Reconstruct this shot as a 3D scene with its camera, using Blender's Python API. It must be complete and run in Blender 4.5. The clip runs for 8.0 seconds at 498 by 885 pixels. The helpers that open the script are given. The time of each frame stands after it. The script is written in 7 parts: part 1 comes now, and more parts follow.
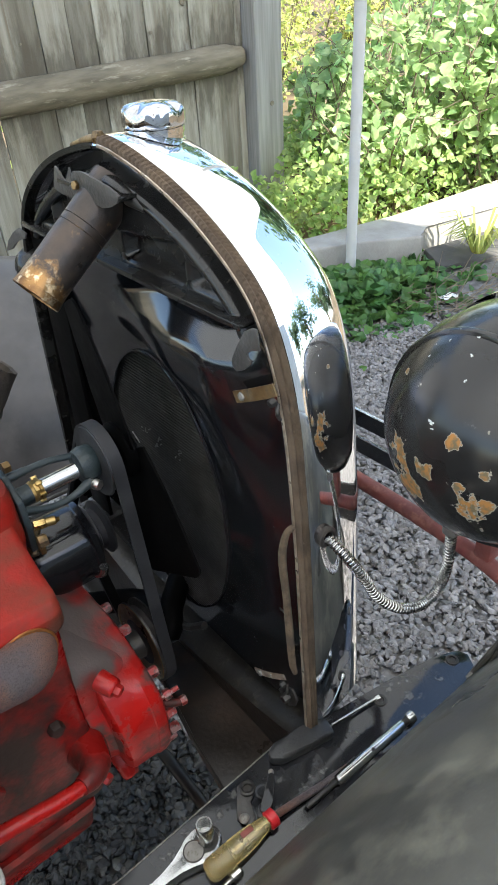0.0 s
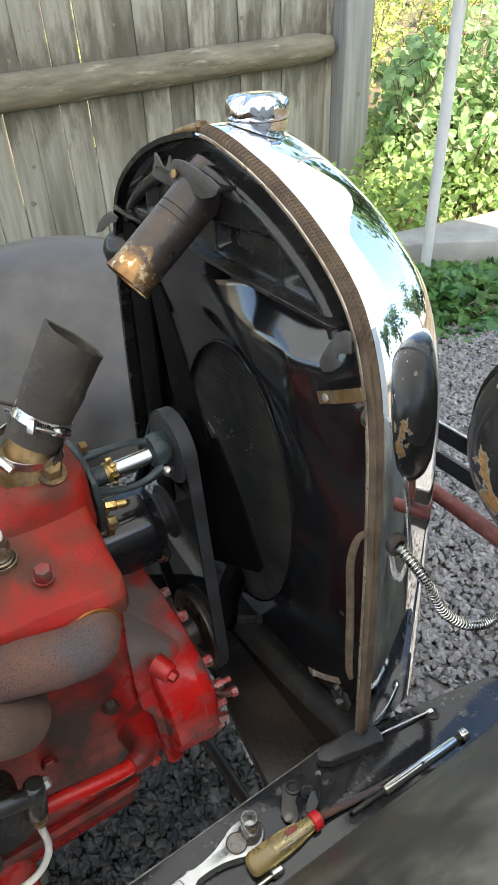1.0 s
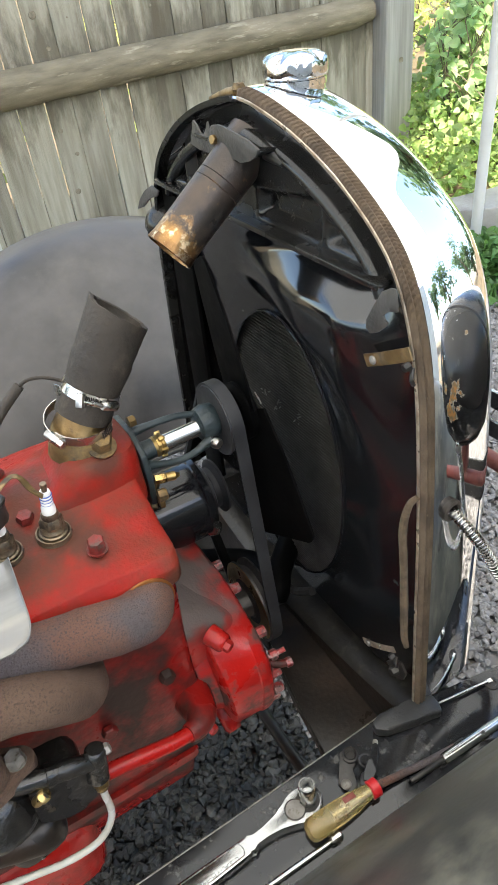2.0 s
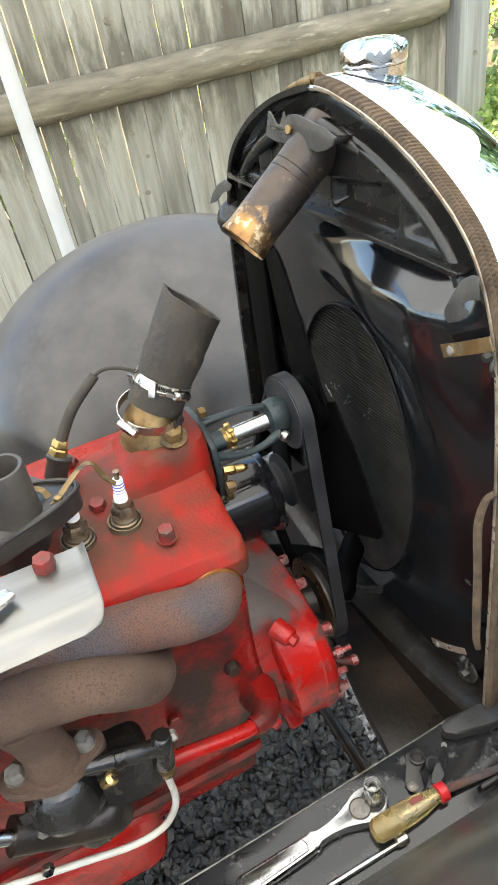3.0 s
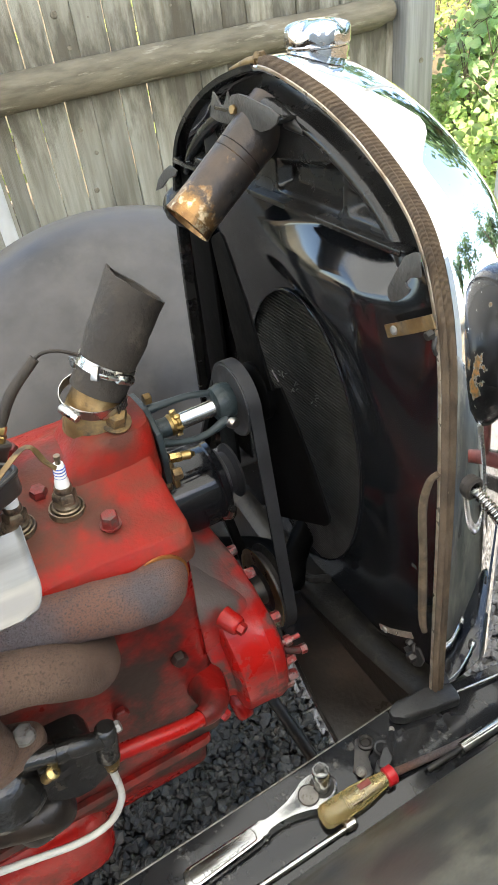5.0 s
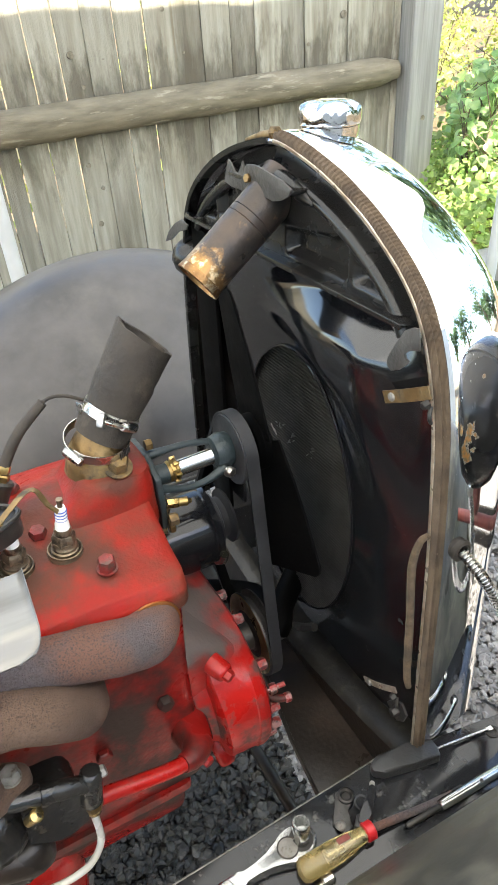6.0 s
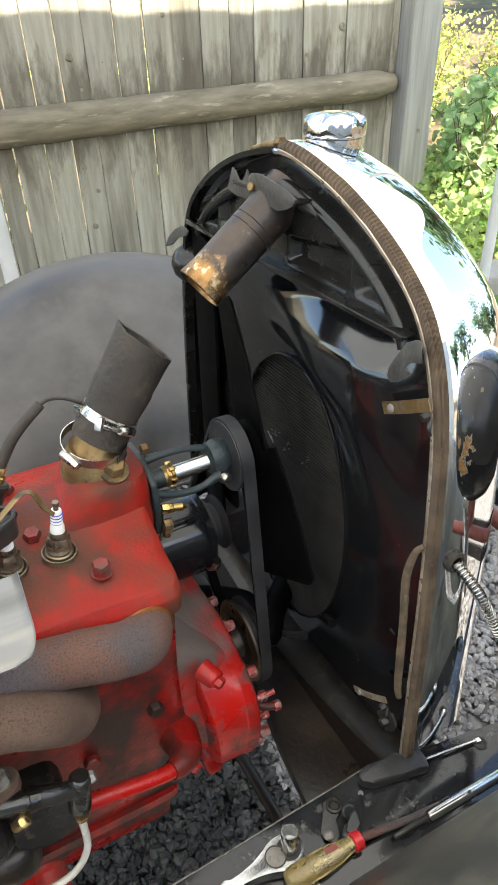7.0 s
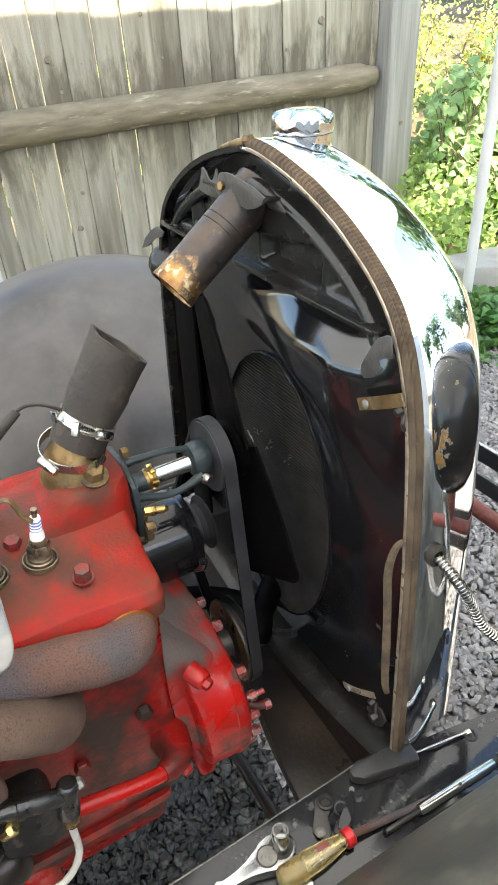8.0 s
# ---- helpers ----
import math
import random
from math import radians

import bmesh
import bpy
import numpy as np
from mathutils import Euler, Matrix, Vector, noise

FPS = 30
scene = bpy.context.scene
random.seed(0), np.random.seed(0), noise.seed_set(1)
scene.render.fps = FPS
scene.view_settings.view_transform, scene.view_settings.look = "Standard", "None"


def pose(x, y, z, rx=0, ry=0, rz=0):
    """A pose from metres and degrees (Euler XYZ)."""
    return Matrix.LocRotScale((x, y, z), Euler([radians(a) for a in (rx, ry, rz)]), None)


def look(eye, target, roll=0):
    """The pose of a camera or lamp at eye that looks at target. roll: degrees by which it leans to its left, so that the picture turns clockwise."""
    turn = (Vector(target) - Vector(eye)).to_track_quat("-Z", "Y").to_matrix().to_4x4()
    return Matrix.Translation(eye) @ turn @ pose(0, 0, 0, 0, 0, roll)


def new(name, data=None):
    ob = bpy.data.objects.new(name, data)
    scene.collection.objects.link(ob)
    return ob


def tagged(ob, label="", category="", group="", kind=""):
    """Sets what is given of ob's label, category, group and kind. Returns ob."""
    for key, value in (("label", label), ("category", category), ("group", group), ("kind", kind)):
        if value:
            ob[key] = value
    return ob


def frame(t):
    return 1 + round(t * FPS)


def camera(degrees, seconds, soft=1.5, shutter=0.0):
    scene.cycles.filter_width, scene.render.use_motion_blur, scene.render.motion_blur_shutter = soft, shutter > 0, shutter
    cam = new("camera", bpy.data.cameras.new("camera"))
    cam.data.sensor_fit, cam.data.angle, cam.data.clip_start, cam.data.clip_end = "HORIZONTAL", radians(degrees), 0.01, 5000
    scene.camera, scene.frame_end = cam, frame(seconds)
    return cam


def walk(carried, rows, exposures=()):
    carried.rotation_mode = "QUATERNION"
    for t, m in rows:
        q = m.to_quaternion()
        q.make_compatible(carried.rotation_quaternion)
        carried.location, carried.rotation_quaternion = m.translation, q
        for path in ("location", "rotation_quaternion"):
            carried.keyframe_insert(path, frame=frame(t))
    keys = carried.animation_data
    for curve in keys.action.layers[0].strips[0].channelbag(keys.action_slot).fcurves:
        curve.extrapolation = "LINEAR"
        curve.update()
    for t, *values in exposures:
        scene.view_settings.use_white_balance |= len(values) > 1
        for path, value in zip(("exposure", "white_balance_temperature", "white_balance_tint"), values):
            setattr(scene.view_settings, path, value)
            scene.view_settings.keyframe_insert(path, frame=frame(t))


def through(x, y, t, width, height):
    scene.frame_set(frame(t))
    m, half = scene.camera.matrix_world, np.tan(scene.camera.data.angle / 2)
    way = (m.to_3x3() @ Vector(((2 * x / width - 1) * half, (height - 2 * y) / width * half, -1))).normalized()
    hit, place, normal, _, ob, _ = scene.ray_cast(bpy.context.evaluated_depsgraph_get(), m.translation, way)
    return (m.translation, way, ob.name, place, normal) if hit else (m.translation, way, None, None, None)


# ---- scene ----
import collections

# camera: path in the car's own axes (x ahead, y to the car's left, z up); the drive tips the car a little
TIP = Vector((-0.0453, -0.0545, 0.9975)).rotation_difference(Vector((0, 0, 1))).to_matrix().to_4x4()
cam = camera(39.89, 8.0)
PATH = [
    (0, (-0.3196, -0.6289, 1.3250), (0.1790, 0.0297, 0.7615), -3.81),
    (0.5, (-0.3223, -0.6168, 1.3280), (0.1467, 0.0565, 0.7565), -3.68),
    (1, (-0.3351, -0.6087, 1.3304), (0.0974, 0.0880, 0.7580), -2.06),
    (1.2, (-0.3356, -0.6028, 1.3321), (0.0793, 0.1025, 0.7573), -2.35),
    (2.3, (-0.3358, -0.6149, 1.3127), (0.0118, 0.1102, 0.7183), -7.79),
    (2.5, (-0.3389, -0.6097, 1.3190), (-0.0216, 0.1245, 0.7187), -6.31),
    (3, (-0.3454, -0.6107, 1.3079), (-0.0614, 0.1549, 0.7306), -9.39),
    (3.5, (-0.3214, -0.6340, 1.3179), (0.0030, 0.1259, 0.7546), -8.35),
    (4, (-0.3498, -0.6269, 1.3118), (0.0071, 0.1296, 0.7638), -4.92),
    (4.5, (-0.3322, -0.6177, 1.2894), (0.0206, 0.1219, 0.7162), -8.67),
    (4.7, (-0.3367, -0.6150, 1.2859), (0.0105, 0.1207, 0.7044), -7.77),
    (5.8, (-0.3496, -0.6249, 1.3041), (0.0158, 0.1106, 0.7335), -4.56),
    (6, (-0.3538, -0.6184, 1.3149), (0.0232, 0.1326, 0.7727), -3.22),
    (6.5, (-0.3636, -0.6127, 1.3214), (0.0386, 0.1393, 0.7993), -1.40),
    (7, (-0.3633, -0.6138, 1.3168), (0.0327, 0.1323, 0.7816), -1.11),
    (7.5, (-0.3637, -0.6131, 1.3102), (0.0224, 0.1306, 0.7645), -1.86),
    (8, (-0.3459, -0.6200, 1.3177), (0.0534, 0.1217, 0.7788), -2.82),
]
EXPOSURES = [(t, s, 6500 + 500 * min(t / 2.5, 1), 8) for t, s in ((0.0, 2.08), (0.5, 2.0), (1.2, 2.28), (2.5, 2.55), (3.0, 2.8), (3.5, 2.97), (4.0, 2.51), (4.5, 2.46), (6.0, 2.7), (6.5, 2.36), (7.0, 2.36), (7.5, 2.51), (8.0, 2.66))]
walk(cam, [(t, TIP @ look(eye, target, roll)) for t, eye, target, roll in PATH], EXPOSURES)

# ---- light ----
SUN_EL, SUN_AZ = radians(52), Vector((-0.16, -1.0))
sun_dir = Vector((SUN_AZ.normalized().x * math.cos(SUN_EL), SUN_AZ.normalized().y * math.cos(SUN_EL), math.sin(SUN_EL)))
world = bpy.data.worlds.new("sky")
scene.world = world
world.use_nodes = True
wn = world.node_tree
sky = wn.nodes.new("ShaderNodeTexSky")
sky.sky_type, sky.sun_disc = 'NISHITA', False
sky.sun_elevation, sky.sun_rotation = SUN_EL, math.atan2(sun_dir.x, sun_dir.y)
wn.links.new(sky.outputs[0], wn.nodes["Background"].inputs[0])
wn.nodes["Background"].inputs[1].default_value = 0.15
sun = new("sun", bpy.data.lights.new("sun", 'SUN'))
sun.data.energy, sun.data.angle, sun.data.color = 4.0, radians(0.6), (1, 0.95, 0.86)
sun.matrix_world = look(sun_dir * 30, (0, 0, 0))

# ---- materials ----
def mat(name, c1, c2=None, rough=0.5, metal=0.0, scale=12.0, detail=5, lo=0.4, hi=0.62, bump=0.0, bscale=120.0,
        stretch=(1, 1, 1), wear=None, wscale=9.0, wlo=0.62, whi=0.66, wrough=None, wmetal=None, vary=0.0, rvar=0.12,
        coat=0.0, trans=0.0, ior=1.45, island=0.0, spec=None):
    m = bpy.data.materials.new(name)
    m.use_nodes = True
    nt = m.node_tree
    n, ln = nt.nodes, nt.links
    b = n["Principled BSDF"]
    tc = n.new("ShaderNodeTexCoord")
    mp = n.new("ShaderNodeMapping")
    mp.inputs["Scale"].default_value = stretch
    oi = n.new("ShaderNodeObjectInfo")
    sh = n.new("ShaderNodeVectorMath")
    sh.operation = 'MULTIPLY_ADD'
    comb = n.new("ShaderNodeCombineXYZ")
    for k in range(3):
        ln.new(oi.outputs["Random"], comb.inputs[k])
    sh.inputs[1].default_value = (17, 23, 31)
    ln.new(comb.outputs[0], sh.inputs[0])
    ln.new(tc.outputs["Object"], sh.inputs[2])
    ln.new(sh.outputs[0], mp.inputs[0])
    def noise_node(s, d, r=0.55):
        q = n.new("ShaderNodeTexNoise")
        q.inputs["Scale"].default_value, q.inputs["Detail"].default_value, q.inputs["Roughness"].default_value = s, d, r
        ln.new(mp.outputs[0], q.inputs["Vector"])
        return q
    def ramp(src, a, z):
        r = n.new("ShaderNodeMapRange")
        r.inputs[1].default_value, r.inputs[2].default_value = a, z
        ln.new(src, r.inputs[0])
        return r.outputs[0]
    def mix(fac, a, z):
        x = n.new("ShaderNodeMix")
        x.data_type = 'RGBA'
        for sock, v in ((x.inputs[0], fac), (x.inputs[6], a), (x.inputs[7], z)):
            if isinstance(v, bpy.types.NodeSocket):
                ln.new(v, sock)
            elif isinstance(v, (tuple, list)):
                sock.default_value = (*v[:3], 1)
            else:
                sock.default_value = v
        return x.outputs[2]
    big = noise_node(scale, detail)
    col = mix(ramp(big.outputs[0], lo, hi), c1, c2 or tuple(v * 0.8 for v in c1))
    fine = noise_node(bscale, 3)
    rr = n.new("ShaderNodeMapRange")
    rr.inputs[1].default_value, rr.inputs[2].default_value = 0.3, 0.7
    rr.inputs[3].default_value, rr.inputs[4].default_value = max(rough - rvar, 0.02), min(rough + rvar, 1)
    ln.new(big.outputs[0], rr.inputs[0])
    rsock = rr.outputs[0]
    msock = metal
    if wear:
        wn_ = noise_node(wscale, 6, 0.65)
        wf = ramp(wn_.outputs[0], wlo, whi)
        col = mix(wf, col, wear)
        if wrough is not None:
            x = n.new("ShaderNodeMix")
            ln.new(wf, x.inputs[0])
            ln.new(rsock, x.inputs[2])
            x.inputs[3].default_value = wrough
            rsock = x.outputs[0]
        if wmetal is not None:
            x = n.new("ShaderNodeMix")
            ln.new(wf, x.inputs[0])
            x.inputs[2].default_value, x.inputs[3].default_value = metal, wmetal
            msock = x.outputs[0]
    if vary or island:
        hs = n.new("ShaderNodeHueSaturation")
        src = oi.outputs["Random"]
        if island:
            g = n.new("ShaderNodeNewGeometry")
            src = g.outputs["Random Per Island"]
        v = n.new("ShaderNodeMapRange")
        amt = island or vary
        v.inputs[3].default_value, v.inputs[4].default_value = 1 - amt, 1 + amt
        ln.new(src, v.inputs[0])
        ln.new(v.outputs[0], hs.inputs["Value"])
        ln.new(col, hs.inputs["Color"])
        col = hs.outputs[0]
    if isinstance(col, bpy.types.NodeSocket):
        ln.new(col, b.inputs["Base Color"])
    ln.new(rsock, b.inputs["Roughness"])
    if isinstance(msock, bpy.types.NodeSocket):
        ln.new(msock, b.inputs["Metallic"])
    else:
        b.inputs["Metallic"].default_value = msock
    if spec is not None:
        b.inputs["Specular IOR Level"].default_value = spec
    b.inputs["Coat Weight"].default_value = coat
    b.inputs["Coat Roughness"].default_value = 0.08
    b.inputs["Transmission Weight"].default_value = trans
    b.inputs["IOR"].default_value = ior
    if bump:
        bp = n.new("ShaderNodeBump")
        bp.inputs["Strength"].default_value, bp.inputs["Distance"].default_value = bump, 0.004
        ln.new(fine.outputs[0], bp.inputs["Height"])
        ln.new(bp.outputs[0], b.inputs["Normal"])
    return m


def stain(m, band, colour, rough, scale):
    """Baked-on grime of ragged outline over the part above a height: band is (full, none)."""
    n, ln = m.node_tree.nodes, m.node_tree.links
    b = next(q for q in n if q.type == 'BSDF_PRINCIPLED')
    tc, sep, nz = n.new("ShaderNodeTexCoord"), n.new("ShaderNodeSeparateXYZ"), n.new("ShaderNodeTexNoise")
    nz.inputs["Scale"].default_value, nz.inputs["Detail"].default_value = scale, 6
    ln.new(tc.outputs["Object"], sep.inputs[0])
    ln.new(tc.outputs["Object"], nz.inputs["Vector"])
    ad = n.new("ShaderNodeMath")
    ad.operation = 'MULTIPLY_ADD'
    ad.inputs[1].default_value = 0.09
    ln.new(nz.outputs[0], ad.inputs[0])
    ln.new(sep.outputs[2], ad.inputs[2])
    r = n.new("ShaderNodeMapRange")
    r.inputs[1].default_value, r.inputs[2].default_value = band[1] + 0.045, band[0] + 0.045
    r.interpolation_type = 'SMOOTHSTEP'
    ln.new(ad.outputs[0], r.inputs[0])
    x = n.new("ShaderNodeMix")
    x.data_type = 'RGBA'
    ln.new(r.outputs[0], x.inputs[0])
    ln.new(b.inputs["Base Color"].links[0].from_socket, x.inputs[6])
    x.inputs[7].default_value = (*colour, 1)
    ln.new(x.outputs[2], b.inputs["Base Color"])
    y = n.new("ShaderNodeMix")
    ln.new(r.outputs[0], y.inputs[0])
    ln.new(b.inputs["Roughness"].links[0].from_socket, y.inputs[2])
    y.inputs[3].default_value = rough
    ln.new(y.outputs[0], b.inputs["Roughness"])


CHROME = mat("chrome", (0.86, 0.87, 0.89), (0.8, 0.8, 0.82), 0.035, 1, 6, rvar=0.02, bump=0.004, bscale=18, wear=(0.55, 0.55, 0.54), wscale=160, wlo=0.66, whi=0.72, wrough=0.25)
BLACK = mat("gloss_black_paint", (0.008, 0.0085, 0.01), (0.011, 0.011, 0.012), 0.11, 0, 14, rvar=0.05, bump=0.03, bscale=60,
            wear=(0.05, 0.045, 0.04), wscale=26, wlo=0.69, whi=0.75, wrough=0.6, spec=0.5)
TANKBLACK = mat("satin_black_paint", (0.0085, 0.0082, 0.0078), (0.016, 0.0152, 0.014), 0.24, 0, 16, rvar=0.1, bump=0.06, bscale=90,
                wear=(0.06, 0.053, 0.044), wscale=34, wlo=0.62, whi=0.74, wrough=0.7)
TABBLACK = mat("scuffed_black_bracket", (0.04, 0.038, 0.036), (0.066, 0.062, 0.057), 0.42, 0, 40, detail=8, rvar=0.14, bump=0.25, bscale=240,
               wear=(0.11, 0.1, 0.085), wscale=70, wlo=0.6, whi=0.7, wrough=0.7)
FANBLACK = mat("matt_black_fan_paint", (0.002, 0.002, 0.002), (0.0035, 0.0034, 0.0033), 0.5, 0, 20, bump=0.06, wear=(0.014, 0.013, 0.012), wscale=40, wlo=0.64, whi=0.78, spec=0.04)
SHROUD = mat("dusty_black_enamel", (0.0055, 0.006, 0.007), (0.009, 0.009, 0.0095), 0.13, 0, 14, rvar=0.05, bump=0.02, bscale=40,
             wear=(0.04, 0.036, 0.032), wscale=60, wlo=0.68, whi=0.75, wrough=0.6, spec=1.0)
FENDER = mat("dusty_black_fender", (0.046, 0.0465, 0.0435), (0.105, 0.101, 0.086), 0.34, 0, 6, detail=10, lo=0.4, hi=0.62, rvar=0.1, bump=0.05, bscale=160,
             wear=(0.15, 0.145, 0.115), wscale=19, wlo=0.48, whi=0.72, wrough=0.6)
PRIMER = mat("grey_primer_fender", (0.038, 0.0355, 0.0345), (0.078, 0.072, 0.069), 0.44, 0, 8, detail=11, lo=0.36, hi=0.62, rvar=0.16, bump=0.05, bscale=140,
             wear=(0.1, 0.093, 0.083), wscale=9, wlo=0.5, whi=0.8, wrough=0.55)
APRON = mat("black_apron_paint", (0.008, 0.009, 0.011), (0.015, 0.015, 0.016), 0.11, 0, 10, rvar=0.08, coat=0.15, bump=0.03, bscale=100,
            wear=(0.1, 0.096, 0.088), wscale=46, wlo=0.58, whi=0.72, wrough=0.6)
RED = mat("worn_red_engine_paint", (0.36, 0.009, 0.007), (0.27, 0.013, 0.01), 0.3, 0, 16, rvar=0.14, bump=0.14, bscale=180,
          wear=(0.1, 0.042, 0.032), wscale=14, wlo=0.52, whi=0.66, wrough=0.75, spec=0.4)
HEADRED = mat("faded_red_head_paint", (0.315, 0.0105, 0.0068), (0.2, 0.0165, 0.011), 0.34, 0, 13, detail=9, rvar=0.16, bump=0.2, bscale=260,
          wear=(0.13, 0.034, 0.02), wscale=11, wlo=0.42, whi=0.62, wrough=0.5, spec=0.17)
# grease, with the red also darkened in place of shade round the block
DARKREDGRIME = mat("greasy_shaded_red_paint", (0.21, 0.0075, 0.006), (0.075, 0.0062, 0.005), 0.36, 0, 11, rvar=0.15, bump=0.25, bscale=120,
               wear=(0.03, 0.018, 0.014), wscale=11, wlo=0.42, whi=0.58, wrough=0.6, spec=0.35)
RUST = mat("rusty_cast_iron", (0.175, 0.086, 0.06), (0.108, 0.088, 0.09), 0.62, 0.1, 15, detail=12, lo=0.42, hi=0.58, rvar=0.12, bump=0.95, bscale=620,
           wear=(0.062, 0.046, 0.045), wscale=520, wlo=0.5, whi=0.64)
INTAKE = mat("tan_oxidised_iron", (0.155, 0.093, 0.062), (0.095, 0.056, 0.039), 0.62, 0.05, 16, detail=10, lo=0.36, hi=0.62, rvar=0.1, bump=0.95, bscale=620,
             wear=(0.07, 0.042, 0.03), wscale=420, wlo=0.51, whi=0.65)
RUBBER = mat("black_rubber", (0.026, 0.021, 0.0165), (0.046, 0.037, 0.029), 0.7, 0, 22, detail=9, rvar=0.1, bump=0.35, bscale=150, wear=(0.085, 0.068, 0.052), wscale=24, wlo=0.57, whi=0.74)
BELT = mat("belt_rubber", (0.02, 0.02, 0.021), (0.03, 0.03, 0.032), 0.5, 0, 30, bump=0.1)
BRASS = mat("dull_brass", (0.5, 0.35, 0.14), (0.34, 0.23, 0.09), 0.32, 1, 30, bump=0.1, wear=(0.12, 0.08, 0.04), wscale=40, wlo=0.6, whi=0.75, wmetal=0.3)
PLUGMETAL = mat("browned_plug_steel", (0.22, 0.17, 0.115), (0.13, 0.1, 0.07), 0.42, 0.7, 60, bump=0.2, bscale=260, wear=(0.06, 0.045, 0.035), wscale=60, wlo=0.52, whi=0.64)
OLDBRASS = mat("tarnished_brass", (0.3, 0.2, 0.09), (0.2, 0.13, 0.06), 0.45, 0.9, 25, bump=0.2, wear=(0.06, 0.045, 0.03), wscale=30, wlo=0.5, whi=0.65, wmetal=0.2, wrough=0.8)
COPPER = mat("scraped_copper_end", (0.3, 0.17, 0.07), (0.16, 0.085, 0.04), 0.34, 0.9, 50, bump=0.4, bscale=220, wear=(0.75, 0.62, 0.42), wscale=60, wlo=0.56, whi=0.66)
TUBE = mat("burnt_black_tube", (0.028, 0.025, 0.023), (0.07, 0.05, 0.038), 0.34, 0.4, 24, detail=8, bump=0.15, bscale=180, wear=(0.28, 0.17, 0.085), wscale=34, wlo=0.6, whi=0.72)
STEEL = mat("zinc_steel", (0.62, 0.6, 0.56), (0.45, 0.43, 0.4), 0.28, 1, 40, bump=0.08, wear=(0.2, 0.15, 0.1), wscale=60, wlo=0.66, whi=0.75)
CONDUIT = mat("bright_ribbed_steel", (0.5, 0.49, 0.47), (0.34, 0.33, 0.31), 0.2, 1, 60, bump=0.05, wear=(0.1, 0.085, 0.07), wscale=90, wlo=0.58, whi=0.7)
POLISHED = mat("polished_steel", (0.52, 0.52, 0.51), (0.42, 0.42, 0.41), 0.22, 1, 30, rvar=0.06, bump=0.03)
DARKSTEEL = mat("dark_oily_steel", (0.05, 0.046, 0.042), (0.028, 0.026, 0.024), 0.45, 0.5, 20, bump=0.25, bscale=110, wear=(0.12, 0.085, 0.06), wscale=24, wlo=0.6, whi=0.72)
GREASE = mat("greasy_cast_iron", (0.008, 0.0075, 0.007), (0.018, 0.016, 0.014), 0.24, 0, 18, rvar=0.14, bump=0.35, bscale=170, wear=(0.06, 0.045, 0.03), wscale=22, wlo=0.6, whi=0.72, wrough=0.7, coat=0.3)
GREEN = mat("dark_green_cast_pump", (0.02, 0.03, 0.032), (0.035, 0.045, 0.047), 0.4, 0.1, 24, bump=0.3, bscale=150)
ALU = mat("brushed_aluminium", (0.25, 0.245, 0.23), (0.19, 0.185, 0.175), 0.4, 1, 5, stretch=(1, 8, 1), rvar=0.1, bump=0.02)
CERAMIC = mat("white_ceramic", (0.8, 0.79, 0.76), None, 0.15, 0, 10)
BLUE = mat("blue_glaze", (0.07, 0.12, 0.4), None, 0.2)
WHITETUBE = mat("cream_plastic_tube", (0.56, 0.545, 0.49), (0.48, 0.46, 0.4), 0.3, 0, 20, bump=0.02)
BAKELITE = mat("black_bakelite", (0.02, 0.018, 0.016), (0.05, 0.043, 0.036), 0.4, 0, 20, bump=0.08)
PLASTIC = mat("black_handle_plastic", (0.018, 0.018, 0.019), (0.03, 0.03, 0.03), 0.42, 0, 40, bump=0.2, bscale=300)
AMBER = mat("amber_acetate", (0.74, 0.6, 0.3), (0.62, 0.48, 0.2), 0.16, 0, 30, trans=0.75, ior=1.47, bump=0.05)
REDPLASTIC = mat("red_plastic", (0.55, 0.02, 0.025), (0.4, 0.015, 0.02), 0.3, 0, 30, bump=0.05)
REDBAR = mat("red_oxide_bar", (0.2, 0.05, 0.038), (0.13, 0.04, 0.034), 0.6, 0, 24, detail=8, bump=0.25, bscale=160, wear=(0.27, 0.12, 0.085), wscale=34, wlo=0.54, whi=0.72)
CHIPPED = mat("chipped_black_enamel", (0.013, 0.0125, 0.012), (0.021, 0.02, 0.019), 0.2, 0, 8, rvar=0.07, bump=0.02, bscale=50, wear=(0.05, 0.047, 0.042), wscale=22, wlo=0.6, whi=0.8, wrough=0.45)
PALECHIP = mat("pale_paint_chip", (0.5, 0.52, 0.5), None, 0.5)
CORE = mat("radiator_core", (0.056, 0.053, 0.048), (0.033, 0.03, 0.027), 0.5, 0.4, 20, bump=0.2)
CAPCHROME = mat("pitted_chrome", (0.52, 0.52, 0.53), (0.4, 0.4, 0.4), 0.09, 1, 90, detail=9, rvar=0.05, bump=0.06, bscale=150, wear=(0.1, 0.095, 0.085), wscale=260, wlo=0.6, whi=0.67, wrough=0.5)
NUTRED = mat("rusty_red_nut", (0.2, 0.02, 0.017), (0.11, 0.03, 0.024), 0.5, 0.1, 60, detail=6, bump=0.3, bscale=260, wear=(0.09, 0.05, 0.04), wscale=70, wlo=0.5, whi=0.62)
CHIPBOLT = mat("red_flaked_bolt", (0.3, 0.16, 0.15), (0.28, 0.04, 0.036), 0.42, 0.4, 110, detail=6, lo=0.46, hi=0.54, bump=0.3, bscale=300, wear=(0.08, 0.06, 0.05), wscale=130, wlo=0.54, whi=0.62)
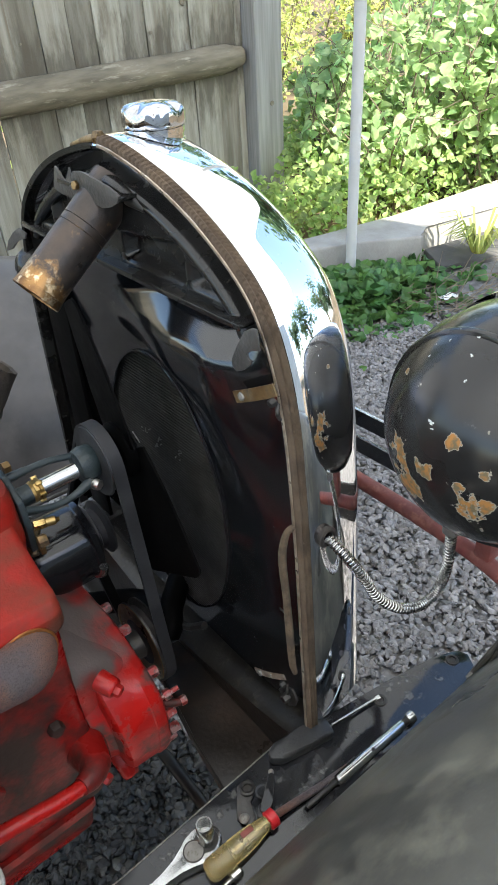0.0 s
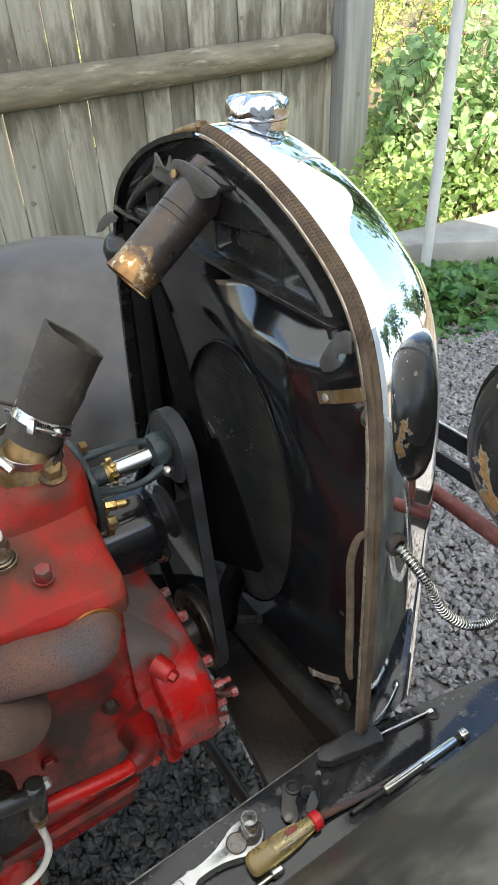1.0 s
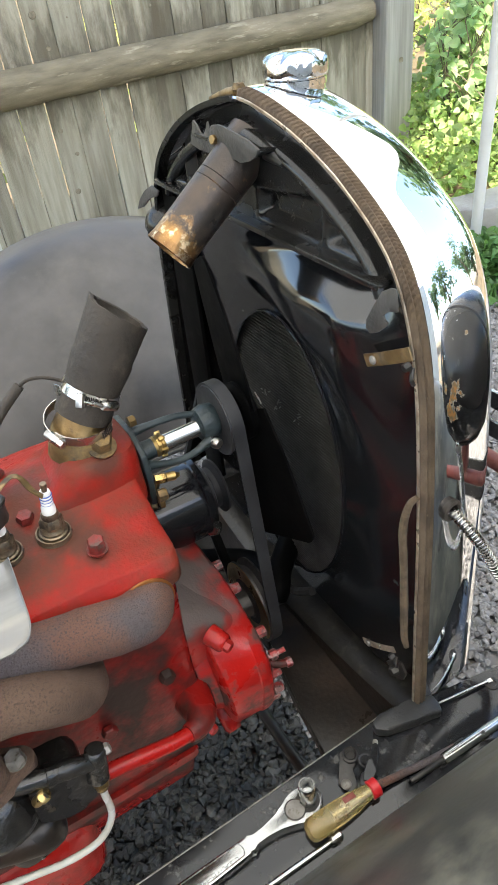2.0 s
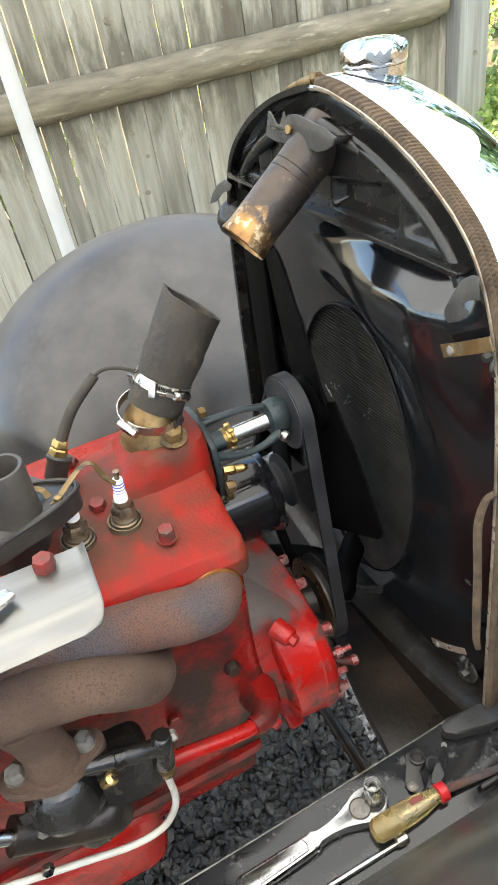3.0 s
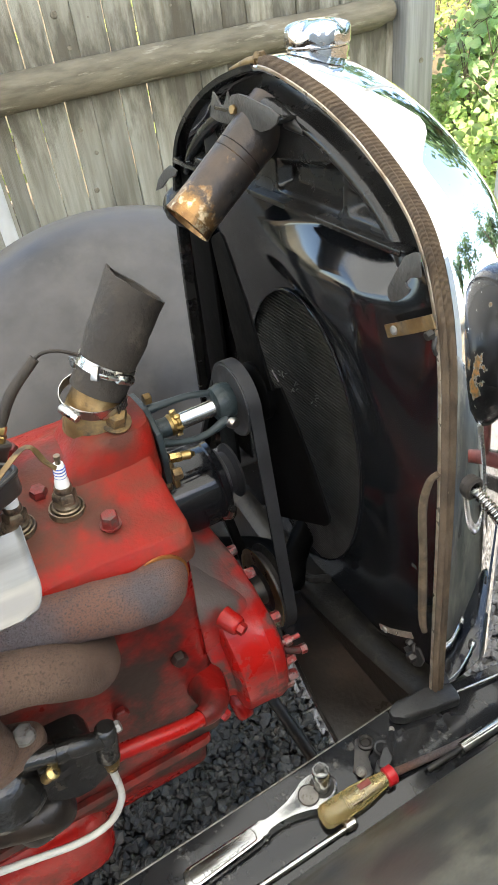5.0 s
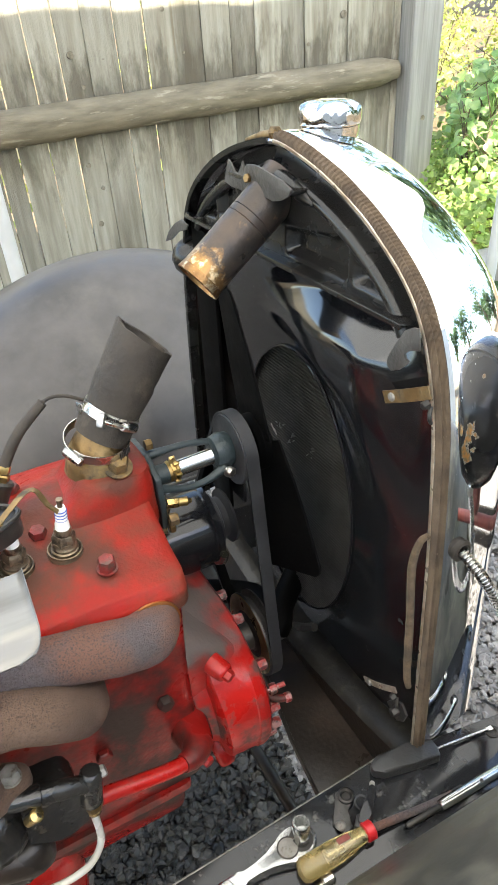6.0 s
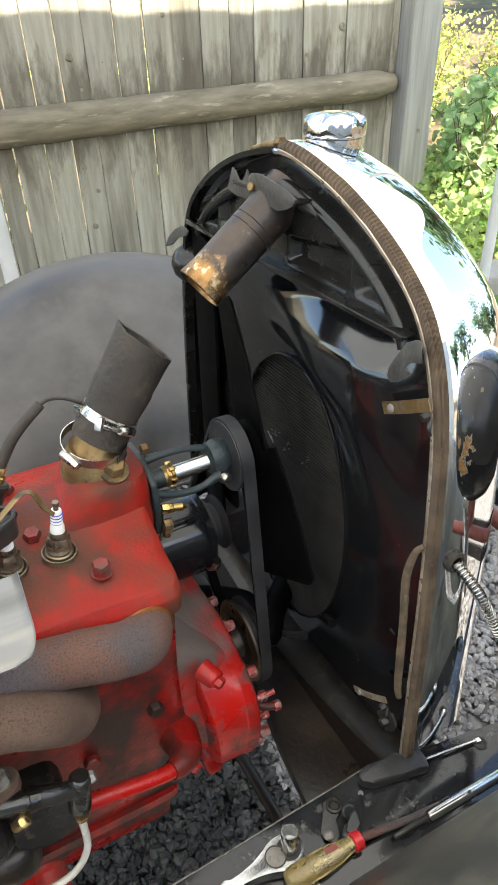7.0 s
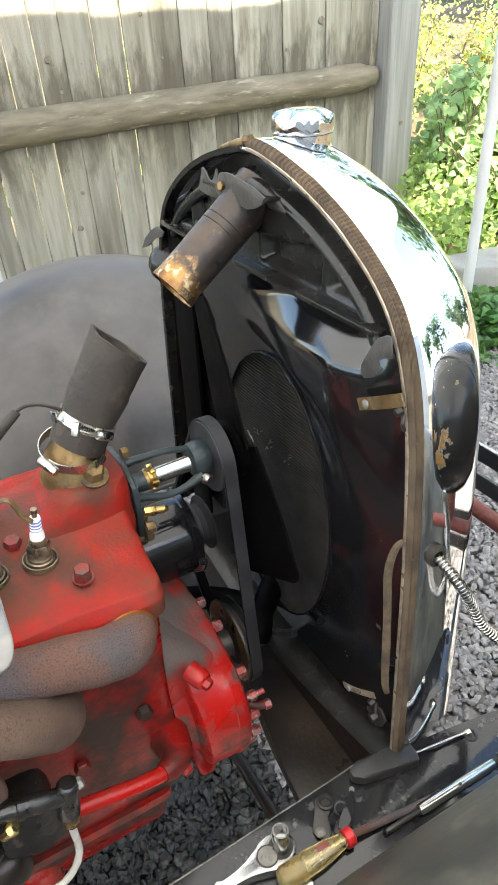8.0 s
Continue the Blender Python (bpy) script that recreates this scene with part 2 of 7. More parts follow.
COVERRED = mat("grimy_red_cover_paint", (0.39, 0.009, 0.007), (0.28, 0.011, 0.009), 0.28, 0, 16, rvar=0.14, bump=0.16, bscale=180,
               wear=(0.1, 0.05, 0.042), wscale=18, wlo=0.52, whi=0.62, wrough=0.75, spec=0.4)
stain(COVERRED, (0.33, 0.29), (0.11, 0.085, 0.075), 0.7, 24)
BOLTGREY = mat("dull_grey_bolt", (0.27, 0.255, 0.23), (0.18, 0.168, 0.15), 0.42, 0.4, 60, bump=0.2, wear=(0.09, 0.07, 0.05), wscale=120, wlo=0.58, whi=0.68)
LIP = mat("pale_worn_edge", (0.5, 0.43, 0.34), (0.3, 0.23, 0.17), 0.35, 0.7, 60, bump=0.1)
TAN = mat("tan_tape_end", (0.12, 0.083, 0.05), (0.065, 0.045, 0.03), 0.9, 0, 60, bump=0.5, bscale=300)
WHITEPOLE = mat("white_painted_pole", (0.55, 0.55, 0.53), (0.5, 0.5, 0.48), 0.45, 0, 8, bump=0.02)
CONCRETE = mat("pale_concrete", (0.36, 0.345, 0.315), (0.28, 0.265, 0.24), 0.85, 0, 7, detail=8, bump=0.4, bscale=90, wear=(0.3, 0.28, 0.25), wscale=5, wlo=0.55, whi=0.8)
PAVING = mat("dusty_grey_paving", (0.1, 0.096, 0.09), (0.065, 0.063, 0.06), 0.9, 0, 6, detail=9, bump=0.5, bscale=90)
# darker stone under the engine: oil, plus the shade there put into the colour
DARKSTONE = mat("oily_shade_darkened_stone", (0.014, 0.013, 0.011), (0.04, 0.0365, 0.031), 0.5, 0, 30, island=0.9, bump=0.4, bscale=200)
STONE = mat("grey_gravel_stone", (0.18, 0.167, 0.157), (0.265, 0.25, 0.236), 0.85, 0, 30, island=0.32, bump=0.5, bscale=220)
STONEP = mat("grey_gravel_chip", (0.18, 0.167, 0.157), (0.265, 0.25, 0.236), 0.85, 0, 30, vary=0.32, bump=0.5, bscale=220)
WOOD = mat("weathered_fence_board", (0.385, 0.362, 0.292), (0.248, 0.228, 0.172), 0.85, 0, 6, detail=12, lo=0.28, hi=0.72, stretch=(7, 7, 0.55), bump=0.6, bscale=40,
           wear=(0.105, 0.088, 0.058), wscale=0.55, wlo=0.5, whi=0.7, vary=0.24)
RAIL = mat("weathered_fence_rail", (0.235, 0.2, 0.135), (0.135, 0.115, 0.076), 0.85, 0, 5, detail=12, lo=0.34, hi=0.66, stretch=(1, 1, 6), bump=0.8, bscale=30,
           wear=(0.33, 0.295, 0.21), wscale=6.5, wlo=0.56, whi=0.68)
POST = mat("grey_treated_post", (0.33, 0.32, 0.29), (0.23, 0.22, 0.2), 0.85, 0, 3, detail=8, lo=0.35, hi=0.65, stretch=(18, 18, 0.7), bump=0.4, bscale=30)
def rail_stain(m, z0, reach, colour):
    """Dark water stains of ragged outline that spread up and down from the rail."""
    n, ln = m.node_tree.nodes, m.node_tree.links
    b = n["Principled BSDF"]
    tc, sep, nz, mp, oi = n.new("ShaderNodeTexCoord"), n.new("ShaderNodeSeparateXYZ"), n.new("ShaderNodeTexNoise"), n.new("ShaderNodeMapping"), n.new("ShaderNodeObjectInfo")
    mp.inputs["Scale"].default_value = (16, 16, 4)
    nz.inputs["Scale"].default_value, nz.inputs["Detail"].default_value, nz.inputs["Roughness"].default_value = 1.0, 8, 0.65
    nz.noise_dimensions = '4D'
    mul = n.new("ShaderNodeMath")
    mul.operation, mul.inputs[1].default_value = 'MULTIPLY', 40
    ln.new(oi.outputs["Random"], mul.inputs[0])
    ln.new(mul.outputs[0], nz.inputs["W"])
    ln.new(tc.outputs["Object"], sep.inputs[0])
    ln.new(tc.outputs["Object"], mp.inputs[0])
    ln.new(mp.outputs[0], nz.inputs["Vector"])
    off, ab = n.new("ShaderNodeMath"), n.new("ShaderNodeMath")
    off.operation, ab.operation = 'SUBTRACT', 'ABSOLUTE'
    off.inputs[1].default_value = z0
    ln.new(sep.outputs[2], off.inputs[0])
    ln.new(off.outputs[0], ab.inputs[0])
    near = n.new("ShaderNodeMapRange")
    near.inputs[1].default_value, near.inputs[2].default_value, near.inputs[3].default_value, near.inputs[4].default_value = 0.06, reach, 0.3, 0.0
    ln.new(ab.outputs[0], near.inputs[0])
    ad = n.new("ShaderNodeMath")
    ln.new(nz.outputs[0], ad.inputs[0])
    ln.new(near.outputs[0], ad.inputs[1])
    r = n.new("ShaderNodeMapRange")
    r.inputs[1].default_value, r.inputs[2].default_value, r.inputs[4].default_value = 0.62, 0.8, 0.8
    ln.new(ad.outputs[0], r.inputs[0])
    x = n.new("ShaderNodeMix")
    x.data_type = 'RGBA'
    ln.new(r.outputs[0], x.inputs[0])
    ln.new(b.inputs["Base Color"].links[0].from_socket, x.inputs[6])
    x.inputs[7].default_value = (*colour, 1)
    ln.new(x.outputs[2], b.inputs["Base Color"])


rail_stain(WOOD, 0.72, 0.4, (0.1, 0.086, 0.06))
KNOT = mat("grey_wood_knot", (0.24, 0.21, 0.155), (0.15, 0.127, 0.09), 0.85, 0, 60, bump=0.3)
GRASS = mat("sunny_lawn", (0.17, 0.115, 0.068), (0.065, 0.06, 0.028), 0.9, 0, 1.6, detail=9, bump=0.6, bscale=70)
SIDING = mat("white_siding", (0.62, 0.62, 0.6), (0.55, 0.55, 0.53), 0.7, 0, 3)
GASKET = mat("copper_gasket", (0.55, 0.24, 0.08), (0.4, 0.16, 0.05), 0.35, 0.9, 40)
BARK = mat("shrub_bark", (0.2, 0.16, 0.11), (0.13, 0.1, 0.07), 0.9, 0, 40, bump=0.4)


def leaf_mat(name, c1, c2, through=0.35):
    m = mat(name, c1, c2, 0.45, 0, 9, island=0.35, bump=0.1, bscale=80)
    n, ln = m.node_tree.nodes, m.node_tree.links
    b = n["Principled BSDF"]
    tr = n.new("ShaderNodeBsdfTranslucent")
    hs = n.new("ShaderNodeHueSaturation")
    hs.inputs["Value"].default_value, hs.inputs["Hue"].default_value = 1.8, 0.48
    src = b.inputs["Base Color"].links[0].from_socket
    ln.new(src, hs.inputs["Color"])
    ln.new(hs.outputs[0], tr.inputs[0])
    ms = n.new("ShaderNodeMixShader")
    ms.inputs[0].default_value = through
    ln.new(b.outputs[0], ms.inputs[1])
    ln.new(tr.outputs[0], ms.inputs[2])
    ln.new(ms.outputs[0], n["Material Output"].inputs[0])
    return m


LEAF = leaf_mat("lilac_leaf", (0.36, 0.44, 0.22), (0.19, 0.32, 0.125), 0.45)
LIME = leaf_mat("yellow_green_leaf", (0.42, 0.43, 0.13), (0.3, 0.37, 0.11), 0.4)
FINE = leaf_mat("fine_green_leaf", (0.33, 0.41, 0.15), (0.17, 0.29, 0.08), 0.45)
TREE = leaf_mat("tree_leaf", (0.1, 0.17, 0.075), (0.065, 0.12, 0.06), 0.3)
IVY = leaf_mat("ivy_leaf", (0.05, 0.13, 0.035), (0.09, 0.18, 0.04), 0.2)

# woven tape that lies round the shell's rear edge
def webbing_mat():
    m = mat("brown_woven_tape", (0.135, 0.092, 0.056), (0.078, 0.053, 0.035), 0.85, 0, 30, detail=8, bump=0.0, wear=(0.15, 0.105, 0.07), wscale=26, wlo=0.54, whi=0.72)
    n, ln = m.node_tree.nodes, m.node_tree.links
    b = n["Principled BSDF"]
    tc = n.new("ShaderNodeTexCoord")
    w = n.new("ShaderNodeTexWave")
    w.bands_direction = 'Z'
    w.inputs["Scale"].default_value = 380
    w.inputs["Distortion"].default_value = 1.2
    ln.new(tc.outputs["Object"], w.inputs[0])
    bp = n.new("ShaderNodeBump")
    bp.inputs["Strength"].default_value, bp.inputs["Distance"].default_value = 0.7, 0.001
    ln.new(w.outputs[1], bp.inputs["Height"])
    ln.new(bp.outputs[0], b.inputs["Normal"])
    hs = n.new("ShaderNodeHueSaturation")
    v = n.new("ShaderNodeMapRange")
    v.inputs[3].default_value, v.inputs[4].default_value = 0.88, 1.08
    ln.new(w.outputs[1], v.inputs[0])
    ln.new(v.outputs[0], hs.inputs["Value"])
    ln.new(b.inputs["Base Color"].links[0].from_socket, hs.inputs["Color"])
    ln.new(hs.outputs[0], b.inputs["Base Color"])
    return m


WEB = webbing_mat()


def canopy_mat():
    m = mat("white_canopy_cloth", (0.8, 0.8, 0.78), (0.75, 0.75, 0.73), 0.7, 0, 4)
    n, ln = m.node_tree.nodes, m.node_tree.links
    tr = n.new("ShaderNodeBsdfTranslucent")
    tr.inputs[0].default_value = (0.8, 0.8, 0.77, 1)
    ms = n.new("ShaderNodeMixShader")
    ms.inputs[0].default_value = 0.5
    ln.new(n["Principled BSDF"].outputs[0], ms.inputs[1])
    ln.new(tr.outputs[0], ms.inputs[2])
    ln.new(ms.outputs[0], n["Material Output"].inputs[0])
    return m


CLOTH = canopy_mat()

# ---- building helpers ----
BASE = {}


def thing(name, base, label, category, group="", car=True, kind=""):
    e = new(name)
    e.empty_display_size = 0.05
    e.matrix_world = (TIP if car else Matrix()) @ Matrix.Translation(base)
    BASE[e.name] = Vector(base)
    return tagged(e, label, category, group, kind)


def part(name, bm, material, parent, label="", smooth=True):
    root = parent
    while root.parent:
        root = root.parent
    if isinstance(bm, bpy.types.Mesh):
        me = bm
    else:
        if root.name in BASE:
            bmesh.ops.translate(bm, verts=bm.verts, vec=-BASE[root.name])
        bmesh.ops.recalc_face_normals(bm, faces=bm.faces)
        me = bpy.data.meshes.new(name)
        bm.to_mesh(me)
        bm.free()
        me.materials.append(material)
        if smooth:
            me.polygons.foreach_set("use_smooth", [True] * len(me.polygons))
            me.set_sharp_from_angle(angle=radians(38))
    ob = new(name, me)
    ob.parent = parent
    if label:
        ob["label"] = label
    return ob


def smooth_path(pts, n=8):
    p = [Vector(q) for q in pts]
    if len(p) < 3:
        return p
    p = [2 * p[0] - p[1]] + p + [2 * p[-1] - p[-2]]
    out = []
    for i in range(1, len(p) - 2):
        a, b, c, d = p[i - 1:i + 3]
        for k in range(n):
            t = k / n
            out.append(0.5 * (2 * b + (c - a) * t + (2 * a - 5 * b + 4 * c - d) * t * t + (3 * b - a - 3 * c + d) * t ** 3))
    out.append(p[-2])
    return out


def rings(bm, loops, caps=True, closed=False):
    """Skins a row of equal rings."""
    vs = [[bm.verts.new(q) for q in r] for r in loops]
    n = len(vs[0])
    pairs = list(zip(vs, vs[1:])) + ([(vs[-1], vs[0])] if closed else [])
    for a, b in pairs:
        for i in range(n):
            bm.faces.new((a[i], a[(i + 1) % n], b[(i + 1) % n], b[i]))
    if caps and not closed:
        bm.faces.new(list(reversed(vs[0])))
        bm.faces.new(vs[-1])
    return bm


def tube(pts, r, seg=14, caps=True, smooth=6, bm=None, wobble=0.0):
    bm = bm or bmesh.new()
    path = smooth_path(pts, smooth) if smooth else [Vector(q) for q in pts]
    m = len(path)
    t0 = (path[1] - path[0]).normalized()
    u = t0.orthogonal().normalized()
    loops = []
    for i, q in enumerate(path):
        t = (path[min(i + 1, m - 1)] - path[max(i - 1, 0)]).normalized()
        u = (u - t * u.dot(t)).normalized()
        v = t.cross(u)
        f = i / (m - 1)
        rad = r if not isinstance(r, (list, tuple)) else float(np.interp(f, np.linspace(0, 1, len(r)), r))
        rad *= 1 + wobble * noise.noise(q * 60)
        loops.append([q + rad * (math.cos(2 * math.pi * k / seg) * u + math.sin(2 * math.pi * k / seg) * v) for k in range(seg)])
    return rings(bm, loops, caps)


def lathe(profile, origin, axis, seg=28, bm=None, closed=False, squash=None):
    """profile: rows of (along the axis, radius)."""
    bm = bm or bmesh.new()
    q = Vector((0, 0, 1)).rotation_difference(Vector(axis).normalized())
    o = Vector(origin)
    loops = []
    for a, r in profile:
        r = max(r, 1e-5)
        loops.append([o + q @ Vector((r * math.cos(2 * math.pi * k / seg), r * math.sin(2 * math.pi * k / seg), a)) for k in range(seg)])
    return rings(bm, loops, not closed, closed)


def hexa(origin, axis, across, h, bm=None, turn=0.0, n=6, washer=0.0):
    bm = bm or bmesh.new()
    ax = Vector(axis).normalized()
    q = Vector((0, 0, 1)).rotation_difference(ax)
    o = Vector(origin)
    r = across / 2 / math.cos(math.pi / n)
    if washer:
        lathe([(0, washer * across), (0.0018, washer * across)], o, ax, 18, bm)
    rows = [(0, r), (h * 0.8, r), (h, r * 0.84)]
    loops = [[o + q @ Vector((s * math.cos(2 * math.pi * k / n + turn), s * math.sin(2 * math.pi * k / n + turn), a)) for k in range(n)] for a, s in rows]
    return rings(bm, loops)


def block(centre, size, rot=(0, 0, 0), bevel=0.004, seg=2, bm=None, taper=1.0):
    bm = bm or bmesh.new()
    b2 = bmesh.new()
    bmesh.ops.create_cube(b2, size=1)
    for v in b2.verts:
        f = taper if v.co.z > 0 else 1
        v.co = Vector((v.co.x * size[0] * f, v.co.y * size[1] * f, v.co.z * size[2]))
    if bevel:
        bmesh.ops.bevel(b2, geom=b2.edges, offset=bevel, segments=seg, affect='EDGES', profile=0.5)
    m = pose(*centre, *rot)
    return join(bm, b2, m)


def join(bm, b2, m=Matrix()):
    idx = {v: bm.verts.new(m @ v.co) for v in b2.verts}
    for f in b2.faces:
        bm.faces.new([idx[v] for v in f.verts])
    b2.free()
    return bm


def slab(outline, origin, u, v, depth, bevel=0.0, bm=None):
    """A plate: outline in the plane of u and v, thickness along u x v."""
    bm = bm or bmesh.new()
    b2 = bmesh.new()
    u, v, o = Vector(u).normalized(), Vector(v).normalized(), Vector(origin)
    w = u.cross(v)
    lo = [b2.verts.new(o + a * u + b * v) for a, b in outline]
    hi = [b2.verts.new(o + a * u + b * v + depth * w) for a, b in outline]
    n = len(lo)
    b2.faces.new(list(reversed(lo)))
    b2.faces.new(hi)
    for i in range(n):
        b2.faces.new((lo[i], lo[(i + 1) % n], hi[(i + 1) % n], hi[i]))
    if bevel:
        bmesh.ops.bevel(b2, geom=b2.edges, offset=bevel, segments=2, affect='EDGES', profile=0.5)
    return join(bm, b2)


def arc(c, r, a0, a1, n):
    return [(c[0] + r * math.cos(radians(a0 + (a1 - a0) * k / n)), c[1] + r * math.sin(radians(a0 + (a1 - a0) * k / n))) for k in range(n + 1)]


def sheet(fn, nu, nv, thick=0.0, bm=None):
    """A grid surface from fn(a, b), a and b from 0 to 1; thick gives it a back."""
    bm = bm or bmesh.new()
    g = [[bm.verts.new(fn(i / nu, j / nv)) for j in range(nv + 1)] for i in range(nu + 1)]
    faces = [bm.faces.new((g[i][j], g[i + 1][j], g[i + 1][j + 1], g[i][j + 1])) for i in range(nu) for j in range(nv)]
    if thick:
        bmesh.ops.recalc_face_normals(bm, faces=bm.faces)
        bmesh.ops.solidify(bm, geom=faces, thickness=thick)
    return bm

# ---- the place: ground, fence, planting ----
def sstep(a, b, x):
    t = min(max((x - a) / (b - a), 0), 1)
    return t * t * (3 - 2 * t)


def ground_z(x, y):
    dip = -0.3 * sstep(1.3, 2.5, y) * (1 - sstep(1.0, 1.9, x))
    rise = 0.55 * sstep(5, 13, math.hypot(x, y)) + 1.6 * sstep(9, 40, y)
    return dip + rise + 0.012 * noise.noise(Vector((x * 1.3, y * 1.3, 0)))


def grid_line(lo, hi, near0, near1, step):
    out, x = [lo], lo
    while x < hi:
        x += step if near0 <= x <= near1 else max(step, 0.25 * min(abs(x - near0), abs(x - near1)))
        out.append(min(x, hi))
    return out


def build_ground():
    xs, ys = grid_line(-60, 60, -2.5, 4.5, 0.22), grid_line(-60, 90, -2, 5, 0.22)
    bm = bmesh.new()
    g = [[bm.verts.new((x, y, ground_z(x, y) - 0.03)) for y in ys] for x in xs]
    for i in range(len(xs) - 1):
        for j in range(len(ys) - 1):
            bm.faces.new((g[i][j], g[i + 1][j], g[i + 1][j + 1], g[i][j + 1]))
    me = bpy.data.meshes.new("ground")
    bm.to_mesh(me)
    bm.free()
    me.materials.append(GRASS)
    return tagged(new("ground", me), "sunlit lawn and soil that slopes up behind the fence", "ground", kind="structure")


build_ground()
drive = bmesh.new()


def drive_fn(a, b):
    x = -3 + (5.15 + 1.7 * (1 - sstep(0.8, 0.86, b))) * a - 0.25 * max(0, b - 0.75)
    y = -2.4 + 4.2 * b
    return Vector((x, y, ground_z(x, y) - 0.004))


sheet(drive_fn, 60, 40, bm=drive)
me = bpy.data.meshes.new("gravel_drive")
drive.to_mesh(me)
drive.free()
DUST = mat("crushed_stone_dust", (0.19, 0.18, 0.17), (0.11, 0.104, 0.097), 0.95, 0, 30, bump=0.9, bscale=90)
me.materials.append(DUST)
DRIVE = tagged(new("gravel_drive", me), "grey crushed stone drive under and beside the car", "gravel", kind="structure")

# fence: a row of boards on a half-round rail, ending at a thick post
FU = Vector((math.cos(radians(-7.6)), math.sin(radians(-7.6)), 0))
FN = Vector((FU.y, -FU.x, 0))          # towards the car
FP = Vector((2.285, 2.63, 0))
fence = thing("fence", (2.2, 2.63, -0.1), "weathered grey board fence with a half-round rail", "fence", car=False)
rnd = random.Random(5)


def board(s0, s1, k):
    off, lean, tw = rnd.uniform(-0.004, 0.004) - (0.006 if k % 2 else 0), rnd.uniform(-0.004, 0.004), rnd.uniform(-0.004, 0.004)
    bm = bmesh.new()
    loops = []
    for i in range(9):
        z = -0.34 + 2.04 * i / 8
        sh = lean * i / 8 + 0.0015 * noise.noise(Vector((k * 3.1, z * 2, 0)))
        w = tw * (i / 8 - 0.5)
        c = FP + FN * off
        a, b = s0 + sh, s1 + sh
        loops.append([(c + FU * a + FN * w)[:2] + (z,), (c + FU * b - FN * w)[:2] + (z,),
                      (c + FU * b - FN * (w + 0.018))[:2] + (z,), (c + FU * a + FN * (w - 0.018))[:2] + (z,)])
    rings(bm, loops)
    bmesh.ops.translate(bm, verts=bm.verts, vec=-(FP + FU * s0))
    me = bpy.data.meshes.new("board")
    bmesh.ops.recalc_face_normals(bm, faces=bm.faces)
    bm.to_mesh(me)
    bm.free()
    me.materials.append(WOOD)
    ob = new("board", me)
    ob.parent = fence
    ob.matrix_basis = Matrix.Translation(FP + FU * s0 - BASE[fence.name])


def build_fence():
    edges = [-0.005, -0.044, -0.162, -0.301, -0.417, -0.537, -0.66, -0.794, -0.914, -1.053, -1.183, -1.32, -1.455, -1.59, -1.717, -1.84, -1.985, -2.08, -2.21, -2.355]
    while edges[-1] > -4.6:
        edges.append(edges[-1] - rnd.uniform(0.124, 0.142))
    for k in range(len(edges) - 1):
        gap = 0.009 if k + 1 in (12, 14, 16, 19) else 0.006 if k + 1 in (11, 17, 22) else rnd.choice((0.002, 0.0025, 0.003))
        board(edges[k + 1] + gap, edges[k], k)
    # rail: half-round log with an uneven surface
    def rail_fn(a, b):
        p = FP + FU * (-4.6 + 4.58 * a)
        an = radians(-95 + 190 * b)
        s_ = -4.6 + 4.58 * a
        r = (0.066 + 0.006 * min(-s_, 2.2)) * (1 + 0.06 * noise.noise(Vector((a * 16, b * 2, 3))) + 0.03 * noise.noise(Vector((a * 60, b * 6, 1))))
        r *= 1 - 0.35 * sstep(0.975, 1.0, a)
        q = p + FN * (0.012 + 0.95 * r * math.cos(an)) + Vector((0, 0, 0.73 + 0.011 * s_ + 1.02 * r * math.sin(an)))
        return q
    rail = sheet(rail_fn, 110, 12)
    bmesh.ops.holes_fill(rail, edges=[e for e in rail.edges if e.is_boundary])
    part("rail", rail, RAIL, fence, "half-round weathered log rail")
    rnd2 = random.Random(3)
    c = FP + FU * 0.085
    post = bmesh.new()
    h = 0.082
    loops = []
    for i in range(14):
        z = -0.3 + 2.0 * i / 13
        d = 0.002 * math.sin(i * 1.7)
        loops.append([c + FU * (a * (h + d)) + FN * (b * h + 0.03) + Vector((0, 0, z)) for a, b in
                      ((-1, -0.94), (-0.94, -1), (0.94, -1), (1, -0.94), (1, 0.94), (0.94, 1), (-0.94, 1), (-1, 0.94))])
    rings(post, loops)
    part("post", post, POST, fence, "thick grey timber end post")
    for s, z, r in ((-0.326, 1.0, 0.018), (-1.663, 0.963, 0.016), (-1.631, 0.833, 0.01), (-1.674, 0.499, 0.012), (-1.625, 0.386, 0.01), (-1.522, 0.934, 0.007), (-1.147, 0.921, 0.006), (-1.667, 0.217, 0.014), (-0.515, 0.891, 0.009), (-1.227, 1.098, 0.011),
                    (-2.43, 0.93, 0.012), (-2.75, 0.2, 0.01)):
        b = lathe([(-0.002, r), (0.0015, r * 0.9), (0.003, r * 0.4)], FP + FU * s + FN * 0.001 + Vector((0, 0, z)), FN, 12)
        part("knot", b, KNOT, fence)
    b = lathe([(-0.002, 0.014), (0.003, 0.012), (0.004, 0.005)], c + FU * 0.01 + FN * 0.112 + Vector((0, 0, 0.5)), FN, 12)
    part("knot", b, KNOT, fence)


build_fence()

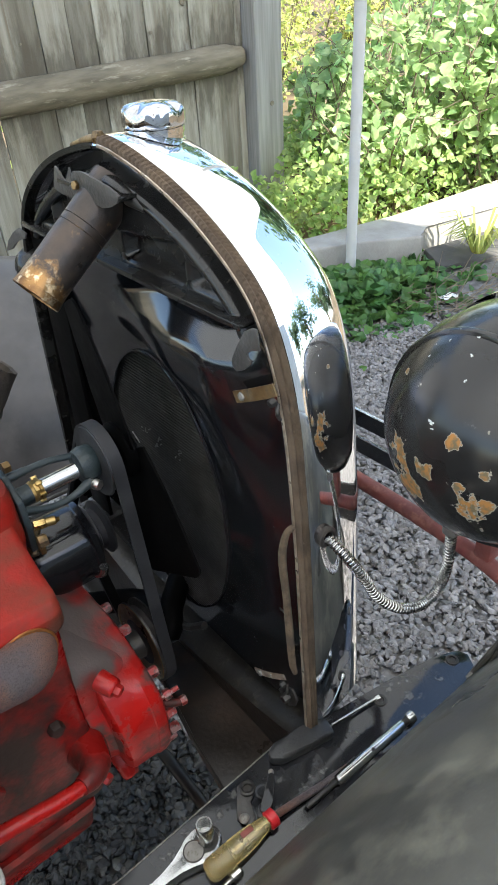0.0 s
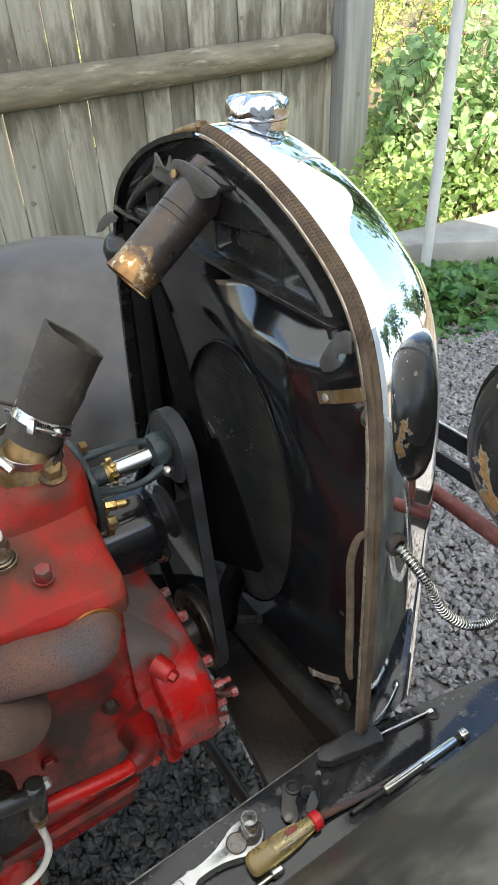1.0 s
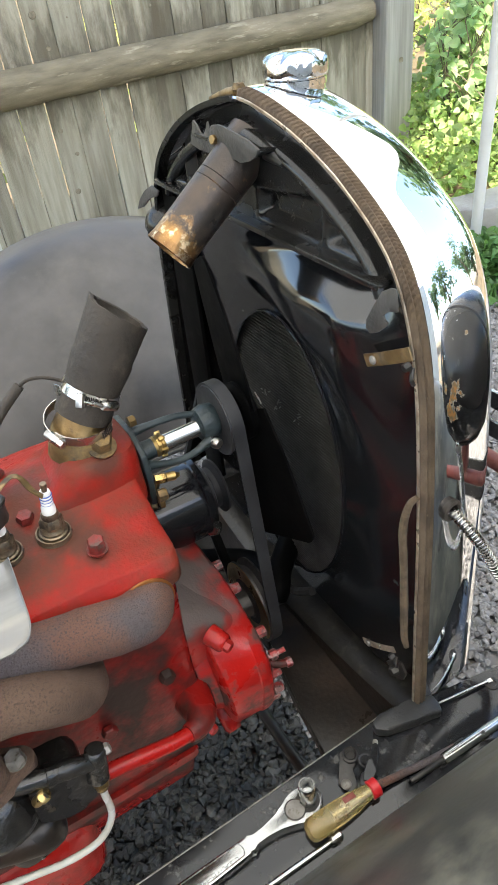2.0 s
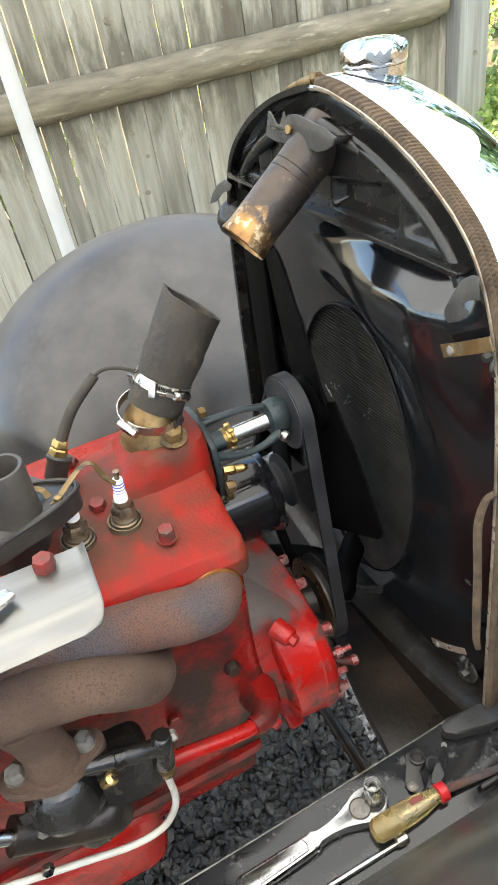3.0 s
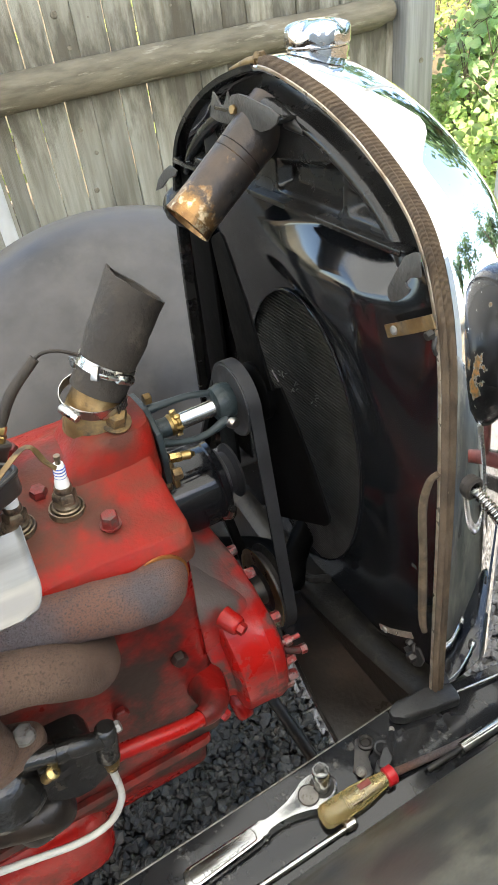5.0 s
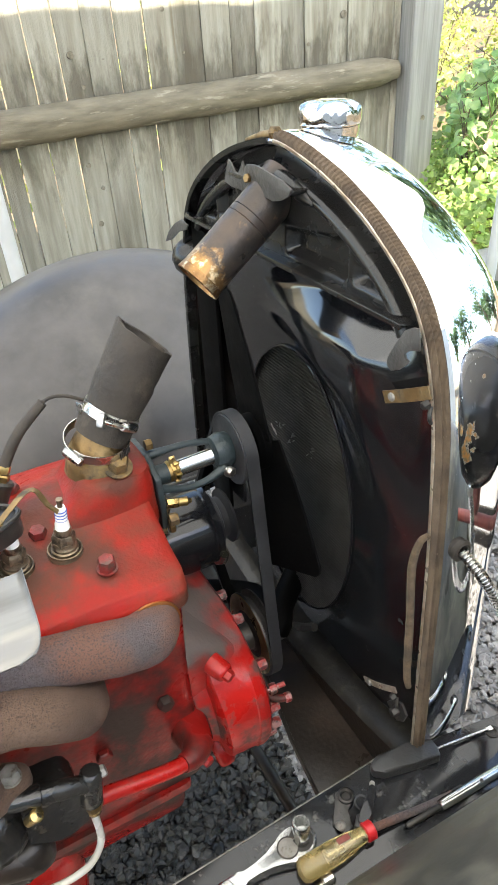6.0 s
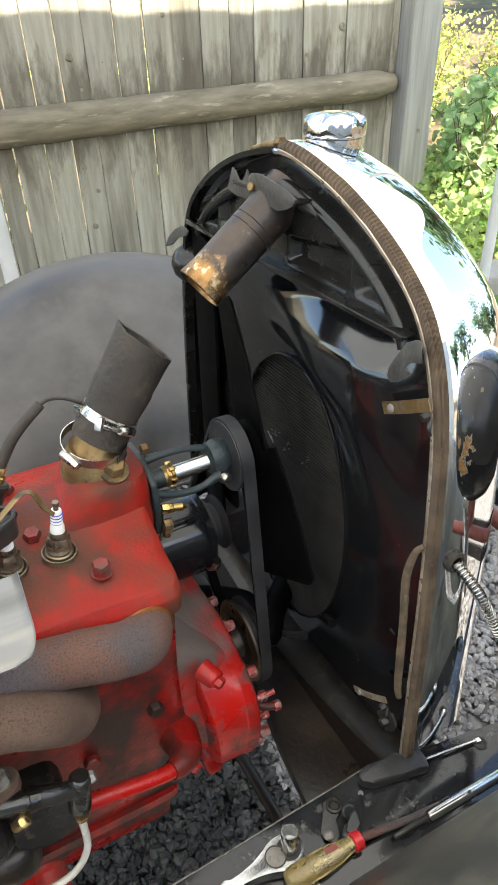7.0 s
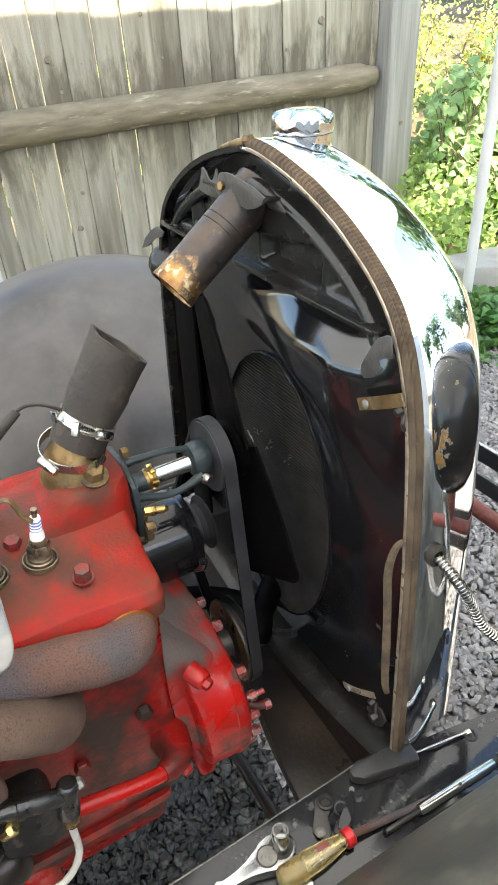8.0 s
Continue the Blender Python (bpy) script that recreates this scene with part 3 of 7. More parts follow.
# two white poles of the shelter that stands over the car
for px, py in ((1.915, 1.47), (0.0, 1.62)):
    z0 = ground_z(px, py)
    th = thing("canopy_pole", (px, py, z0), "white painted steel canopy pole standing on the ground", "pole", "canopy poles", car=False)
    part("pole", lathe([(0, 0.0), (0.001, 0.023), (2.52 - z0, 0.023), (2.53 - z0, 0.0)], (px, py, z0), (0.0, 0, 1), 20), WHITEPOLE, th)
    part("foot", lathe([(0, 0.026), (0.03, 0.026), (0.034, 0.023)], (px, py, z0), (0, 0, 1), 20), WHITEPOLE, th)
can = thing("canopy", (0, 0, 2.5), "white cloth canopy roof stretched over the car", "canopy", car=False)
SAIL_Y = (-2.6, -1.6, -1.0, -0.5, 0.0, 0.5, 1.0, 1.4, 1.9)
SAIL_X = (2.4, 2.3, 2.13, 1.92, 1.72, 2.2, 2.65, 2.9, 3.0)


def sail(a, b):
    """The cloth: pitched along the car, its front edge hollow between the corners."""
    y = -2.08 + 3.68 * b
    front = float(np.interp(y, SAIL_Y, SAIL_X))
    x = -5.8 + (front + 5.8) * a
    y += 0.135 * (2.0 - x) * b
    return Vector((x, y, 2.5 + 0.45 * (1 - abs(2 * b - 1)) - 0.05 * math.sin(math.pi * a * 3) ** 2 + 0.01 * math.sin(a * 90) * (abs(2 * b - 1) ** 8)))


part("roof_cloth", sheet(sail, 60, 32), CLOTH, can)

# unseen wall behind the camera, added to close the yard and shape the light
hw = bmesh.new()
block((-3.6, -4.4, 1.45), (10.0, 0.2, 3.5), bevel=0.01, bm=hw)
me = bpy.data.meshes.new("wall_house")
hw.to_mesh(me)
hw.free()
me.materials.append(SIDING)
tagged(new("wall_house", me), "unseen white sided wall added across the yard to shape the light", "wall", kind="structure")

# low concrete kerb wall and a step by the planting
def kerb(name, outline, z0, z1, label, material=CONCRETE):
    bm = slab(outline, (0, 0, z0), (1, 0, 0), (0, 1, 0), z1 - z0, 0.012)
    th = thing(name, (*outline[0], z0), label, "concrete slab", car=False)
    part("slab", bm, material, th)


kerb("concrete_slab", [(1.75, 1.6), (1.96, 1.505), (2.235, 1.325), (2.33, 1.4), (3.6, 1.12), (3.6, 1.5), (2.35, 1.58), (1.8, 1.72)], -0.05, 0.12, "pale weathered concrete slab at the edge of the drive")
kerb("concrete_step", [(2.3, 1.365), (2.2, 1.18), (3.6, 0.72), (3.6, 1.1)], -0.05, 0.03, "low dusty grey paving strip below the slab", PAVING)


# ---- leaves ----
def leaf_mesh(name, spots, size, material, thing_, label, fold=0.25, wide=0.8, seed=1, up=0.25, jitter=0.4):
    """Many small folded heart-shaped leaves as one mesh. spots: rows of place and outward direction."""
    r = random.Random(seed)
    verts, faces = [], []
    shape = [(0, 0.0, 0), (-0.46, 0.12, 1), (-0.5, 0.42, 1), (-0.28, 0.75, 1), (0, 1.0, 0), (0.28, 0.75, 1), (0.5, 0.42, 1), (0.46, 0.12, 1), (0, 0.45, 0)]
    base = BASE[thing_.name]
    for q, d in spots:
        L = size * r.uniform(1 - jitter, 1 + jitter)
        d = (Vector(d) + Vector((r.gauss(0, 0.5), r.gauss(0, 0.5), r.gauss(-0.1, 0.5)))).normalized()
        nrm = (Vector((r.gauss(0, 0.6), r.gauss(0, 0.6) - 0.3, up + r.random()))).normalized()
        s = d.cross(nrm)
        if s.length < 0.05:
            continue
        s.normalize()
        nrm = s.cross(d)
        o = len(verts)
        droop = r.uniform(0, 0.35)
        for a, b, c in shape:
            verts.append(Vector(q) - base + L * (a * wide * s + b * d + (fold * abs(a) * (1 if c else 0) - droop * b * b) * nrm))
        m = o + 8
        faces += [(o, o + 1, m), (o + 1, o + 2, m), (o + 2, o + 3, m), (o + 3, o + 4, m), (o + 4, o + 5, m), (o + 5, o + 6, m), (o + 6, o + 7, m), (o + 7, o, m)]
    me = bpy.data.meshes.new(name)
    me.from_pydata(verts, [], faces)
    me.materials.append(material)
    ob = new(name, me)
    ob.parent = thing_
    ob["kind"] = "stuff"
    ob["label"] = label
    return ob


def shrub(name, x, y, h, spread, material, leaf, count, label, seed, lean=(0, 0), stems=9):
    r = random.Random(seed)
    z0 = ground_z(x, y)
    th = thing(name, (x, y, z0), label, "shrub", "shrubs behind the drive", car=False)
    spots = []
    bm = bmesh.new()
    per = max(count // stems, 1)
    for k in range(stems):
        an, rad = r.uniform(0, 2 * math.pi), spread * math.sqrt(r.random())
        top = Vector((x + rad * math.cos(an) + lean[0], y + rad * math.sin(an) + lean[1], z0 + h * r.uniform(0.65, 1.05)))
        foot = Vector((x + 0.25 * rad * math.cos(an), y + 0.25 * rad * math.sin(an), z0 - 0.03))
        mid = foot.lerp(top, 0.5) + Vector((r.gauss(0, 0.06), r.gauss(0, 0.06), 0.05))
        path = smooth_path([foot, mid, top], 6)
        tube(path, [0.009, 0.006, 0.0025], 6, True, 0, bm)
        for j in range(3):
            f = r.uniform(0.3, 0.9)
            b = path[int(f * (len(path) - 1))]
            e2 = b + Vector((r.gauss(0, 0.16), r.gauss(0, 0.16), r.uniform(0.05, 0.28)))
            tube([b, (b + e2) / 2 + Vector((0, 0, 0.02)), e2], [0.004, 0.0018], 5, True, 3, bm)
            for i in range(per // 6):
                f2 = r.random()
                q = b.lerp(e2, f2) + Vector((r.gauss(0, 0.05), r.gauss(0, 0.05), r.gauss(0, 0.04)))
                spots.append((q, Vector((r.gauss(0, 1), r.gauss(0, 1), r.gauss(0.1, 0.5))).normalized()))
        for i in range(per // 2):
            f = r.uniform(0.12, 1) ** 0.8
            q = path[int(f * (len(path) - 1))] + Vector((r.gauss(0, 0.09), r.gauss(0, 0.09), r.gauss(0, 0.05)))
            spots.append((q, Vector((r.gauss(0, 1), r.gauss(0, 1), r.gauss(0.1, 0.5))).normalized()))
    part("stem", bm, BARK, th, "thin woody stems")
    leaf_mesh("leaf", spots, leaf, material, th, "loose heart-shaped leaves" if material is LEAF else "small bright leaves", seed=seed)


SHRUBS = [  # x, y, height, spread, leaves
    (2.78, 2.3, 0.72, 0.22, 460), (3.0, 2.0, 1.0, 0.4, 900), (3.45, 1.75, 1.25, 0.42, 1100), (3.05, 2.75, 0.72, 0.42, 700), (3.8, 2.4, 1.35, 0.5, 1100),
    (4.3, 1.9, 1.5, 0.55, 1000), (4.4, 3.0, 1.45, 0.55, 900), (5.2, 2.4, 1.7, 0.7, 900), (2.66, 1.9, 0.5, 0.25, 380), (3.15, 1.62, 0.7, 0.28, 520), (3.8, 1.55, 0.9, 0.35, 620)]
for k, (x, y, h, sp, n) in enumerate(SHRUBS):
    shrub("lilac_shrub", x, y, h, sp, LEAF, 0.058, n, "leafy green lilac shrub in full sun", 20 + k)
for k, (x, y, h, sp, n) in enumerate(((2.95, 3.5, 0.78, 0.42, 2200), (3.45, 4.1, 0.8, 0.5, 2400), (4.5, 4.2, 0.85, 0.6, 2200), (5.6, 4.0, 1.0, 0.7, 1800))):
    shrub("yellow_green_shrub", x, y, h, sp, LIME, 0.034, n, "fine-leaved yellow-green shrub in full sun", 50 + k, stems=16)
for k, (x, y, h, sp, n) in enumerate(((0.2, 3.9, 1.5, 0.7, 420), (-1.3, 4.1, 1.5, 0.7, 420), (1.5, 4.0, 1.5, 0.7, 420))):
    shrub("lilac_shrub", x, y, h, sp, LIME, 0.08, n, "sunlit shrub behind the fence boards", 70 + k)


def undergrowth():
    """Low mixed growth that fills the bed between the shrubs."""
    r = random.Random(31)
    th = thing("undergrowth", (3.2, 2.1, 0), "low fine-leaved green growth filling the planting bed", "plants", car=False, kind="stuff")
    spots = []
    for k in range(11000):
        x = 2.0 + 3.2 * r.random() ** 1.3
        y = r.uniform(1.6, 3.4) - 0.05 * (x - 2.3)
        if x < 2.45 and y > 2.45:
            continue
        z = ground_z(x, y) + 0.55 * r.random() ** 1.5 * (0.55 + 0.45 * noise.noise(Vector((x * 3, y * 3, 1))))
        spots.append((Vector((x, y, z)), Vector((r.gauss(0, 1), r.gauss(0, 1), r.gauss(0.3, 0.6))).normalized()))
    leaf_mesh("leaf", spots, 0.036, FINE, th, "small mixed green leaves", seed=6)


undergrowth()


def build_ivy():
    r = random.Random(9)
    th = thing("ivy_patch", (1.7, 1.25, 0), "low dark green ivy growing round the pole's foot", "ivy", car=False, kind="stuff")
    spots = []
    for k in range(1500):
        a, b = r.gauss(0, 0.22), r.gauss(0, 0.15)
        x, y = 1.77 + a, 1.28 + b - 0.15 * a
        hmax = 0.095 * math.exp(-(a / 0.3) ** 2 - (b / 0.2) ** 2)
        spots.append((Vector((x, y, ground_z(x, y) + r.random() * hmax + 0.01)), Vector((r.gauss(0, 1), r.gauss(0, 1), 0.4)).normalized()))
    leaf_mesh("leaf", spots, 0.042, IVY, th, "small dark ivy leaves", wide=0.95, seed=4, up=0.7)
    th = thing("grass_tuft", (2.42, 1.15, 0.05), "pale dry grass tuft in front of the slab", "grass", car=False, kind="stuff")
    bm = bmesh.new()
    for k in range(46):
        a = r.uniform(0, 2 * math.pi)
        L = r.uniform(0.1, 0.24)
        p0 = Vector((2.42 + 0.03 * math.cos(a), 1.15 + 0.03 * math.sin(a), 0.04))
        p1 = p0 + Vector((0.4 * L * math.cos(a), 0.4 * L * math.sin(a), 0.75 * L))
        p2 = p0 + Vector((L * math.cos(a), L * math.sin(a), 0.6 * L))
        s = Vector((-math.sin(a), math.cos(a), 0)) * 0.006
        v = [bm.verts.new(q) for q in (p0 - s, p0 + s, p1 + s, p1 - s, p2)]
        bm.faces.new(v[:4])
        bm.faces.new((v[3], v[2], v[4]))
    part("blades", bm, LIME, th)


build_ivy()


def litter():
    """Dry stalks and a scrap of white paper by the ivy."""
    r = random.Random(14)
    th = thing("dry_stalks", (2.0, 0.95, 0.01), "thin dry brown stalks lying on the ground", "twigs", car=False, kind="stuff")
    bm = bmesh.new()
    for k in range(34):
        a, L_ = r.gauss(-0.4, 0.5), r.uniform(0.08, 0.3)
        p = Vector((r.uniform(1.75, 2.25), r.uniform(0.82, 1.12), 0.012 + r.random() * 0.03))
        q = p + Vector((L_ * math.cos(a), L_ * math.sin(a), r.uniform(0, 0.05)))
        tube([p, p.lerp(q, 0.5) + Vector((0, 0, 0.015)), q], [0.0025, 0.0012], 5, True, 3, bm)
    part("stalk", bm, BARK, th)
    th = thing("paper_scrap", (1.98, 0.98, 0.012), "crumpled scrap of white paper on the ground", "paper", car=False)
    part("sheet", sheet(lambda a, b: Vector((1.95 + 0.07 * a, 0.97 + 0.04 * b - 0.02 * a, 0.03 + 0.018 * noise.noise(Vector((a * 3, b * 3, 4))))), 8, 6, 0.0006), CERAMIC, th)


litter()


# ---- trees beyond the lawn ----
def far_tree(x, y, h, crown, seed, low=0.16):
    r = random.Random(seed)
    z0 = ground_z(x, y)
    th = thing("tree", (x, y, z0), "tall leafy tree beyond the lawn", "tree", "trees beyond the lawn", car=False)
    bm = tube([(x, y, z0 - 0.1), (x + r.gauss(0, 0.1), y, z0 + h * 0.4), (x + r.gauss(0, 0.3), y + r.gauss(0, 0.3), z0 + h * 0.85)], [0.24, 0.17, 0.05], 10)
    spots = []
    for k in range(9):
        a = r.uniform(0, 6.28)
        b = Vector((x, y, z0 + h * r.uniform(low, 0.75)))
        e = b + Vector((crown * 0.8 * math.cos(a), crown * 0.8 * math.sin(a), r.uniform(0.3, 0.3 * h)))
        tube([b, b.lerp(e, 0.5) + Vector((0, 0, 0.15)), e], [0.09, 0.05, 0.015], 7, True, 4, bm)
        for j in range(150):
            q = b.lerp(e, r.uniform(0.35, 1.1)) + Vector((r.gauss(0, crown * 0.24), r.gauss(0, crown * 0.24), r.gauss(0, crown * 0.2)))
            spots.append((q, Vector((r.gauss(0, 1), r.gauss(0, 1), r.gauss(0, 0.6))).normalized()))
    part("trunk", bm, BARK, th)
    leaf_mesh("crown", spots, 0.34, TREE, th, "dense green crown", seed=seed, wide=0.9)


for k, (x, y, h, c) in enumerate(((16.5, -4.0, 5.2, 2.4), (17.0, 0.0, 4.4, 2.4), (17.5, 4.0, 5.4, 2.6), (16.5, 9.0, 8.0, 2.8), (9.5, 15.5, 7.5, 2.6), (17.5, -7.5, 8, 2.8), (1.5, 17.5, 8.0, 2.7), (14.5, 16.5, 8.5, 2.8), (8.0, -13.5, 7.0, 2.4), (1.5, -15.5, 7.5, 2.6), (13.0, -11.5, 8.0, 2.6))):
    far_tree(x, y, h, c, 90 + k)
# a high-crowned tree whose shade lies across the lawn
far_tree(9.0, 4.3, 6.4, 2.8, 120, 0.56)
# ---- the car: radiator ----
HALF = [(0, 1.200), (0.06, 1.190), (0.114, 1.173), (0.162, 1.150), (0.204, 1.121), (0.229, 1.092), (0.247, 1.050), (0.258, 1.0), (0.264, 0.94), (0.2695, 0.86), (0.2745, 0.74), (0.280, 0.60)]


def edge_path():
    pts = [Vector((0, -y, z)) for y, z in reversed(HALF)] + [Vector((0, y, z)) for y, z in HALF[1:]]
    return smooth_path(pts, 5)


EDGE = edge_path()


def edge_normals():
    out = []
    for i in range(len(EDGE)):
        t = (EDGE[min(i + 1, len(EDGE) - 1)] - EDGE[max(i - 1, 0)]).normalized()
        out.append(Vector((0, -t.z, t.y)))     # outward
    return out


NORM = edge_normals()


def sweep(section, i0=0, i1=None, wob=None, caps=True):
    """Sweeps rows of (x, outward) round the shell's rear edge."""
    i1 = len(EDGE) if i1 is None else i1
    bm = bmesh.new()
    loops = []
    for i in range(i0, i1):
        loops.append([EDGE[i] + NORM[i] * (o + (wob(i, x) if wob else 0)) + Vector((x, 0, 0)) for x, o in section])
    return rings(bm, loops, caps)


def at_edge(z, side, x, o=0.0):
    """A point on the edge at that height."""
    idx = [i for i in range(len(EDGE)) if (EDGE[i].y < 0) == (side < 0)]
    i = min(idx, key=lambda k: abs(EDGE[k].z - z))
    return EDGE[i] + NORM[i] * o + Vector((x, 0, 0)), NORM[i], i


rad = thing("radiator", (0.05, 0, 0.6), "antique car radiator in a chrome shell, seen from the engine side", "radiator")
outer = [(0.0, -0.001), (0.0015, 0.0005), (0.0147, 0.0008), (0.0155, 0.0038), (0.019, 0.005), (0.028, 0.0059), (0.04, 0.0056), (0.054, 0.0041), (0.068, 0.0017), (0.08, -0.0012), (0.088, -0.0043), (0.094, -0.0085), (0.099, -0.0145), (0.102, -0.022), (0.1035, -0.03), (0.104, -0.045), (0.104, -0.06), (0.1, -0.066)]
inner = [(0.097, -0.064), (0.099, -0.045), (0.096, -0.024), (0.088, -0.0115), (0.07, -0.0035), (0.03, 0.001), (0.001, -0.004)]
shell = part("shell", sweep(outer + inner), CHROME, rad, "polished chrome radiator shell")
web_sec = [(0.001, 0.001), (0.002, 0.0045), (0.005, 0.0062), (0.008, 0.0048), (0.0095, 0.0046), (0.0125, 0.0066), (0.0155, 0.0046), (0.017, 0.0048), (0.02, 0.0062), (0.0235, 0.0045), (0.0255, 0.001)]
web_sec = [(x * 0.56, o * 1.25) for x, o in web_sec]
mid = min(i for i in range(len(EDGE)) if EDGE[i].y > 0.012)
web = part("webbing", sweep(web_sec, 0, mid, lambda i, x: 0.0006 * noise.noise(Vector((i * 0.4, x * 90, 0)))), WEB, rad, "worn brown woven hood tape")
for side in (-1,):
    for z in (1.186, 1.165, 1.135, 1.066, 1.0, 0.94, 0.885, 0.83, 0.775, 0.72, 0.665, 0.62):
        p, n_, _ = at_edge(z, side, 0.0071, 0.0052)
        part("rivet", lathe([(0, 0.0021), (0.001, 0.0018), (0.0014, 0.001)], p, n_, 10), PLUGMETAL, web)
# bright lip inside the tape
part("lip", sweep([(-0.0003, -0.002), (-0.0005, 0.0006), (0.0002, 0.0014), (0.0005, -0.002)], 0, mid), LIP, rad, "thin bright rear lip")
part("rear_flange", sweep([(0.0, -0.004), (-0.001, 0.0015), (0.012, 0.0026), (0.014, -0.004)], mid, None), TANKBLACK, rad, "thin black rear flange")
# tape end and hook at the crown
part("hook", tube([(0.004, 0.06, 1.1925), (0.006, 0.03, 1.2), (0.007, 0.01, 1.203)], [0.0025, 0.0045, 0.005], 10), OLDBRASS, rad, "small tape hook")
part("hook_nut", hexa((0.008, 0.012, 1.205), (0, -1, 0.1), 0.0105, 0.009), OLDBRASS, rad)
# filler neck and cap
neck = part("filler_neck", lathe([(-0.03, 0.041), (-0.012, 0.037), (-0.004, 0.0325), (0.0, 0.03), (0.0015, 0.0285), (0.004, 0.028), (0.0045, 0.0296), (0.0075, 0.0298), (0.008, 0.0282), (0.0105, 0.0282)], (0.066, 0, 1.188), (0, 0, 1), 40), CHROME, rad)


def cap_mesh():
    bm = bmesh.new()
    loops = []
    n = 72
    for z, r, flute in ((-0.012, 0.0285, 0), (-0.004, 0.0285, 0), (-0.0036, 0.0296, 0), (0.0022, 0.0298, 0), (0.0026, 0.028, 0), (0.0038, 0.028, 0), (0.0042, 0.0306, 0), (0.006, 0.0314, 0.1), (0.012, 0.0317, 0.5), (0.0165, 0.0316, 0.9), (0.019, 0.0308, 1.0), (0.0208, 0.029, 1.0), (0.0222, 0.0262, 0.8), (0.0236, 0.021, 0.4), (0.0246, 0.014, 0.1), (0.025, 0.006, 0)):
        row = []
        for k in range(n):
            a = 2 * math.pi * k / n
            w = 0.5 - 0.5 * math.cos(8 * a)
            q = r - 0.0026 * flute * w
            row.append(Vector((0.066 + q * math.cos(a), q * math.sin(a), 1.2045 + z - 0.0022 * flute * (z > 0.017) * w)))
        loops.append(row)
    return rings(bm, loops)


part("cap", cap_mesh(), CAPCHROME, rad, "fluted chrome radiator cap")


# black top tank with pressed ribs
TZ = 1.088


def inset_y(z, d):
    """Half width of the arch, drawn in by d, at that height."""
    q = [EDGE[i] - NORM[i] * d for i in range(len(EDGE)) if EDGE[i].y >= 0]
    return float(np.interp(z, [p.z for p in q][::-1], [p.y for p in q][::-1]))


def box_dent(y, z, y0, y1, z0, z1, soft=0.005):
    return sstep(y0 - soft, y0 + soft, y) * (1 - sstep(y1 - soft, y1 + soft, y)) * sstep(z0 - soft, z0 + soft, z) * (1 - sstep(z1 - soft, z1 + soft, z))


def tank_fn(a, b):
    z = TZ - 0.002 + (1.1665 - TZ) * b
    yw = inset_y(z, 0.034)
    y = -yw + 2 * yw * a
    slope = 0.25 * (abs(y) - 0.12)
    x = 0.004
    x += 0.014 * box_dent(-y, z, 0.018, 0.12, TZ + 0.008, 1.13 + slope * 0.5)
    x += 0.011 * box_dent(-y, z, 0.134, 0.196, TZ + 0.009, 1.108 - 0.35 * (abs(y) - 0.15))
    x += 0.01 * box_dent(y, z, 0.15, 0.19, TZ + 0.008, 1.125 - 0.5 * (y - 0.16))
    x += 0.01 * box_dent(y, z, 0.07, 0.138, TZ + 0.01, 1.15 - 0.3 * (y - 0.1))
    x += 0.0012 * noise.noise(Vector((y * 22, z * 22, 2)))
    return Vector((x, y, z))


part("top_tank", sheet(tank_fn, 220, 50, 0.002), TANKBLACK, rad, "black pressed steel top tank")
i0 = min(i for i in range(len(EDGE)) if EDGE[i].z > TZ - 0.006)
i1 = max(i for i in range(len(EDGE)) if EDGE[i].z > TZ - 0.006) + 1
bead = [(0.021, -0.008), (0.0205, -0.014), (0.0175, -0.0195), (0.0125, -0.0228)]
bead += [(0.006 - 0.0072 * math.sin(radians(a)), -0.0308 + 0.0072 * math.cos(radians(a))) for a in range(0, 181, 18)] + [(0.011, -0.037), (0.016, -0.03), (0.024, -0.01)]
part("tank_bead", sweep(bead, i0, i1, lambda i, x: 0.0008 * noise.noise(Vector((i * 0.35, x * 40, 5)))), TANKBLACK, rad, "rounded pressed bead along the tank's edge")
roll = [EDGE[i] - NORM[i] * 0.0325 + Vector((0.001, 0, 0)) for i in range(len(EDGE)) if -0.085 < EDGE[i].y < 0.062]
part("top_roll", tube(roll, [0.003, 0.007, 0.0095, 0.01, 0.01, 0.0085, 0.005], 16, True, 2), TANKBLACK, rad, "thick rolled fold at the tank's crown")
part("tank_seam", block((-0.001, 0, TZ - 0.0012), (0.014, 0.436, 0.0032), bevel=0.0012, bm=block((-0.0085, 0, TZ - 0.0022), (0.0028, 0.432, 0.0055), bevel=0.001)), TANKBLACK, rad)


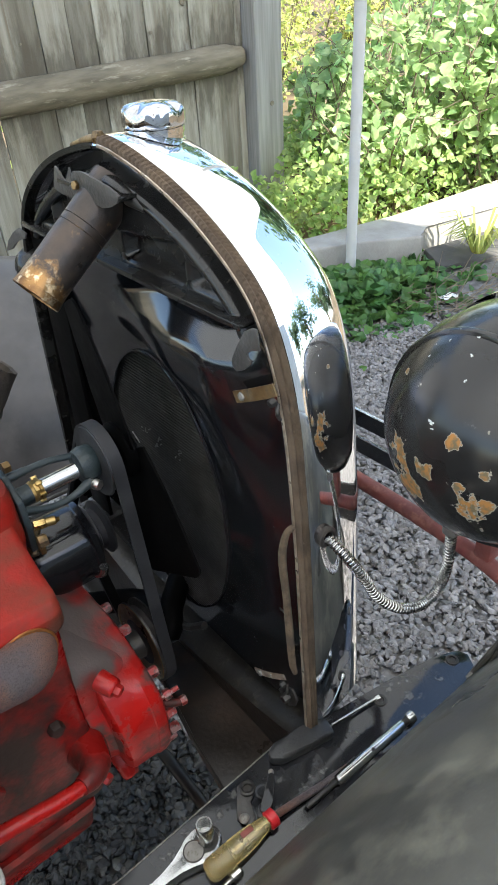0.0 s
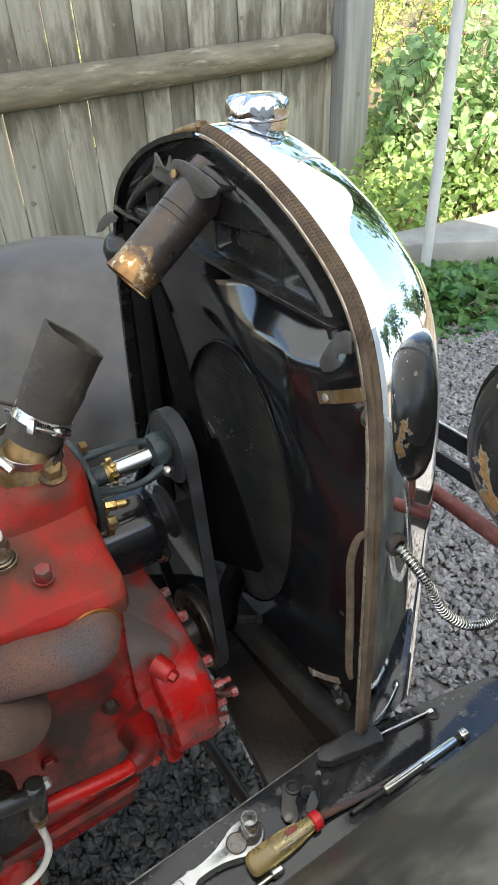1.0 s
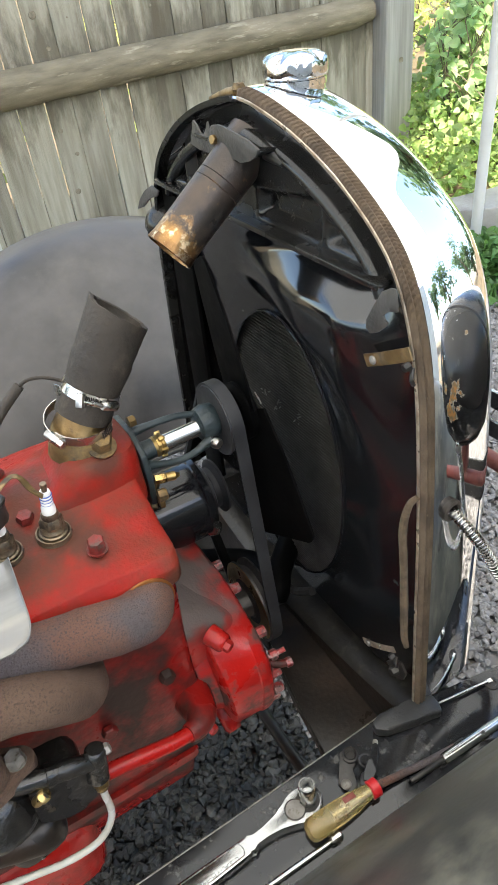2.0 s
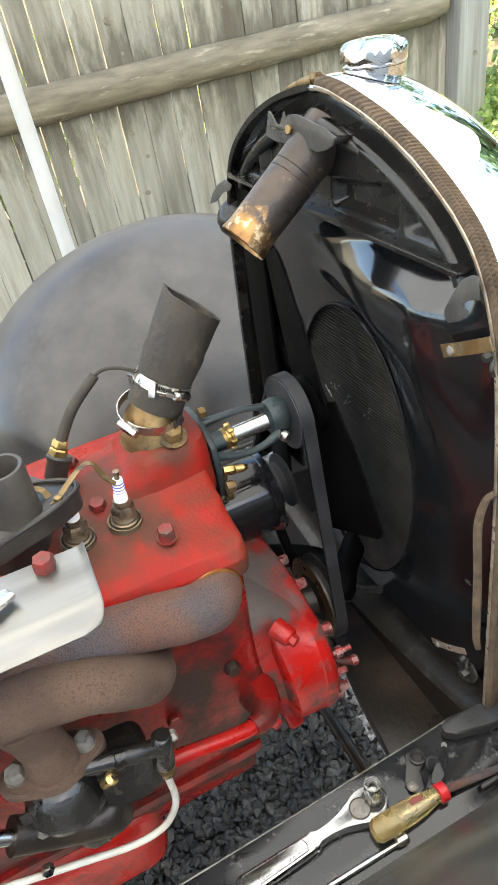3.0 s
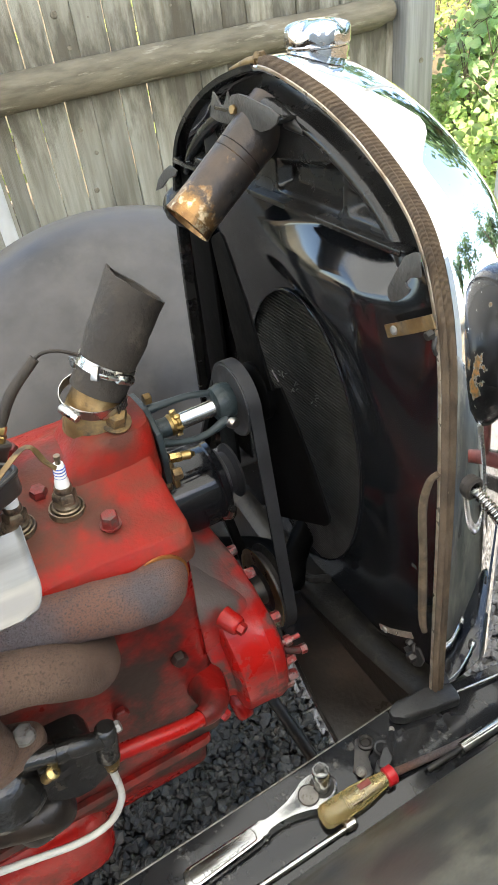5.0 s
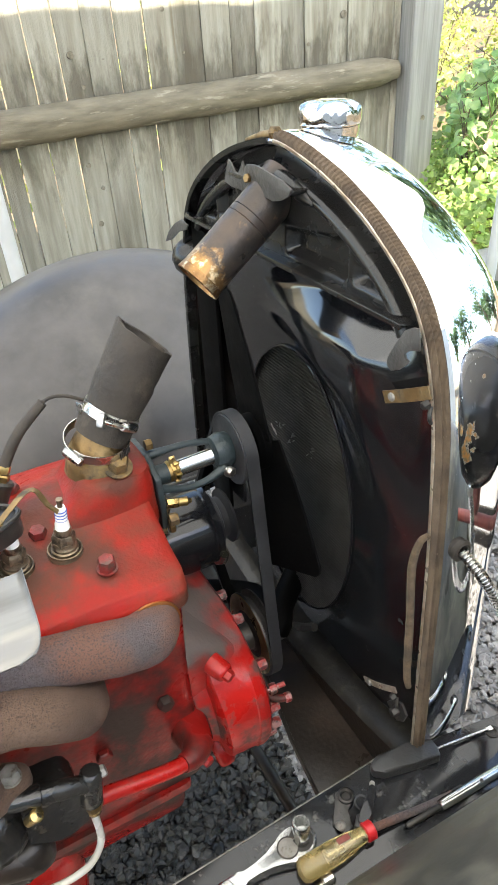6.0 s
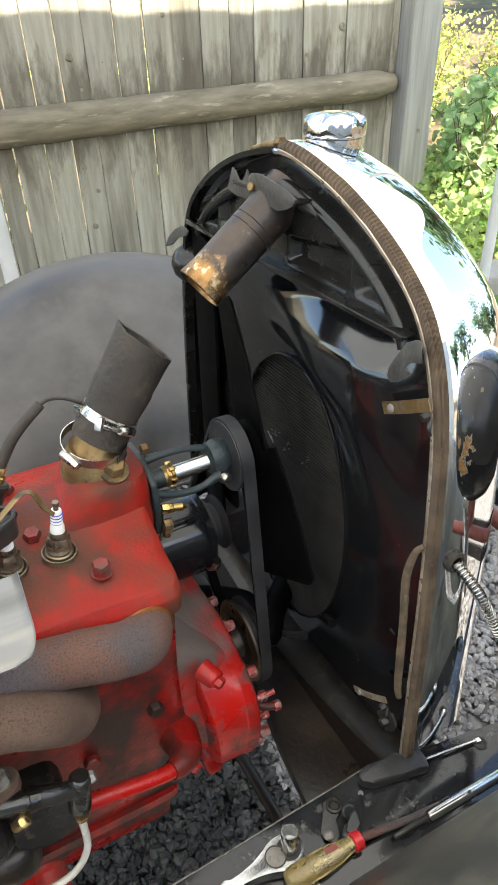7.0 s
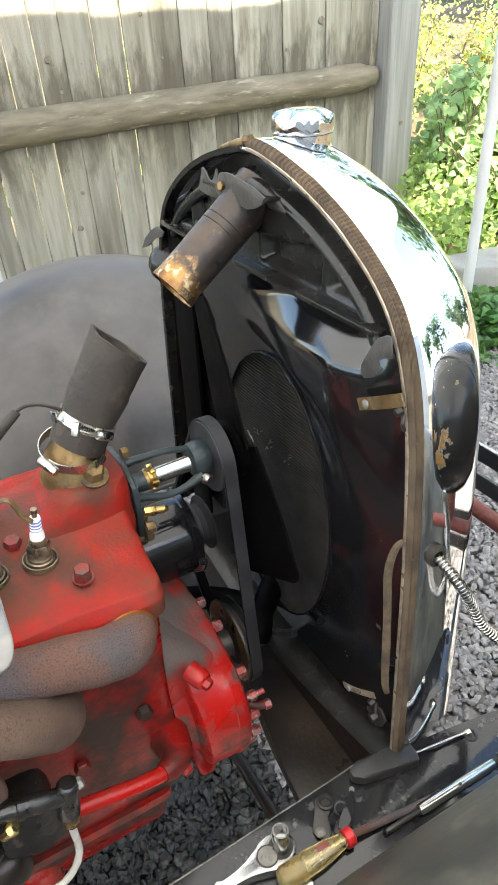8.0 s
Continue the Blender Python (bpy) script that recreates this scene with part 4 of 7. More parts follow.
# fan shroud round the oval core
def shroud_fn(a, b):
    an = 2 * math.pi * a
    ci, si = math.cos(an), math.sin(an)
    k = 1 / max(abs(ci) ** 8 + abs(si) ** 8, 1e-6) ** 0.125
    zo = 0.843 + (0.24 if si > 0 else 0.278) * si * k
    po = Vector((0.02, (0.258 - 0.022 * sstep(0.95, 1.08, zo)) * ci * k, zo))
    pi_ = Vector((0.022, 0.125 * ci, 0.778 + 0.196 * si))
    q = po.lerp(pi_, b)
    d = 1.083 - q.z
    ridge = 1 - sstep(0.15, 0.24, abs(q.y))
    e = max(0.0, d - 0.021 + 0.009 * math.cos((q.y + 0.12) * 18))
    ramp = e if e < 0.021 else 0.021 + (min(e, 0.041) - 0.021) * (1 - (min(e, 0.041) - 0.021) / 0.04)
    ridge *= sstep(0.07, -0.11, q.y)
    lean = 0.02 * sstep(-0.12, 0.08, q.y) * (1 - sstep(0.15, 0.23, q.y)) * max(0.0, 1 - d / 0.12)
    q.x -= (ridge * ramp * (1 - sstep(0.055, 0.26, d)) + lean) * (1 - sstep(0.6, 1.0, b))
    return q


part("shroud", sheet(shroud_fn, 200, 60), SHROUD, rad, "glossy black fan shroud")
part("shroud_rim", tube([(0.02, 0.125 * math.cos(2 * math.pi * k / 40), 0.778 + 0.196 * math.sin(2 * math.pi * k / 40)) for k in range(41)], 0.0014, 8, False, 0), BLACK, rad)


def core_part():
    bm = block((0.05, 0, 0.81), (0.03, 0.44, 0.46), bevel=0)
    core = part("core", bm, CORE, rad, "dark honeycomb radiator core")
    fins = bmesh.new()
    for k in range(94):
        z = 0.583 + 0.0044 * k
        yw = 0.13 * math.sqrt(max(0.02, 1 - min(1, ((z - 0.778) / 0.2)) ** 2))
        block((0.031, 0, z), (0.012, 2 * yw, 0.0011), bevel=0, bm=fins)
    f = part("fin", fins, CORE, core, smooth=False)
    f["kind"] = "stuff"
    for k in range(24):
        y = -0.115 + 0.01 * k
        zw = 0.19 * math.sqrt(max(0.02, 1 - (y / 0.125) ** 2))
        part("core_tube", block((0.0355, y, 0.778), (0.013, 0.0016, 2 * zw), bevel=0), CORE, core, smooth=False)


core_part()
# flecks and wire scraps on the core
for y, z in ((0.037, 0.85), (0.01, 0.842), (-0.03, 0.846)):
    bm = bmesh.new()
    for k in range(5):
        q = Vector((0.022 + rnd.uniform(-0.003, 0.003), y + rnd.uniform(-0.006, 0.006), z + rnd.uniform(-0.008, 0.008)))
        tube([q, q + Vector((0.002, rnd.uniform(-0.008, 0.008), rnd.uniform(-0.008, 0.008)))], 0.0009, 5, True, 0, bm)
    part("bent_fin", bm, ALU, rad)
# side panel of the radiator
part("side_panel", slab([(0, 0), (0.06, 0), (0.06, 0.45), (0, 0.43)], (0.006, 0.175, 0.63), (0, 1, 0), (0, 0, 1), 0.006, 0.002), FANBLACK, rad)
# outlet tube to the upper hose
TA, TB = Vector((0.015, 0, 1.162)), Vector((-0.091, 0.0, 1.078))
ta = (TB - TA).normalized()
tb = part("outlet_tube", tube([TA, TA.lerp(TB, 0.35), TA.lerp(TB, 0.75), TB - ta * 0.006], [0.026, 0.0245, 0.0242, 0.0245], 32, False, 4), TUBE, rad, "heat-browned outlet tube")
L = (TB - TA).length
part("tube_end", lathe([(L - 0.008, 0.0246), (L - 0.005, 0.0252), (L, 0.0258), (L + 0.001, 0.0245), (L - 0.003, 0.0225), (L - 0.06, 0.0225), (L - 0.062, 0.0001)], TA, ta, 36), COPPER, tb, "bare scraped copper end of the tube")
for k in (0.052, 0.06):
    part("tube_ring", lathe([(k - 0.001, 0.0238), (k, 0.0251), (k + 0.001, 0.0238)], TA, ta, 32), TUBE, tb)


def bare_end(m, origin, axis, l0, l1, gold, bright):
    """Paint burnt and scraped off towards the tube's end, with a ragged border."""
    n, ln = m.node_tree.nodes, m.node_tree.links
    b = n["Principled BSDF"]
    tc, nz, nf = n.new("ShaderNodeTexCoord"), n.new("ShaderNodeTexNoise"), n.new("ShaderNodeTexNoise")
    nz.inputs["Scale"].default_value, nz.inputs["Detail"].default_value, nz.inputs["Roughness"].default_value = 42, 8, 0.7
    nf.inputs["Scale"].default_value, nf.inputs["Detail"].default_value = 130, 6
    sub, dot = n.new("ShaderNodeVectorMath"), n.new("ShaderNodeVectorMath")
    sub.operation, dot.operation = 'SUBTRACT', 'DOT_PRODUCT'
    sub.inputs[1].default_value, dot.inputs[1].default_value = origin, axis
    for q in (nz, nf):
        ln.new(tc.outputs["Object"], q.inputs["Vector"])
    ln.new(tc.outputs["Object"], sub.inputs[0])
    ln.new(sub.outputs[0], dot.inputs[0])
    ad = n.new("ShaderNodeMath")
    ad.operation = 'MULTIPLY_ADD'
    ad.inputs[1].default_value = 0.09
    ln.new(nz.outputs[0], ad.inputs[0])
    ln.new(dot.outputs[1], ad.inputs[2])
    r = n.new("ShaderNodeMapRange")
    r.inputs[1].default_value, r.inputs[2].default_value = l0 + 0.045, l1 + 0.045
    ln.new(ad.outputs[0], r.inputs[0])
    fr_ = n.new("ShaderNodeMapRange")
    fr_.inputs[1].default_value, fr_.inputs[2].default_value = 0.5, 0.64
    ln.new(nf.outputs[0], fr_.inputs[0])
    metal = n.new("ShaderNodeMix")
    metal.data_type = 'RGBA'
    ln.new(fr_.outputs[0], metal.inputs[0])
    metal.inputs[6].default_value, metal.inputs[7].default_value = (*gold, 1), (*bright, 1)
    x = n.new("ShaderNodeMix")
    x.data_type = 'RGBA'
    ln.new(r.outputs[0], x.inputs[0])
    ln.new(b.inputs["Base Color"].links[0].from_socket, x.inputs[6])
    ln.new(metal.outputs[2], x.inputs[7])
    ln.new(x.outputs[2], b.inputs["Base Color"])
    y = n.new("ShaderNodeMapRange")
    y.inputs[3].default_value, y.inputs[4].default_value = 0.3, 0.9
    ln.new(r.outputs[0], y.inputs[0])
    ln.new(y.outputs[0], b.inputs["Metallic"])


bare_end(TUBE, TA - BASE[rad.name], ta, L - 0.027, L - 0.013, (0.3, 0.17, 0.07), (0.8, 0.6, 0.36))
tb.data.materials[0] = TUBE
# bent bracket tabs at the tube's root
def tab(name, pts, x, tilt, label="", thick=0.0022):
    """A plate in the plane x, its outline in (y, z), bent back by tilt."""
    zt = max(p[1] for p in pts)
    bm = slab([(y, z - zt) for y, z in pts], (x, 0, zt), (0, 1, 0), (tilt, 0, 1), thick, 0.0006)
    part(name, bm, TABBLACK, rad, label)


tab("bracket", [(0.061, 1.177), (0.066, 1.166), (0.073, 1.153), (0.056, 1.15), (0.021, 1.15), (0.021, 1.16), (0.026, 1.171), (0.029, 1.18), (0.033, 1.172), (0.04, 1.165), (0.048, 1.166), (0.055, 1.174)], -0.019, 0, "notched black bracket")
tab("bracket", [(0.005, 1.18), (0.017, 1.178), (0.021, 1.175), (0.028, 1.159), (0.016, 1.15), (-0.004, 1.15), (-0.024, 1.154), (-0.033, 1.152), (-0.05, 1.156), (-0.063, 1.162), (-0.068, 1.169), (-0.051, 1.174), (-0.005, 1.18)], -0.021, 0, "bent black bracket tab")
part("bracket_web", block((-0.004, 0.0, 1.163), (0.032, 0.12, 0.004), bevel=0.001), TANKBLACK, rad)
part("bracket_bolt", hexa((-0.0215, 0.012, 1.166), (-1, -0.2, 0.2), 0.008, 0.004), OLDBRASS, rad)
# ear that holds the hood shelf
tab("ear", [(-0.241, 1.094), (-0.235, 1.093), (-0.225, 1.087), (-0.215, 1.071), (-0.206, 1.056), (-0.206, 1.048), (-0.211, 1.045), (-0.221, 1.05), (-0.231, 1.059), (-0.233, 1.063), (-0.228, 1.063), (-0.226, 1.067), (-0.231, 1.072), (-0.244, 1.076)], -0.012, 0, "notched black ear")
tab("corner_tab", [(0.306, 1.03), (0.29, 1.048), (0.265, 1.064), (0.24, 1.075), (0.219, 1.072), (0.226, 1.064), (0.254, 1.056), (0.28, 1.039)], -0.005, 0.0, "bent black corner tab")
part("ear_dome", lathe([(-0.02, 0.03), (-0.008, 0.028), (0.006, 0.022), (0.014, 0.012), (0.016, 0.0)], (0.004, 0.262, 1.02), (-0.7, 0.6, 0.2), 24), TANKBLACK, rad)


def strip(a, b, h, label, m):
    """A flat strap from a to b in the plane behind the rear edge."""
    a, b = Vector((-0.005, *a)), Vector((-0.005, *b))
    d = (b - a).normalized()
    n_ = Vector((0, -d.z, d.y)) if -d.y > 0 else Vector((0, d.z, -d.y))
    if n_.z < 0:
        n_ = -n_
    L_ = (b - a).length
    bm = bmesh.new()
    loops = []
    for k in range(9):
        t = k / 8
        c = a + d * (L_ * t) + Vector((-0.004 * math.sin(math.pi * t) * 0.6, 0, 0))
        loops.append([c, c + n_ * h, c + n_ * h + Vector((-0.0015, 0, 0)), c + Vector((-0.0015, 0, 0))])
    rings(bm, loops)
    st = part("mounting_strap", bm, m, rad, label)
    sc = part("screw", lathe([(0, 0.0042), (0.0016, 0.0038), (0.0024, 0.0015)], a + d * 0.015 + n_ * h * 0.5 + Vector((-0.0035, 0, 0)), (-1, 0, 0), 14), BOLTGREY, st)
    part("bolt", hexa(b - d * 0.004 - n_ * 0.003 + Vector((-0.002, 0, 0)), (-1, 0, -0.2), 0.007, 0.006), DARKSTEEL, st)
    part("hook", tube([b - d * 0.004 - n_ * 0.006, b - d * 0.004 - n_ * 0.014 + Vector((-0.004, 0, 0)), b - d * 0.009 - n_ * 0.02], 0.0018, 8), DARKSTEEL, st)


strip((-0.201, 1.007), (-0.257, 1.037), 0.0115, "small brass coloured strap with a screw", OLDBRASS)
strip((-0.2, 0.624), (-0.254, 0.664), 0.0072, "small bright steel strap with a screw", LIP)
part("foot_bracket", slab([(-0.239, 0.632), (-0.25, 0.648), (-0.263, 0.656), (-0.272, 0.645), (-0.268, 0.63), (-0.258, 0.62)], (-0.006, 0, 0), (0, 1, 0), (0, 0, 1), 0.003, 0.0006), DARKSTEEL, rad)
part("foot_bolt", hexa((-0.007, -0.258, 0.64), (-1, 0, 0), 0.01, 0.008), DARKSTEEL, rad)
# loose end of tape hanging inside
part("loose_tape", tube([(-0.002, -0.268, 0.9), (-0.006, -0.262, 0.888), (-0.007, -0.257, 0.855), (-0.006, -0.26, 0.803), (-0.006, -0.263, 0.756), (-0.006, -0.266, 0.707), (-0.004, -0.268, 0.69)], [0.003, 0.0036, 0.0042, 0.004, 0.0044, 0.004, 0.0034], 8), TAN, rad, "loose curled end of brown tape")
# rubber grommet in the shell's side
gp, gn = Vector((0.0325, -0.2765, 0.873)), Vector((0.05, -1, 0.03)).normalized()
part("grommet", lathe([(-0.006, 0.009), (0, 0.0115), (0.003, 0.011), (0.004, 0.0085), (0.003, 0.0064), (-0.004, 0.006)], gp, gn, 24), RUBBER, rad, "black rubber grommet")

# ---- headlight, its cable, bar and bumper ----
HC = Vector((0.175, -0.357, 0.972))
lamp = thing("headlight", (HC.x, HC.y, HC.z - 0.12), "black enamelled bullet headlight with chipped, rusting paint", "headlight")
bowl_prof = [(-0.104, 0.0), (-0.1035, 0.018), (-0.1, 0.036), (-0.09, 0.062), (-0.07, 0.088), (-0.042, 0.107), (-0.01, 0.117), (0.025, 0.1195), (0.045, 0.1195), (0.047, 0.123), (0.056, 0.1235), (0.058, 0.119), (0.066, 0.1), (0.072, 0.0)]
bowl_prof = [(a * 0.94, r * 0.94) for a, r in bowl_prof]
HAX = Vector((1, -0.05, -0.03)).normalized()
bowl = part("bowl", lathe(bowl_prof[:9], HC, HAX, 64), CHIPPED, lamp, "black bowl with bare rust-brown chips")
part("seam_bead", lathe([(-0.0425, 0.0985), (-0.0415, 0.1018), (-0.039, 0.1035), (-0.0365, 0.1035), (-0.0355, 0.101)], HC, HAX, 64), CHIPPED, bowl)
part("rim", lathe([(0.0415, 0.111), (0.0432, 0.116), (0.0526, 0.1166), (0.0564, 0.112), (0.0526, 0.105)], HC, HAX, 64), CHROME, lamp, "thin bright rim")
part("lens", lathe([(0.0526, 0.106), (0.058, 0.085), (0.062, 0.047), (0.063, 0.0)], HC, HAX, 48), CERAMIC, lamp, "pale ribbed lens")


def bowl_point(an, t):
    """A place on the bowl: angle round the axis (0 is up, 90 the car's right) and the distance along it."""
    r = float(np.interp(t, [q[0] for q in bowl_prof[:9]], [q[1] for q in bowl_prof[:9]]))
    q = Vector((0, 0, 1)).rotation_difference(HAX)
    up = Vector((0, 0, 1)) - HAX * HAX.z
    up.normalize()
    sd = HAX.cross(up)
    d = math.cos(radians(an)) * up - math.sin(radians(an)) * sd
    slope = (float(np.interp(t + 0.004, [p[0] for p in bowl_prof[:9]], [p[1] for p in bowl_prof[:9]])) - float(np.interp(t - 0.004, [p[0] for p in bowl_prof[:9]], [p[1] for p in bowl_prof[:9]]))) / 0.008
    nrm = (d - HAX * slope).normalized()
    return HC + HAX * t + d * r, nrm


def chip_enamel(m, centre, spots):
    """Bare rusty patches of ragged outline, with a pale broken edge, round the given places."""
    n, ln = m.node_tree.nodes, m.node_tree.links
    b = n["Principled BSDF"]
    tc, nz, nf = n.new("ShaderNodeTexCoord"), n.new("ShaderNodeTexNoise"), n.new("ShaderNodeTexNoise")
    nz.inputs["Scale"].default_value, nz.inputs["Detail"].default_value, nz.inputs["Roughness"].default_value = 62, 8, 0.6
    nf.inputs["Scale"].default_value, nf.inputs["Detail"].default_value = 160, 6
    for q in (nz, nf):
        ln.new(tc.outputs["Object"], q.inputs["Vector"])
    top = None
    for place, r in spots:
        d = n.new("ShaderNodeVectorMath")
        d.operation = 'DISTANCE'
        d.inputs[1].default_value = Vector(place) + centre
        ln.new(tc.outputs["Object"], d.inputs[0])
        k = n.new("ShaderNodeMapRange")
        k.inputs[1].default_value, k.inputs[2].default_value = 0.0, r * 1.9
        k.inputs[3].default_value, k.inputs[4].default_value = 1.0, 0.0
        ln.new(d.outputs["Value"], k.inputs[0])
        if top is None:
            top = k.outputs[0]
        else:
            mx = n.new("ShaderNodeMath")
            mx.operation = 'MAXIMUM'
            ln.new(top, mx.inputs[0])
            ln.new(k.outputs[0], mx.inputs[1])
            top = mx.outputs[0]
    ad = n.new("ShaderNodeMath")
    ad.operation = 'MULTIPLY_ADD'
    ad.inputs[1].default_value = 2.6
    ln.new(nz.outputs[0], ad.inputs[0])
    ln.new(top, ad.inputs[2])
    def ramp(src, a, z):
        q = n.new("ShaderNodeMapRange")
        q.inputs[1].default_value, q.inputs[2].default_value = a, z
        ln.new(src, q.inputs[0])
        return q.outputs[0]
    def mix(f, a, z):
        q = n.new("ShaderNodeMix")
        q.data_type = 'RGBA'
        ln.new(f, q.inputs[0])
        for sock, v in ((q.inputs[6], a), (q.inputs[7], z)):
            if isinstance(v, tuple):
                sock.default_value = (*v, 1)
            else:
                ln.new(v, sock)
        return q.outputs[2]
    rust = mix(ramp(nf.outputs[0], 0.42, 0.6), (0.34, 0.15, 0.035), (0.13, 0.1, 0.05))
    bare = mix(ramp(ad.outputs[0], 1.84, 1.96), (0.3, 0.29, 0.24), rust)
    hit = ramp(ad.outputs[0], 1.81, 1.84)
    ln.new(mix(hit, b.inputs["Base Color"].links[0].from_socket, bare), b.inputs["Base Color"])
    y = n.new("ShaderNodeMix")
    ln.new(hit, y.inputs[0])
    ln.new(b.inputs["Roughness"].links[0].from_socket, y.inputs[2])
    y.inputs[3].default_value = 0.75
    ln.new(y.outputs[0], b.inputs["Roughness"])


chip_enamel(CHIPPED, HC - BASE[lamp.name], (((-0.09, 0.044, -0.001), 0.011), ((-0.09, 0.029, -0.032), 0.015), ((-0.097, 0.01, -0.008), 0.01), ((-0.093, -0.013, 0.034), 0.0065), ((-0.096, -0.023, -0.004), 0.0065),
                                             ((-0.091, -0.035, -0.022), 0.013), ((-0.09, -0.043, 0.014), 0.005), ((-0.062, 0.063, 0.058), 0.0045), ((-0.091, -0.05, -0.016), 0.009), ((-0.092, 0.036, -0.011), 0.006)))


def chip(an, t, size, m, seed, aspect=1.0):
    r = random.Random(seed)
    bm = bmesh.new()
    p, nrm = bowl_point(an, t)
    c = bm.verts.new(p + nrm * 0.0005)
    n = 26
    vs = []
    ph = [r.uniform(0, 6.28) for _ in range(4)]
    for k in range(n):
        a = 2 * math.pi * k / n
        rr = size * (1 + 0.35 * math.sin(2 * a + ph[0]) + 0.25 * math.sin(3 * a + ph[1]) + 0.2 * math.sin(5 * a + ph[2]) + 0.12 * math.sin(9 * a + ph[3]))
        e1 = nrm.orthogonal().normalized()
        w = p + rr * (math.cos(a) * e1 + math.sin(a) * nrm.cross(e1)) - HC
        tt = w.dot(HAX)
        w -= HAX * tt
        up_ = (Vector((0, 0, 1)) - HAX * HAX.z).normalized()
        q, nn = bowl_point(math.degrees(math.atan2(-w.dot(HAX.cross(up_)), w.dot(up_))), max(min(tt, 0.04), -0.0975))
        vs.append(bm.verts.new(q + nn * 0.0005))
    for k in range(n):
        bm.faces.new((c, vs[k], vs[(k + 1) % n]))
    part("paint_chip", bm, m, bowl)


for an, t, s, m in ((10.9, -0.0982, 0.0024, PALECHIP), (29.1, -0.0652, 0.001, PALECHIP), (-3.7, -0.0769, 0.0012, PALECHIP), (20.2, -0.0511, 0.001, PALECHIP), (5.5, -0.0455, 0.0011, PALECHIP), (7.0, -0.1, 0.0013, PALECHIP), (2.2, -0.061, 0.0013, PALECHIP)):
    chip(an, t * 0.94, s, m, int(an * 7 + t * 1000 + 4000))
part("socket_stub", lathe([(0, 0.009), (0.012, 0.009), (0.014, 0.008)], Vector((0.136, -0.346, 0.862)), (0, 0, 1), 16), STEEL, lamp)


def conduit():
    th = thing("headlight_cable", (0.1, -0.31, 0.72), "ribbed bright steel cable hose from shell to headlight", "cable")
    pts = smooth_path([gp + gn * 0.002, (0.042, -0.299, 0.852), (0.055, -0.308, 0.824), (0.072, -0.314, 0.789), (0.101, -0.32, 0.757), (0.13, -0.326, 0.745), (0.15, -0.331, 0.758), (0.153, -0.336, 0.789), (0.146, -0.341, 0.83), (0.136, -0.346, 0.868)], 8)
    bm = bmesh.new()
    m = len(pts)
    seg = 14
    u = (pts[1] - pts[0]).orthogonal().normalized()
    loops = []
    for i, q in enumerate(pts):
        t = (pts[min(i + 1, m - 1)] - pts[max(i - 1, 0)]).normalized()
        u = (u - t * u.dot(t)).normalized()
        v = t.cross(u)
        nxt = pts[min(i + 1, m - 1)]
        for f, r in ((0.0, 0.0043), (0.14, 0.0044), (0.26, 0.0057), (0.5, 0.0061), (0.74, 0.0057), (0.86, 0.0044)):
            c = q.lerp(nxt, f)
            loops.append([c + r * (math.cos(2 * math.pi * k / seg) * u + math.sin(2 * math.pi * k / seg) * v) for k in range(seg)])
    rings(bm, loops)
    part("hose", bm, CONDUIT, th)


conduit()
bar = thing("headlight_bar", (0.19, -0.1, 0.8), "red oxide painted headlight cross bar", "bar")
part("bar", tube([(0.17, 0.3, 0.8), (0.19, 0, 0.802), (0.192, -0.15, 0.8), (0.192, -0.28, 0.798), (0.19, -0.38, 0.788), (0.18, -0.5, 0.75), (0.17, -0.62, 0.7)], 0.0095, 16), REDBAR, bar)
part("clamp", block((0.19, -0.358, 0.828), (0.022, 0.02, 0.05), bevel=0.004), REDBAR, bar)
bump = thing("bumper", (0.7, 0, 0.4), "two-bar dark steel front bumper", "bumper")
for z in (0.458, 0.384):
    path = smooth_path([(0.6, -0.8, z), (0.685, -0.5, z), (0.702, 0, z), (0.685, 0.5, z), (0.6, 0.8, z)], 8)
    bb_ = part("bumper_bar", rings(bmesh.new(), [[q + Vector((a, 0, b)) for a, b in ((-0.004, -0.02), (0.004, -0.02), (0.006, 0), (0.004, 0.02), (-0.004, 0.02))] for q in path]), BLACK, bump)
    part("bright_edge", tube([q + Vector((-0.001, 0, 0.021)) for q in path], 0.0035, 8, True, 0), POLISHED, bb_, "bright upper edge")
for y in (-0.35, 0.35):
    part("bumper_bracket", block((0.5, y, 0.42), (0.4, 0.035, 0.02), bevel=0.003), BLACK, bump)


OILY = mat("dusty_oil_film", (0.024, 0.0175, 0.013), (0.009, 0.0075, 0.0065), 0.36, 0.1, 9, detail=8, bump=0.14, bscale=150, wear=(0.05, 0.03, 0.02), wscale=16, wlo=0.52, whi=0.78, wrough=0.6)
BEAM = mat("dusty_greasy_beam", (0.026, 0.0235, 0.019), (0.01, 0.009, 0.0075), 0.42, 0.05, 13, detail=9, rvar=0.1, bump=0.25, bscale=130, wear=(0.07, 0.062, 0.048), wscale=40, wlo=0.56, whi=0.74, wrough=0.8)
